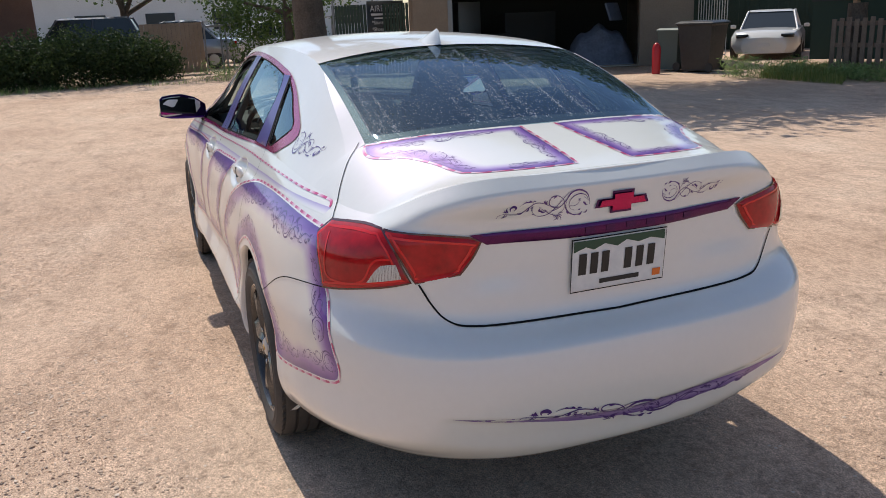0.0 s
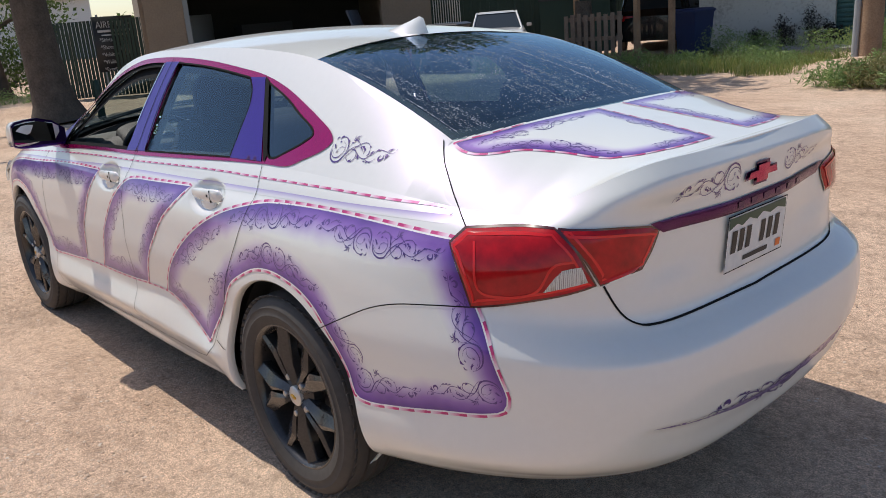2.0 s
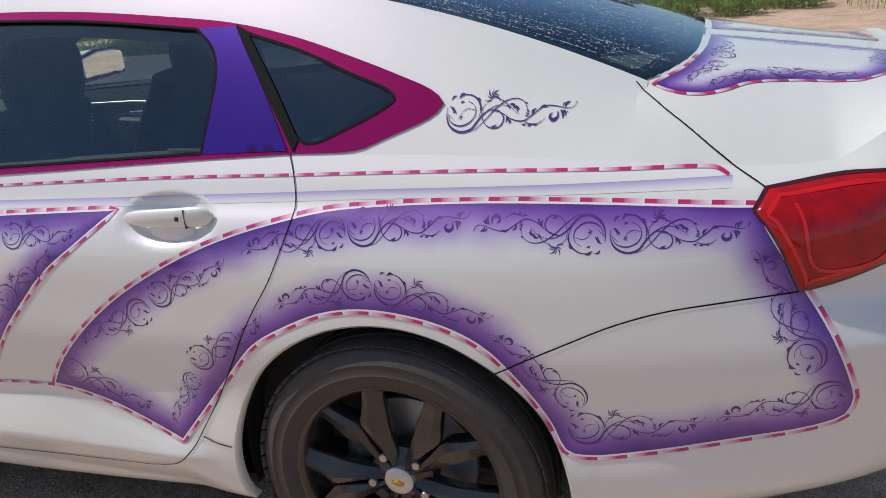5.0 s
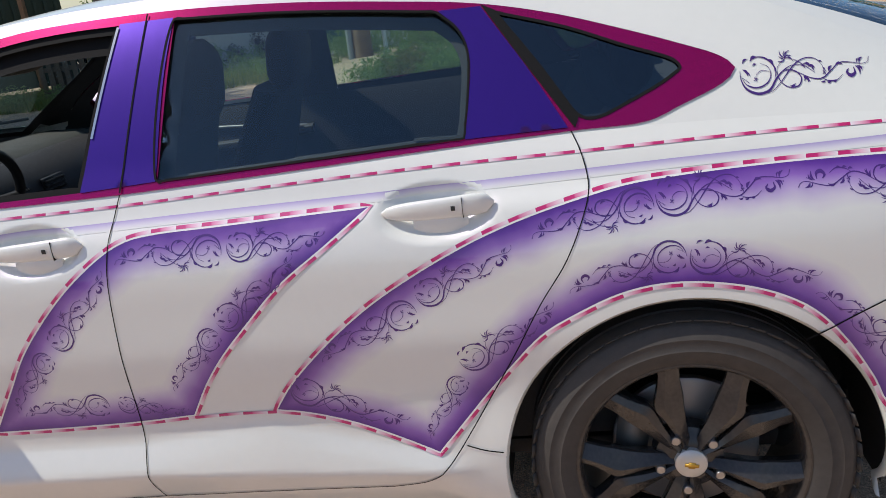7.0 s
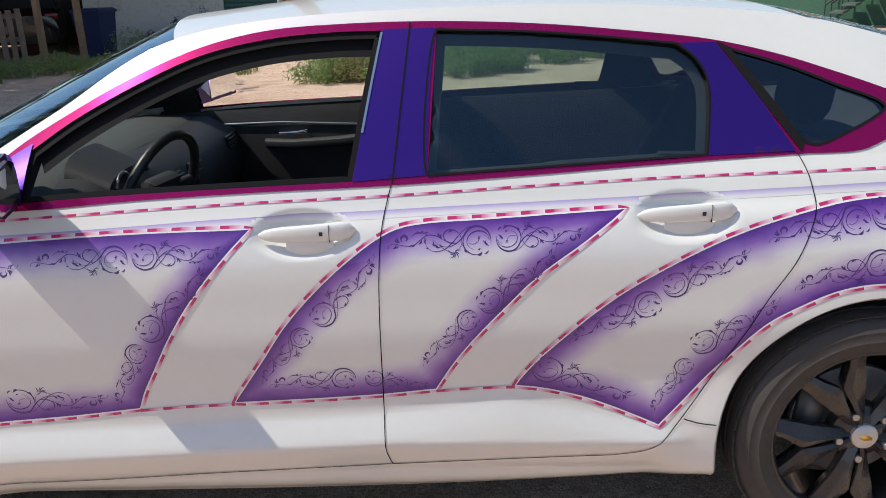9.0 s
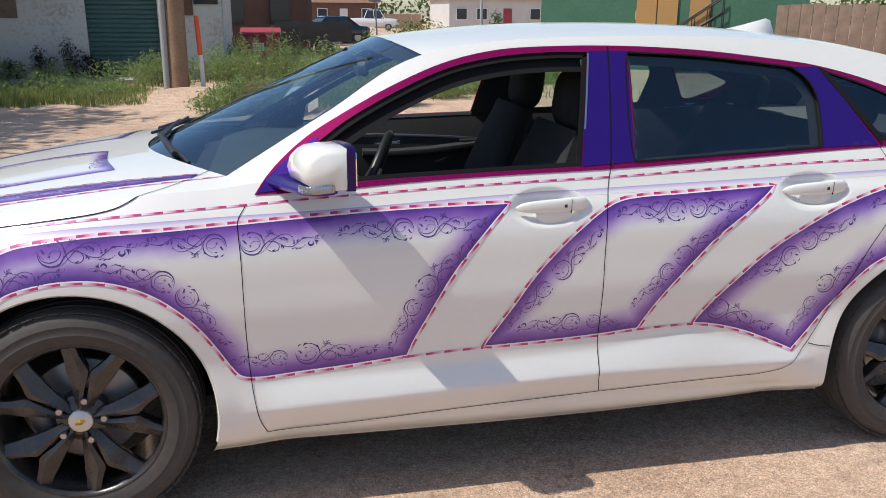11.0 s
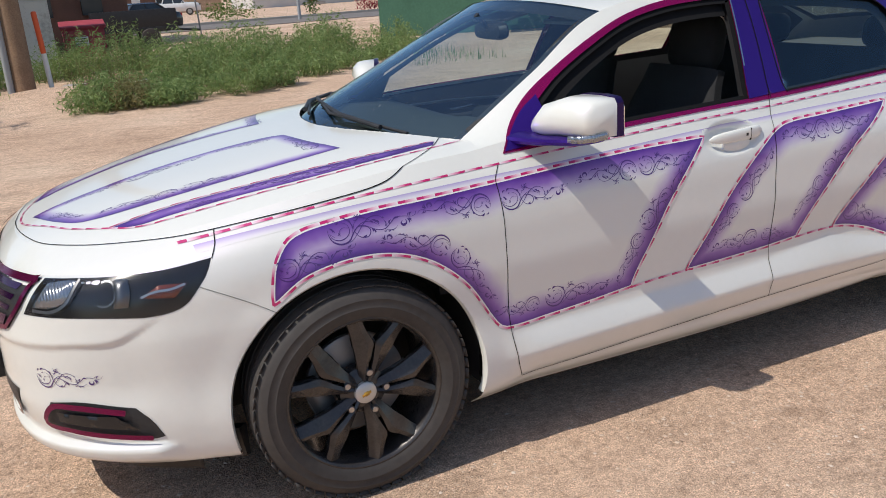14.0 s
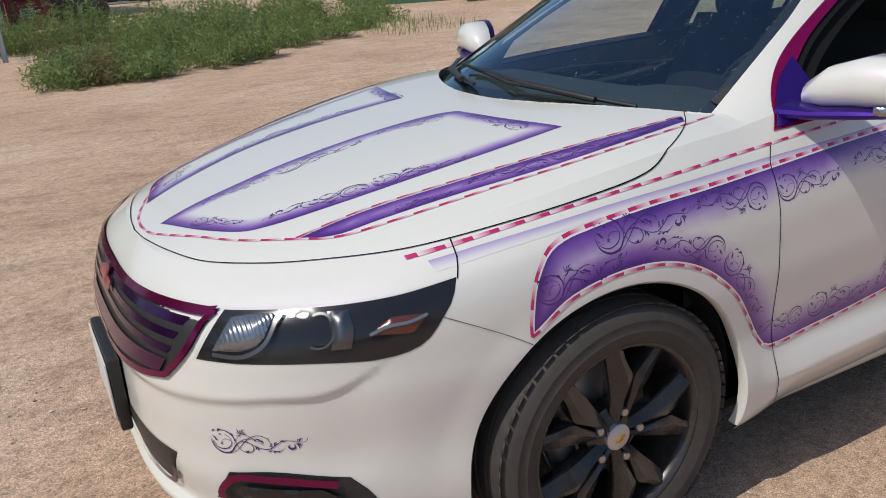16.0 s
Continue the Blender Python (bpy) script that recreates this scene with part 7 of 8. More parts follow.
# ---- the big tree, its crown shading the yard ----
def limb(p0, p1, r0, r1, n=7):
    p0, p1 = np.array(p0, float), np.array(p1, float)
    t = np.linspace(0, 1, n)[:, None]
    mid_ = (p0 + p1) / 2 + rng.normal(0, 0.06 * np.linalg.norm(p1 - p0), 3)
    return p0 * (1 - t) ** 2 + 2 * mid_ * t * (1 - t) + p1 * t ** 2, np.linspace(r0, r1, n)


def tree(name, x, y, trunk_r, trunk_h, blobs, leaves, size, mat, label):
    base = tagged(new(name), label, "tree")
    base.location = (x, y, 0)
    bpy.context.view_layer.update()
    inv = base.matrix_world.inverted()
    zs = np.linspace(0, trunk_h, 12)
    rad = trunk_r * (1 + 0.55 * np.exp(-zs / 0.25)) * (1 - 0.30 * zs / trunk_h)
    pts = np.c_[x + 0.10 * np.sin(zs * 0.9), y + 0.12 * np.sin(zs * 0.6), zs]
    tr = rod("trunk", pts, rad, bark, base, n=18)
    tr.matrix_parent_inverse = inv
    for b in blobs:
        pp, rr_ = limb(pts[-2], b[:3], trunk_r * 0.45, 0.04)
        o = rod("limb", pp, rr_, bark, base)
        o.matrix_parent_inverse = inv
    p = blob_points(blobs, leaves)
    o = mesh_part("crown", leaf_mesh("crown", p, size * rng.uniform(0.6, 1.4, len(p)), 0.0, 0.6), mat, base, smooth=False)
    o.matrix_parent_inverse = inv
    return base


tree("shade_tree", 13.1, -2.8, 0.37, 4.2, [(12.5, -3.5, 7.2, 3.0, 3.0, 1.6), (14.5, -6.0, 7.8, 2.8, 3.0, 1.7), (10.5, -6.5, 6.6, 2.6, 2.6, 1.3), (16.0, -3.5, 7.6, 2.6, 2.4, 1.6), (12.0, -9.5, 7.0, 2.6, 2.8, 1.4), (9.6, -9.2, 6.6, 2.2, 2.2, 1.1), (12.6, -12.6, 7.0, 2.4, 2.6, 1.3)],
     42000, 0.19, leaf_tree, "large tree with a thick dark trunk")
tree("street_tree", 22.5, -4.2, 0.16, 2.0, [(22.5, -4.2, 3.0, 1.6, 1.6, 1.5), (23.0, -2.8, 2.2, 1.3, 1.2, 1.4), (22.3, -5.6, 2.6, 1.1, 1.0, 1.2)], 2600, 0.13, leaf_tree, "leafy young tree behind the fence")
tree("street_tree", 29.0, 0.5, 0.2, 2.2, [(29.0, 0.5, 4.2, 2.4, 2.6, 1.9), (29.5, -2.5, 4.0, 2.2, 2.0, 1.7), (24.8, 2.2, 6.4, 2.8, 3.4, 1.4), (25.0, -2.0, 6.4, 2.4, 2.2, 1.3)], 9000, 0.16, leaf_tree, "leafy tree beside the parking lot")

# hedge and undergrowth in front
for k, (x, y, h) in enumerate(((21.4, 5.6, 1.65), (21.3, 4.4, 1.60), (21.2, 3.2, 1.55), (21.5, 2.1, 1.70), (21.9, 1.0, 1.55), (22.3, 0.2, 1.35))):
    tagged(bush("hedge_bush", [(x, y, h * 0.45, 1.0, 0.95, h * 0.55), (x + 0.6, y + 0.2, h * 0.5, 0.9, 0.8, h * 0.5), (x - 0.3, y - 0.4, h * 0.35, 0.6, 0.6, h * 0.45)], 8000, 0.085, leaf_hedge, "dense dark green hedge bush", "hedge"), group="hedge along the yard")
for x, y, h in ((20.0, -2.2, 0.5), (20.4, -3.4, 0.45), (19.5, -4.3, 0.4), (21.0, -1.5, 0.6)):
    bush("weed_bush", [(x, y, h * 0.4, 0.7, 0.7, h * 0.6)], 420, 0.09, leaf_weed, "low shaded weeds under the trees", "weed", 0.5, 0.25)
grass("yard_grass", 19.6, 23.5, -4.5, 5.5, 2600, 0.16, leaf_weed, "thin green grass along the hedge")

bush("tall_shrub", [(23.6, -3.1, 1.2, 1.0, 1.0, 1.2), (23.9, -2.5, 2.1, 0.9, 0.9, 0.9), (23.4, -4.2, 1.4, 0.9, 0.9, 1.3), (23.2, -4.9, 0.9, 0.8, 0.7, 0.9)], 5200, 0.11, leaf_tree, "tall leafy shrub behind the yard", "shrub")

# fences, parked cars and buildings behind the hedge
panel = tagged(new("wood_fence"), "tan wooden fence panel", "fence")
for k in range(14):
    box("board", (0.025, 0.135, 1.6), (24.55, 0.25 - 0.14 * k, 0.85), fence_wood, panel, 0.004)
chain = tagged(new("chain_fence"), "grey steel chain fence with posts", "fence")
for k in range(7):
    rod("post", [(25.6, -1.8 - 0.9 * k, 0), (25.6, -1.8 - 0.9 * k, 1.7)], 0.028, steel, chain)
rod("top_rail", [(25.6, -1.7, 1.66), (25.6, -7.3, 1.66)], 0.02, steel, chain)
frame_ = tagged(new("steel_trestle"), "dark steel trestle frame", "trestle")
rod("beam", [(23.5, -1.65, 1.5), (23.7, -2.7, 1.55)], 0.035, steel, frame_)
for y_ in (-2.1, -2.25):
    rod("leg", [(23.6, y_, 0), (23.6, y_, 1.5)], 0.03, steel, frame_)
shed_l = tagged(new("brown_shed"), "plain brown shed behind the hedge", "building")
slab("wall", [(24.5, 3.3), (28, 3.6), (28, 9), (24.3, 9)], 0, 3.4, brick_brown, shed_l)
slab("roof", [(23.2, 3.0), (28.3, 3.3), (28.3, 9.3), (23.0, 9.3)], 3.4, 3.6, roof_brown, shed_l)
hall_grey = varied(material("grey_sheet_wall", (0.58, 0.60, 0.60), 0.8), (0.52, 0.54, 0.54), (0.64, 0.66, 0.66), 0.5, 10)
hall = tagged(new("long_hall"), "long grey low building", "building")
slab("wall", [(66, 22), (72, 22), (72, -22), (66, -22)], 0, 4.5, hall_grey, hall)
slab("roof", [(65.4, 22.5), (72.6, 22.5), (72.6, -22.5), (65.4, -22.5)], 4.5, 5.0, concrete, hall)
for k in range(8):
    box("window", (0.1, 2.2, 1.4), (65.98, -18 + 5.1 * k, 1.9), window_dark, hall, 0)


def vehicle(at, heading, paint_, length, width, height, hood_z, cab, label, name="parked_car", lift=0.2, tray=False):
    """A plain parked vehicle: lofted body, glasshouse, roof, wheels and lamps. cab: x of screen foot, roof front, roof rear, rear foot (0..1 from the nose)."""
    root = tagged(new(name), label, "car" if not tray else "truck")
    root.matrix_world = pose(at[0], at[1], 0, 0, 0, heading)
    L, W = length, width / 2
    xs = np.array([0, 0.015, 0.06, 0.18, cab[0], (cab[0] + cab[3]) / 2, cab[3], 0.94, 0.985, 1.0])
    top_ = np.array([0.72, 0.86, 0.95, 0.99, 1.0, 1.0, 1.02, 1.0, 0.96, 0.85]) * hood_z
    wide = np.array([0.62, 0.80, 0.93, 1.0, 1.0, 1.0, 1.0, 0.96, 0.86, 0.78]) * W
    fine = np.linspace(0, 1, 30)
    tz, tw = np.interp(fine, xs, top_), np.interp(fine, xs, wide)
    rings = []
    for f_, z_, w_ in zip(fine, tz, tw):
        x_ = L / 2 - f_ * L
        rings.append([(x_, -w_ * 0.86, lift), (x_, -w_, lift + (z_ - lift) * 0.35), (x_, -w_ * 0.99, lift + (z_ - lift) * 0.72), (x_, -w_ * 0.90, z_ - 0.02), (x_, -w_ * 0.5, z_ + 0.015), (x_, 0, z_ + 0.025),
                      (x_, w_ * 0.5, z_ + 0.015), (x_, w_ * 0.90, z_ - 0.02), (x_, w_ * 0.99, lift + (z_ - lift) * 0.72), (x_, w_, lift + (z_ - lift) * 0.35), (x_, w_ * 0.86, lift)])
    loft("body", rings, paint_, root, "", 35)
    c = [L / 2 - k * L for k in cab]
    zb, zt = hood_z - 0.03, height
    loft("glasshouse", [[(c[0], -W * 0.82, zb), (c[0], W * 0.82, zb), (c[3], W * 0.82, zb), (c[3], -W * 0.82, zb)], [(c[1], -W * 0.66, zt - 0.05), (c[1], W * 0.66, zt - 0.05), (c[2], W * 0.66, zt - 0.05), (c[2], -W * 0.66, zt - 0.05)]], window_dark, root, "dark car windows", 20)
    loft("roof", [[(c[1] + 0.05, -W * 0.67, zt - 0.06), (c[1] + 0.05, W * 0.67, zt - 0.06), (c[2] - 0.05, W * 0.67, zt - 0.06), (c[2] - 0.05, -W * 0.67, zt - 0.06)], [(c[1] - 0.12, -W * 0.56, zt), (c[1] - 0.12, W * 0.56, zt), (c[2] + 0.12, W * 0.56, zt), (c[2] + 0.12, -W * 0.56, zt)]], paint_, root)
    for s_ in (1, -1):
        rod("screen_pillar", [(c[0], s_ * W * 0.82, zb), (c[1], s_ * W * 0.665, zt - 0.04)], 0.03, paint_, root)
        rod("rear_pillar", [(c[3], s_ * W * 0.82, zb), (c[2], s_ * W * 0.665, zt - 0.04)], 0.04, paint_, root)
        rod("door_pillar", [((c[0] + c[3]) / 2, s_ * W * 0.83, zb), ((c[1] + c[2]) / 2, s_ * W * 0.67, zt - 0.04)], 0.03, paint_, root)
        for fx in (0.19, 0.81):
            w_ = revolve([(0.0, 0.0), (0.20, 0.0), (0.21, -0.02), (0.22, 0.005), (0.30, 0.0), (0.325, -0.03), (0.325, -0.19), (0.20, -0.2), (0.0, -0.2)], rubber, root, "wheel", 28)
            w_.matrix_basis = pose(L / 2 - fx * L, s_ * (W * 0.99), 0.325, 0, 0, 0 if s_ > 0 else 180)
            rm = revolve([(0.0, 0.008), (0.05, 0.01), (0.19, 0.006), (0.20, -0.01)], chrome_dull, w_, "rim", 20)
        box("headlamp", (0.16, W * 0.34, 0.10), (L / 2 - 0.10, s_ * W * 0.62, hood_z * 0.80), lamp_black, root, 0.02, "", (0, 0, s_ * -14))
        box("tail_lamp", (0.08, W * 0.30, 0.14), (-L / 2 + 0.05, s_ * W * 0.66, hood_z * 0.84), tail_red, root, 0.02)
        box("door_mirror", (0.10, 0.16, 0.10), (c[0] - 0.25, s_ * (W + 0.06), hood_z + 0.06), paint_, root, 0.03)
    box("front_intake", (0.06, W * 1.1, 0.09), (L / 2 - 0.035, 0, lift + 0.20), black, root, 0.015)
    box("number_plate", (0.02, 0.30, 0.13), (L / 2 + 0.005, 0, lift + 0.20), plate_white, root, 0.003)
    return root


white_gloss = varied(material("white_car_paint", (0.7, 0.7, 0.7), 0.3, 0.0, 0.8), (0.66, 0.66, 0.66), (0.74, 0.74, 0.73), 3, 40)
black_gloss = material("black_car_paint", (0.012, 0.012, 0.014), 0.2, 0.0, 0.8)
silver_gloss = material("silver_car_paint", (0.35, 0.36, 0.38), 0.3, 0.6, 0.6)
navy_gloss = material("slate_car_paint", (0.06, 0.07, 0.10), 0.3, 0.2, 0.6)
vehicle((15.6, -17.2), 134, white_gloss, 4.7, 1.9, 1.32, 0.80, (0.36, 0.50, 0.66, 0.84), "white low sports coupe parked by the workshop", "sports_coupe", 0.17)
vehicle((10.9, -19.2), -60, black_gloss, 4.8, 1.95, 1.75, 1.05, (0.28, 0.38, 0.90, 0.97), "black sport utility car under the carport", "black_suv", 0.28)
vehicle((27.5, 2.2), 82, navy_gloss, 4.6, 1.85, 1.95, 1.15, (0.26, 0.38, 0.88, 0.96), "dark car parked behind the hedge", lift=0.3)
vehicle((28.3, -1.0), 80, silver_gloss, 4.5, 1.8, 1.75, 1.05, (0.30, 0.42, 0.70, 0.85), "silver car parked behind the fence", lift=0.3)
vehicle((31.5, -5.0), 85, white_gloss, 4.5, 1.8, 1.6, 0.95, (0.30, 0.42, 0.70, 0.85), "white car parked behind the fence")
vehicle((-8.3, -78.0), 172, white_gloss, 5.4, 1.95, 1.9, 1.1, (0.25, 0.34, 0.56, 0.62), "white pickup truck by the houses", "pickup_truck", 0.35, True)
vehicle((-1.9, -41.0), 20, black_gloss, 4.2, 1.75, 1.4, 0.9, (0.3, 0.42, 0.7, 0.85), "small black car at the street")


# ---- bins, pallet, carport, pole ----
def cart(x, y, w, h, m, label, heading=0, name="wheelie_bin"):
    root = tagged(new(name), label, "bin")
    root.matrix_world = pose(x, y, 0, 0, 0, heading)
    loft("tub", [[(a * w * k, b * w * k, z_) for a, b in ((-0.5, -0.5), (0.5, -0.5), (0.5, 0.5), (-0.5, 0.5))] for z_, k in ((0.04, 0.78), (h * 0.5, 0.9), (h * 0.90, 1.0), (h * 0.93, 1.06))], m, root, "", 30)
    loft("lid", [[(a * w * k, b * w * k, z_) for a, b in ((-0.5, -0.5), (0.5, -0.5), (0.5, 0.5), (-0.5, 0.5))] for z_, k in ((h * 0.93, 1.1), (h * 0.96, 1.1), (h, 0.9))], m, root, "", 30)
    for s_ in (1, -1):
        q_ = revolve([(0, 0), (0.10, 0), (0.11, -0.02), (0.10, -0.05), (0, -0.05)], rubber, root, "bin_wheel", 16)
        q_.matrix_basis = pose(-w * 0.42, s_ * w * 0.44, 0.11, 0, 0, 0 if s_ > 0 else 180)
    return root


cart(12.8, -11.65, 0.58, 1.02, grey_plastic, "grey-green wheelie bin by the bay", 20)
cart(12.05, -11.9, 0.85, 1.18, black, "large black wheelie bin by the bay", 25)
can = tagged(rod("gas_cylinder", [(12.24, -10.74, 0), (12.24, -10.74, 0.60), (12.24, -10.74, 0.68), (12.24, -10.74, 0.72)], [0.10, 0.10, 0.07, 0.03], bottle_red, None, n=16), "small red gas cylinder", "cylinder")
dump = tagged(new("green_dumpster"), "dark green steel dumpster", "dumpster")
slab("tub", [(9.9, -15.6), (11.4, -14.6), (12.2, -15.9), (10.7, -16.9)], 0.15, 1.5, green_dark, dump)
slab("lid", [(9.85, -15.6), (11.4, -14.55), (12.25, -15.9), (10.7, -16.95)], 1.5, 1.58, black, dump)
gate2 = tagged(new("bar_gate"), "white steel bar gate", "gate")
for k in range(12):
    c = np.array((15.4, -14.4)) + np.array((-0.63, -0.78)) * (k * 0.07)
    rod("bar", [(*c, 0.1), (*c, 2.0)], 0.011, marker_white, gate2, n=6)
for z_ in (0.15, 1.9):
    rod("rail", [(15.4, -14.4, z_), (14.91, -15.0, z_)], 0.018, marker_white, gate2, n=6)
store = tagged(new("storage_container"), "dark green steel container behind the parked coupe", "container")
slab("shell", [(20.4, -17.4), (22.0, -18.9), (16.2, -24.6), (14.6, -23.1)], 0, 2.7, green_dark, store)
for k in range(26):
    c = np.array((20.4, -17.4)) + np.array((-5.8, -5.7)) * (k + 0.5) / 26
    box("rib", (0.10, 0.05, 2.5), (c[0] - 0.02, c[1] + 0.02, 1.3), green_dark, store, 0.01, "", (0, 0, 44.5))
pallets = tagged(new("pallet_fence"), "weathered wooden pallet standing on edge", "pallet")
PA, PB = np.array((8.95, -12.75)), np.array((7.70, -13.05))
for k in range(9):
    c = PA + (PB - PA) * k / 8
    box("board", (0.10, 0.02, 1.12 + 0.04 * (k % 3)), (*c, 0.58), old_wood, pallets, 0.003, "", (0, 0, 13.5))
for z_ in (0.20, 0.62, 1.05):
    box("rail", (1.35, 0.05, 0.09), (*((PA + PB) / 2 + np.array((0.0, -0.05))), z_), old_wood, pallets, 0.004, "", (0, 0, 13.5))
log_ = tagged(rod("stump", [(8.9, -13.3, 0), (8.9, -13.3, 1.45)], [0.22, 0.19], bark, None, n=12), "tall cut stump beside the pallet", "stump")

port = tagged(new("carport"), "dark lean-to carport on wooden posts", "carport")
for x, y in ((7.5, -13.4), (6.95, -13.9), (10.5, -15.0)):
    box("post", (0.11, 0.11, 2.9), (x, y, 1.45), pole_wood, port, 0.006)
slab("roof", [(6.3, -13.2), (12.6, -15.2), (12.6, -22), (6.3, -20)], 2.9, 3.05, roof_brown, port)
# the gloom under the carport roof is painted on this wall
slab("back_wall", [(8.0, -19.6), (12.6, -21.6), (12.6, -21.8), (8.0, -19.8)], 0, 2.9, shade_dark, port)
cart(7.1, -15.0, 0.62, 1.1, blue_plastic, "navy blue wheelie bin under the carport", 80)

house = tagged(new("stucco_house"), "worn white stucco building with a teal roller door", "building")
wall("wall", (8.1, -16.9), (5.05, -17.6), 0, 3.6, white_wall, house, 0.25)
wall("wall", (2.0, -17.6), (3.45, -17.6), 0, 3.6, white_wall, house, 0.25)
wall("lintel", (5.05, -17.6), (3.45, -17.6), 2.5, 3.6, white_wall, house, 0.25)
slab("side_wall", [(8.1, -17.0), (8.1, -22), (7.9, -22), (7.9, -17.0)], 0, 3.6, white_wall, house)
slab("side_wall", [(2.0, -17.6), (2.2, -17.6), (2.2, -22), (2.0, -22)], 0, 3.6, white_wall, house)
slab("roof", [(8.4, -16.5), (1.7, -17.2), (1.7, -22.3), (8.4, -22.3)], 3.6, 3.8, roof_brown, house)
door_ = slab("roller_door", [(3.45, -17.62), (5.05, -17.62), (5.05, -17.68), (3.45, -17.68)], 0, 2.5, teal, house, "teal corrugated roller door")
for k in range(24):
    box("slat", (1.56, 0.03, 0.075), (4.25, -17.60, 0.06 + 0.104 * k), teal, door_, 0.01)
win = box("boarded_window", (0.62, 0.06, 0.75), (6.68, -17.09, 1.75), old_wood, house, 0.006, "brown boarded window", (0, 0, 13))
box("window", (0.5, 0.05, 0.9), (2.9, -17.46, 1.9), brick_brown, house, 0.006)
box("window", (0.55, 0.05, 0.6), (2.35, -17.46, 2.0), window_dark, house, 0.006)
step_ = tagged(slab("concrete_step", [(2.9, -16.3), (8.0, -15.4), (8.0, -16.6), (2.9, -17.3)], 0, 0.08, concrete), "pale concrete apron before the building", "paving", kind="structure")

pole = tagged(new("utility_pole"), "tall brown wooden utility pole with grey conduit", "pole")
rod("shaft", [(2.66, -13.6, 0), (2.62, -13.6, 4.5), (2.58, -13.6, 9.0)], [0.19, 0.17, 0.13], pole_wood, pole, n=20)
rod("conduit", [(2.88, -13.5, 0), (2.84, -13.5, 3.0), (2.80, -13.5, 6.0)], 0.06, conduit_grey, pole, n=12)
box("cross_arm", (2.4, 0.10, 0.12), (2.58, -13.6, 8.5), pole_wood, pole, 0.01)
mark = tagged(new("marker_post"), "orange and white plastic marker post", "post")
rod("white_base", [(2.22, -13.75, 0), (2.24, -13.75, 0.72)], 0.045, marker_white, mark, n=14)
rod("orange_top", [(2.24, -13.75, 0.72), (2.27, -13.75, 1.42), (2.27, -13.75, 1.45)], [0.047, 0.047, 0.035], bright_orange, mark, n=14)
tagged(slab("concrete_pad", [(2.2, -13.1), (0.7, -12.7), (0.5, -13.8), (2.0, -14.2)], 0.0, 0.10, concrete), "broken pale concrete pad", "slab")
debris = tagged(new("debris_pile"), "small pile of dry sticks and rubble", "debris")
for k in range(16):
    a = rng.uniform(0, 6.28)
    c = np.array((1.45 + rng.normal(0, 0.22), -13.2 + rng.normal(0, 0.15), 0.13))
    rod("stick", [c, c + np.array((math.cos(a) * 0.25, math.sin(a) * 0.2, rng.uniform(0, 0.12)))], 0.018, old_wood, debris, n=5)

red_d = tagged(new("red_dumpster"), "faded red steel dumpster with a white label", "dumpster")
loft("tub", [[(x, y, z_) for x, y in ((0.55, -22.3), (1.9, -22.3), (1.9, -23.4), (0.55, -23.4))] for z_ in (0.12, 1.05)] + [[(x, y, 1.12) for x, y in ((0.48, -22.22), (1.97, -22.22), (1.97, -23.48), (0.48, -23.48))]], red_paint, red_d, "", 30)
loft("lid", [[(x, y, z_ + (0.18 if y < -23 else 0)) for x, y in ((0.48, -22.2), (1.97, -22.2), (1.97, -23.5), (0.48, -23.5))] for z_ in (1.12, 1.18)], red_paint, red_d, "", 30)
box("label_plate", (0.42, 0.01, 0.30), (1.32, -22.28, 0.68), plate_white, red_d, 0)
for k in range(3):
    box("lettering_bar", (0.30, 0.008, 0.035), (1.32, -22.272, 0.76 - 0.08 * k), plate_ink, red_d, 0)
pivot = Matrix.Translation((1.2, -22.8, 0))
red_d.matrix_world = pivot @ Matrix.Scale(0.80, 4) @ pivot.inverted()
gb = cart(2.30, -21.9, 0.62, 0.85, green_plastic, "green bin heaped with white trash bags", 90)
bm = bmesh.new()
for k in range(5):
    bmesh.ops.create_icosphere(bm, subdivisions=2, radius=0.17 + 0.05 * rng.random(), matrix=pose(rng.normal(0, 0.15), rng.normal(0, 0.15), 0.92 + 0.1 * rng.random()))
for v_ in bm.verts:
    v_.co += Vector(rng.normal(0, 0.02, 3))
part("trash_heap", bm, trash_white, gb, "white trash bags")
trailer = tagged(new("utility_trailer"), "dark low utility trailer", "trailer")
box("bed", (2.6, 1.5, 0.12), (-0.5, -26.7, 0.62), black, trailer, 0.01)
for y_ in (-26.0, -27.4):
    box("side_board", (2.6, 0.05, 0.55), (-0.5, y_, 0.95), black, trailer, 0.006)
    tw_ = revolve([(0.0, 0), (0.18, 0), (0.19, 0.01), (0.30, 0), (0.32, -0.03), (0.32, -0.16), (0, -0.16)], rubber, trailer, "wheel", 24)
    tw_.matrix_basis = pose(-0.9, y_ + (0.1 if y_ > -26.5 else -0.1), 0.32, 0, 0, 0 if y_ > -26.5 else 180)
rod("drawbar", [(-1.7, -26.7, 0.55), (-2.6, -26.7, 0.45)], 0.04, black, trailer)
brick_b = tagged(new("brick_building"), "brown brick building at the street corner", "building")
slab("wall", [(-0.6, -29.0), (5.5, -27.0), (6.5, -33), (0.0, -35)], 0, 4.2, brick_brown, brick_b)
slab("roof", [(-0.9, -28.7), (5.7, -26.7), (6.8, -33.3), (-0.1, -35.3)], 4.2, 4.4, roof_brown, brick_b)
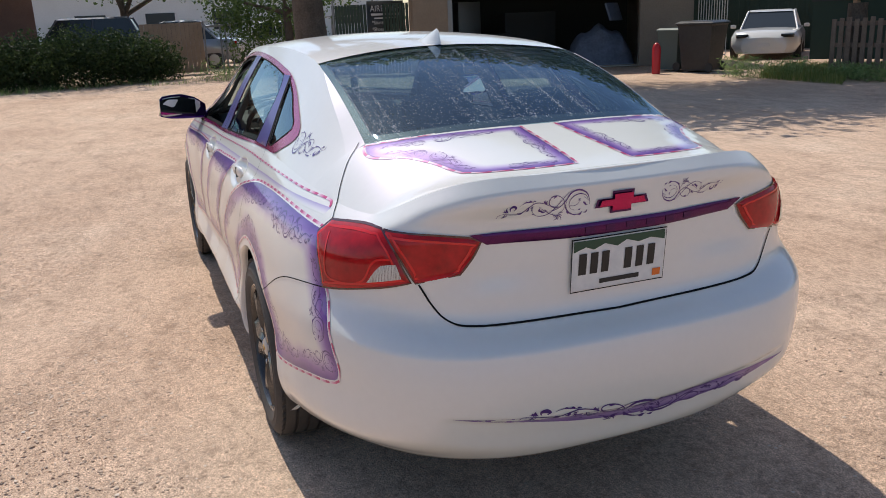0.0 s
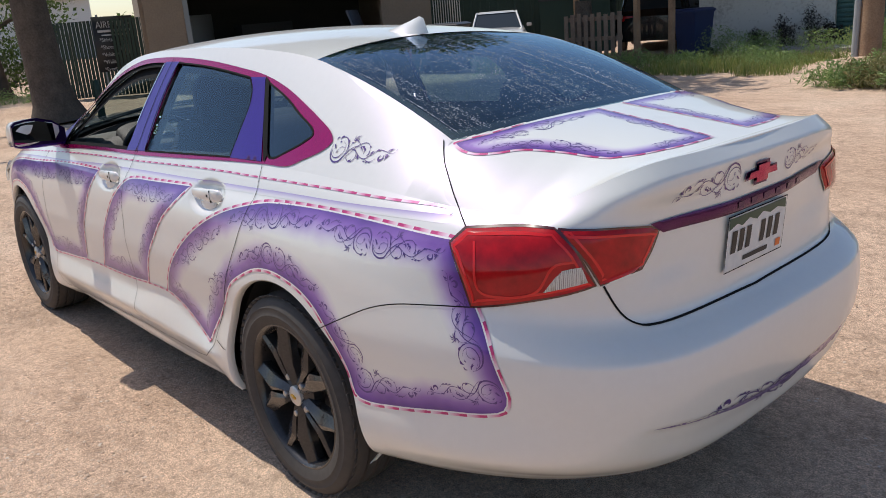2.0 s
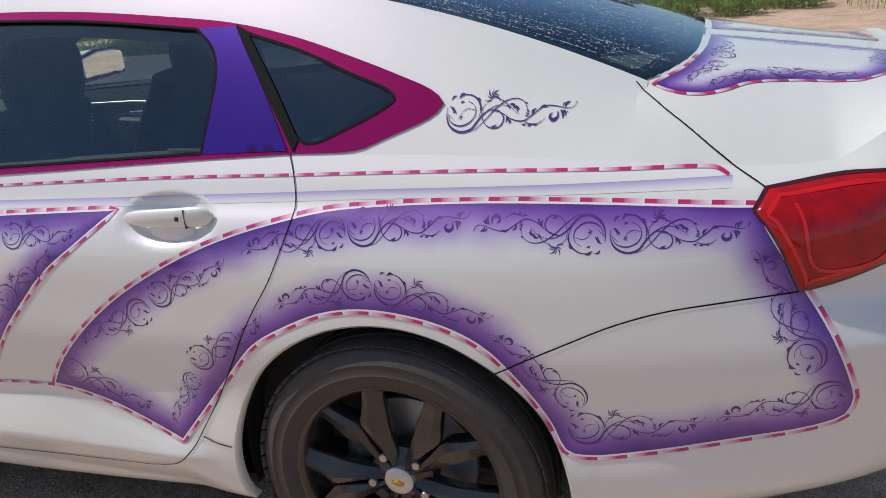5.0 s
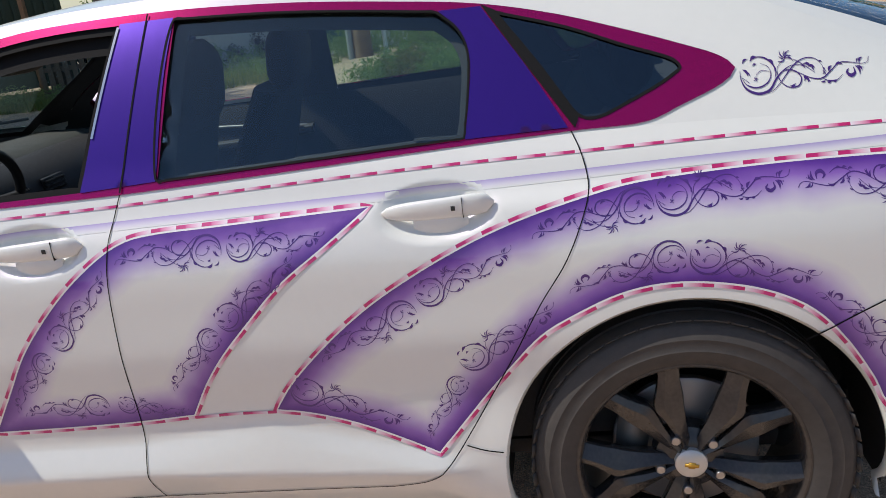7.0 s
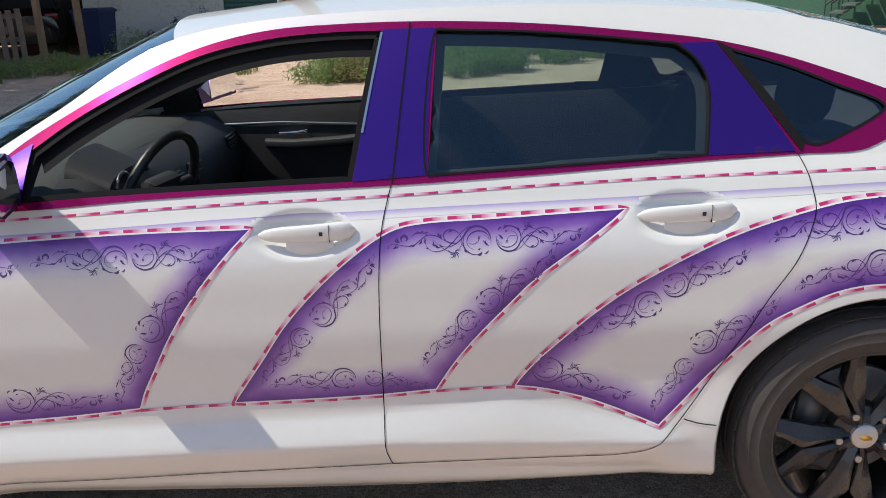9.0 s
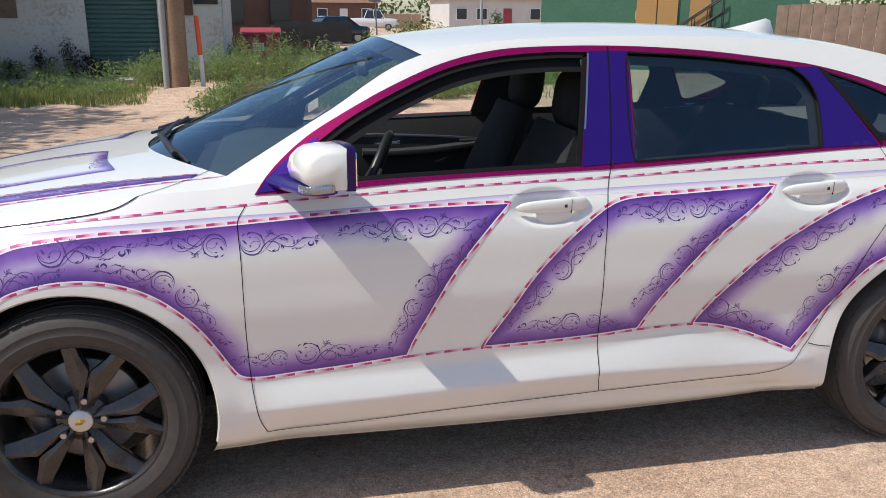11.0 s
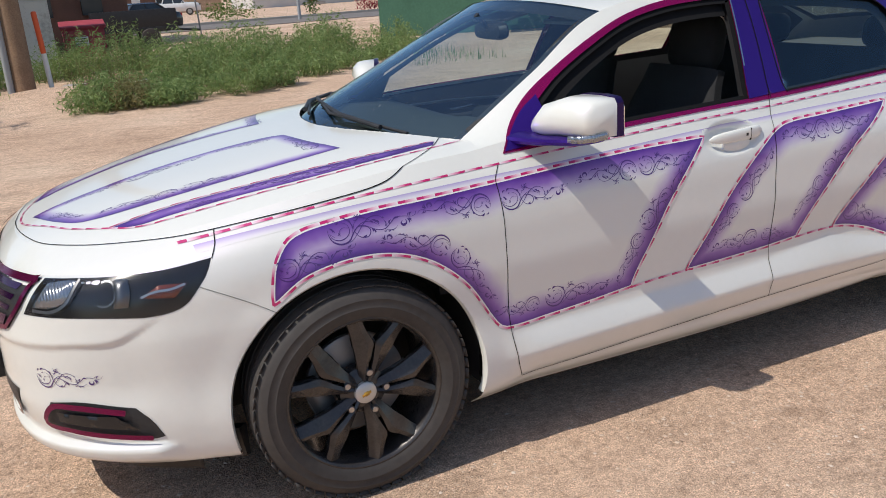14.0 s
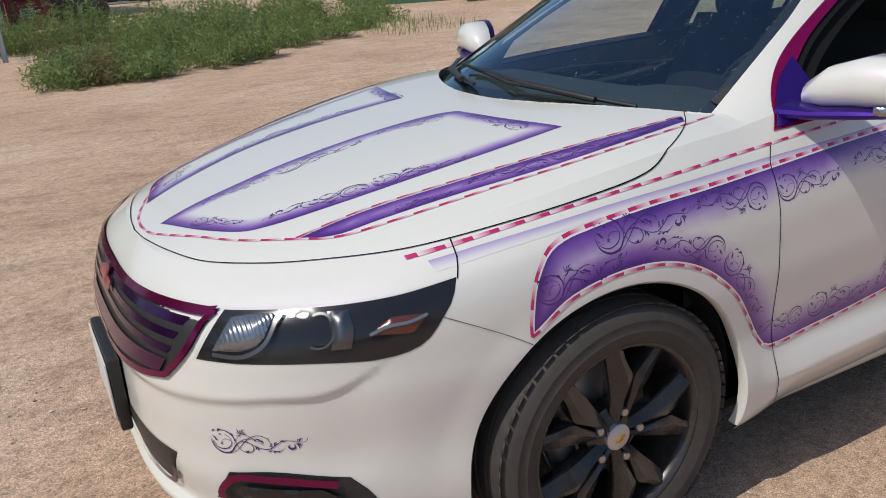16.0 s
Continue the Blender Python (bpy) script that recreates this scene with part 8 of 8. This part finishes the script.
for x, y in ((0.6, -28.52), (2.2, -28.0)):
    w_ = box("window", (0.7, 0.08, 1.1), (x, y, 1.7), window_dark, brick_b, 0, "", (0, 0, 18))
    box("frame", (0.84, 0.06, 0.08), (x, y + 0.03, 2.28), marker_white, brick_b, 0, "", (0, 0, 18))

# street and houses
tagged(slab("street", [(-70, -36), (60, -40), (60, -47), (-70, -43)], -0.02, 0.025, asphalt), "pale worn asphalt street", "road", kind="structure")
tagged(slab("kerb", [(-70, -43), (60, -47), (60, -47.3), (-70, -43.3)], 0, 0.15, concrete), "pale concrete kerb", "kerb", kind="structure")


def dwelling(x, y, w, d, h, wall_m, roof_m, label, door_m, heading=0):
    root = tagged(new("house"), label, "house")
    root.matrix_world = pose(x, y, 0, 0, 0, heading)
    slab("wall", [(-w / 2, 0), (w / 2, 0), (w / 2, -d), (-w / 2, -d)], 0, h, wall_m, root)
    loft("roof", [[(-w / 2 - 0.3, 0.4, h), (w / 2 + 0.3, 0.4, h), (w / 2 + 0.3, -d - 0.4, h), (-w / 2 - 0.3, -d - 0.4, h)], [(-w / 2 + 0.6, -d / 2 + 0.05, h + 1.5), (w / 2 - 0.6, -d / 2 + 0.05, h + 1.5), (w / 2 - 0.6, -d / 2 - 0.05, h + 1.5), (-w / 2 + 0.6, -d / 2 - 0.05, h + 1.5)]], roof_m, root, "", 20)
    box("door", (0.95, 0.08, 2.05), (-w * 0.08, 0.04, 1.1), door_m, root, 0.01)
    for k in (-0.36, 0.18, 0.38):
        f_ = box("window_frame", (1.25, 0.08, 1.25), (w * k, 0.04, 1.55), marker_white, root, 0.01)
        box("pane", (1.05, 0.04, 1.05), (w * k, 0.085, 1.55), window_dark, f_, 0)
    box("porch_step", (2.0, 1.0, 0.3), (-w * 0.08, 0.5, 0.15), concrete, root, 0.02)
    return root


def beyond(x, y):
    """Farther off on the same line of sight from the yard."""
    return 1.5 + 1.5 * (x - 1.5), 3.3 + 1.5 * (y - 3.3)


dwelling(*beyond(-14.5, -54.5), 11, 8, 3.0, pale_house, roof_brown, "pale house with a red front door", red_paint, 4)
dwelling(*beyond(-4.0, -66), 10, 8, 2.8, brick_brown, roof_brown, "brown brick house with a low roof", marker_white, 4)
dwelling(*beyond(-29, -52), 12, 8, 3.0, pale_house, roof_brown, "pale grey house across the street", marker_white, 6)
fen = tagged(new("board_fence"), "tan board fence between the houses", "fence")
for k in range(20):
    box("board", (0.24, 0.03, 1.5), (*beyond(-9.4 + 0.17 * k, -58.0), 0.75), fence_wood, fen, 0)
bush("round_hedge", [(-8.2, -47.6, 0.55, 1.5, 0.8, 0.65), (-7.0, -47.6, 0.55, 1.2, 0.8, 0.6)], 900, 0.14, leaf_bright, "clipped bright green hedge", "hedge", stems=False)
bush("evergreen_shrub", [(-12.4, -46.5, 0.7, 0.55, 0.55, 0.95), (-12.4, -46.5, 1.3, 0.35, 0.35, 0.5)], 600, 0.13, leaf_tree, "small upright evergreen shrub", "shrub", stems=False)
leaf_red = foliage("red_shrub_leaf", (0.16, 0.012, 0.020), (0.34, 0.030, 0.050))
bush("red_shrub", [(-15.6, -45.5, 0.5, 0.9, 0.8, 0.55), (-16.2, -45.4, 0.45, 0.6, 0.6, 0.5)], 700, 0.12, leaf_red, "small dark red shrub beside the street", "shrub", stems=False)
stack = tagged(new("red_mat_stack"), "faded red padded mats stacked by the green shed", "mat")
for k in range(3):
    box("mat", (2.6 - 0.3 * k, 0.9, 0.16), (-9.0 + 0.1 * k, -22.6, 0.09 + 0.17 * k), red_paint, stack, 0.05, "", (0, 0, 150), 3)
lamp_p = tagged(rod("street_lamp", [(-10.2, -41.5, 0), (-10.2, -41.5, 3.0), (-10.2, -41.5, 7.0), (-9.4, -41.5, 7.4)], [0.09, 0.075, 0.06, 0.05], conduit_grey, None, n=12), "grey street lamp post", "street lamp")
sp = tagged(new("street_sign"), "small street sign on a leaning post", "sign")
rod("post", [(-3.3, -31.0, 0), (-3.2, -31.0, 2.3)], 0.03, steel, sp, n=8)
box("plate", (0.5, 0.02, 0.45), (-3.2, -30.97, 2.2), steel, sp, 0.004)
shed_g = tagged(new("green_shed"), "green sided building with raw boards", "building")
wall("wall", (-7.0, -21.0), (-13.2, -17.2), 0, 3.2, green_wall_paint, shed_g, 0.2)
slab("side_wall", [(-7.0, -21.0), (-7.2, -21.2), (-10.2, -26), (-10.0, -26)], 0, 3.2, green_wall_paint, shed_g)
slab("roof", [(-6.6, -20.9), (-13.2, -16.9), (-16.5, -22.0), (-10.0, -26.3)], 3.2, 3.4, roof_brown, shed_g)
for k, s_ in enumerate((0.42, 0.50, 0.62)):
    c = np.array((-7.0, -21.0)) + (np.array((-13.2, -17.2)) - np.array((-7.0, -21.0))) * s_
    box("board_patch", (0.55, 0.06, 1.2), (c[0] + 0.07, c[1] + 0.10, 1.75), board_orange, shed_g, 0, "", (0, 0, -31.5))
for k in range(3):
    c = np.array((-9.35 - 0.18 * k, -19.45 + 0.11 * k))
    box("meter_box", (0.14, 0.10, 0.26), (*c, 1.5), conduit_grey, shed_g, 0.02, "", (0, 0, -31.5))
stairs = tagged(new("outdoor_stairs"), "grey-green wooden steps with a black steel rail", "stairs")
GD = np.array((-0.852, 0.523))  # along the green wall
GN = np.array((0.523, 0.852))   # out from it
for k in range(6):
    c = np.array((-10.1, -19.1)) + GD * (0.26 * k) + GN * 0.75
    box("step", (0.30, 1.1, 0.05), (*c, 0.18 * (k + 1)), grey_plastic, stairs, 0.006, "", (0, 0, -31.5))
for side_ in (0.22, 1.28):
    a_, b_ = np.array((-10.1, -19.1)) + GN * side_, np.array((-10.1, -19.1)) + GD * 1.5 + GN * side_
    for z_ in (0.55, 0.95):
        rod("rail", [(*a_, z_), (*b_, z_ + 1.05)], 0.022, black, stairs, n=8)
    for t_ in (0.0, 0.25, 0.5, 0.75, 1.0):
        c = a_ + (b_ - a_) * t_
        rod("baluster", [(*c, 0.18 + 1.0 * t_), (*c, 0.95 + 1.05 * t_)], 0.014, black, stairs, n=6)
wf = tagged(new("plank_fence"), "brown weathered plank fence", "fence")
for k in range(34):
    c = np.array((-11.4, -15.6)) + (np.array((-17.5, -8.5)) - np.array((-11.4, -15.6))) * k / 33
    box("board", (0.27, 0.03, 1.75 + 0.03 * (k % 4)), (*c, 0.88), old_wood, wf, 0.003, "", (0, 0, 130.7))
wf2 = tagged(new("plank_fence"), "brown weathered plank fence between the buildings", "fence")
for k in range(20):
    box("board", (0.2, 0.03, 1.9), (*beyond(-19.5 - 0.14 * k, -58.0 + 0.02 * k), 0.95), old_wood, wf2, 0)

# ---- weeds and grass ----
leaf_dead = foliage("dead_leaf", (0.018, 0.014, 0.012), (0.060, 0.046, 0.034))
for x, y, h in ((5.9, -16.95, 0.75), (5.3, -17.1, 0.95), (4.9, -17.2, 0.6), (6.5, -16.8, 0.5)):
    bush("dead_shrub", [(x, y, h * 0.4, 0.30, 0.22, h * 0.5), (x + 0.12, y, h * 0.75, 0.16, 0.14, h * 0.32)], 900, 0.06, leaf_dead, "dark dry shrub against the stucco wall", "shrub", 0.5, 0.3)
def weed_clump(x, y, wide, tall, mat, label, stalks=70):
    """A feathery weed: upright stalks that lean apart, each set with many slim leaves."""
    root = tagged(new("weed_clump"), label, "weed", "weeds beside the yard")
    root.location = (x, y, 0)
    a_, r_ = rng.uniform(0, 2 * math.pi, stalks), wide * np.sqrt(rng.random(stalks))
    foot_ = np.c_[r_ * 0.75 * np.cos(a_), r_ * 0.75 * np.sin(a_), np.zeros(stalks)]
    hi = tall * rng.uniform(0.55, 1.08, stalks) * (1 - 0.45 * (r_ / wide) ** 2)
    tip_ = foot_ + np.c_[np.cos(a_) * r_ * 0.4 + rng.normal(0, 0.06, stalks), np.sin(a_) * r_ * 0.4 + rng.normal(0, 0.06, stalks), hi]
    n = 26
    t_ = rng.random((stalks, n)) ** 0.75
    c_ = foot_[:, None] + (tip_ - foot_)[:, None] * t_[..., None]
    spread = (0.035 + 0.09 * tall * (1.05 - t_))[..., None]
    c_ = (c_ + rng.normal(0, 1, (stalks, n, 3)) * spread * (1, 1, 0.5)).reshape(-1, 3)
    c_ = c_[c_[:, 2] > 0.015]
    me_ = leaf_mesh("foliage", c_, rng.uniform(0.05, 0.12, len(c_)), 0.55, 0.22)
    mesh_part("foliage", me_, mat, root, smooth=False)
    w_ = 0.005
    vs_ = np.stack([foot_ + (-w_, -w_, 0), foot_ + (w_, -w_, 0), foot_ + (0, w_, 0), tip_], 1).reshape(-1, 3)
    fs_ = (np.arange(stalks)[:, None, None] * 4 + np.array([(0, 1, 3), (1, 2, 3), (2, 0, 3)])[None]).reshape(-1, 3)
    me_ = bpy.data.meshes.new("stalk")
    me_.from_pydata(vs_.tolist(), [], fs_.tolist())
    tagged(mesh_part("stalk", me_, leaf_dry, root), kind="stuff")
    return root


RIM = curve_of([0, 1, 2, 3, 4, 5, 6], [(1.75, -10.5), (1.1, -10.1), (0.35, -10.4), (-0.6, -10.7), (-1.6, -11.1), (-3.0, -12.5), (-4.7, -14.1)])
for row, (count, back, tall, wide) in enumerate(((9, 0.0, 0.48, 0.46), (7, 1.3, 0.95, 0.48), (6, 2.5, 1.10, 0.52), (6, 3.8, 0.95, 0.6))):
    for k in range(count):
        x, y = RIM(6 * (k + rng.uniform(0.2, 0.8)) / count) + (rng.normal(0, 0.12), -back + rng.normal(0, 0.22))
        if x > 0.35 and -14.6 < y < -12.2:  # the concrete pad and the pole stay free
            continue
        h = tall * rng.uniform(0.75, 1.15) * (0.6 if row and k in (0, 1) else 1)
        weed_clump(x, y, wide * rng.uniform(0.8, 1.25), h, leaf_weed if rng.random() > 0.15 else leaf_dry, "tall feathery green weed on the dirt" if h > 0.7 else "low feathery green weed at the dirt's edge")
for x, y, h in ((0.9, -15.6, 1.25), (0.2, -15.2, 0.9), (1.5, -16.2, 1.1), (2.2, -16.6, 0.8), (3.4, -16.0, 0.8), (-0.9, -16.5, 0.9), (-2.4, -17.2, 1.0), (-4.0, -17.6, 0.9), (0.5, -18.2, 1.1), (1.9, -19.0, 1.0), (-5.6, -16.4, 0.8), (-5.2, -14.8, 0.5)):
    weed_clump(x, y, 0.6, h, leaf_weed, "tall feathery green weed behind the dirt lot")
for x, y, h in ((3.9, -12.6, 0.35), (4.8, -13.4, 0.45), (5.9, -12.9, 0.35), (7.0, -12.6, 0.40), (8.2, -12.4, 0.35), (5.2, -14.6, 0.6), (6.3, -14.9, 0.7), (9.2, -11.9, 0.45), (7.6, -12.2, 0.35), (9.9, -11.3, 0.5), (4.0, -14.8, 0.6), (3.2, -15.6, 0.8)):
    tagged(bush("weed_bush", [(x, y, h * 0.4, 0.7, 0.45, h * 0.6)], 1100, 0.08, leaf_weed, "low weed clump along the verge", "weed", 0.6, 0.2), group="weeds beside the yard")
grass("verge_grass", 3.0, 11.5, -14.5, -11.3, 20000, 0.19, leaf_verge, "green and yellow grass along the verge")
grass("verge_grass", -6, 3, -20, -11.5, 4200, 0.22, leaf_weed, "sparse green grass between the weeds", 0.5)

# plain far woods that close the view
wd = []
for a in np.linspace(0, 2 * math.pi, 90, endpoint=False):
    wd.append((math.cos(a) * 150 * rng.uniform(0.9, 1.1), math.sin(a) * 150 * rng.uniform(0.9, 1.1), 2.0, 7, 7, rng.uniform(3.5, 6.5)))
p = blob_points(wd, 45000)
tagged(mesh_part("far_woods", leaf_mesh("far_woods", p, rng.uniform(0.5, 1.0, len(p)), 0.0, 0.7), leaf_tree, smooth=False), "distant belt of trees", "woods", kind="stuff")
# added fence behind the viewpoint, never in view; only the car mirrors it
unseen_fence = tagged(new("board_fence"), "plain wooden fence added out of view to close the yard", "fence")
for k in range(60):
    box("board", (0.5, 0.03, 1.8), (-15 + 0.51 * k, 16.0, 0.9), fence_wood, unseen_fence, 0)

# ---- water drops on the glass ----
def drops(name, grid, count, parent, smear, size=1.0):
    """Small flat beads, thickest in streaks down the glass."""
    n_, m_ = grid.shape[:2]
    full = np.concatenate([(grid * (1, -1, 1))[:, ::-1], grid[:, 1:]], 1)
    vs, fs = [], []
    lanes = rng.random(26) * (full.shape[1] - 1)
    for k in range(count):
        i = rng.random() ** 0.8 * (n_ - 4) + 1.5
        j = rng.random() * (full.shape[1] - 3) + 1 if rng.random() < smear else np.clip(lanes[rng.integers(26)] + rng.normal(0, 0.35), 1, full.shape[1] - 3)
        i0, j0 = int(i), int(j)
        a, b = i - i0, j - j0
        p = full[i0, j0] * (1 - a) * (1 - b) + full[i0 + 1, j0] * a * (1 - b) + full[i0, j0 + 1] * (1 - a) * b + full[i0 + 1, j0 + 1] * a * b
        du, dv = full[i0 + 1, j0] - full[i0, j0], full[i0, j0 + 1] - full[i0, j0]
        nn = np.cross(du, dv)
        nn /= np.linalg.norm(nn)
        nn = nn if nn[2] > 0 else -nn
        du, dv = du / np.linalg.norm(du), dv / np.linalg.norm(dv)
        r_ = size * (0.0009 + 0.0018 * rng.random() ** 2.5)
        n0 = len(vs)
        vs.append(p + nn * (0.0005 + r_ * 0.6))
        for w in np.linspace(0, 2 * math.pi, 6, endpoint=False):
            vs.append(p + nn * 0.0004 + (du * math.cos(w) * 1.3 + dv * math.sin(w)) * r_)
        fs += [(n0, n0 + 1 + q_, n0 + 1 + (q_ + 1) % 6) for q_ in range(6)]
    me_ = bpy.data.meshes.new(name)
    me_.from_pydata([tuple(v_) for v_ in vs], [], fs)
    o = mesh_part(name, me_, drop_mat, parent, "beads of water")
    return tagged(o, kind="stuff")


drops("water_bead_layer", back_grid, 9000, back_glass, 0.45, 0.85)
drops("water_bead_layer", wind_grid, 2600, wind_glass, 0.12, 0.62)
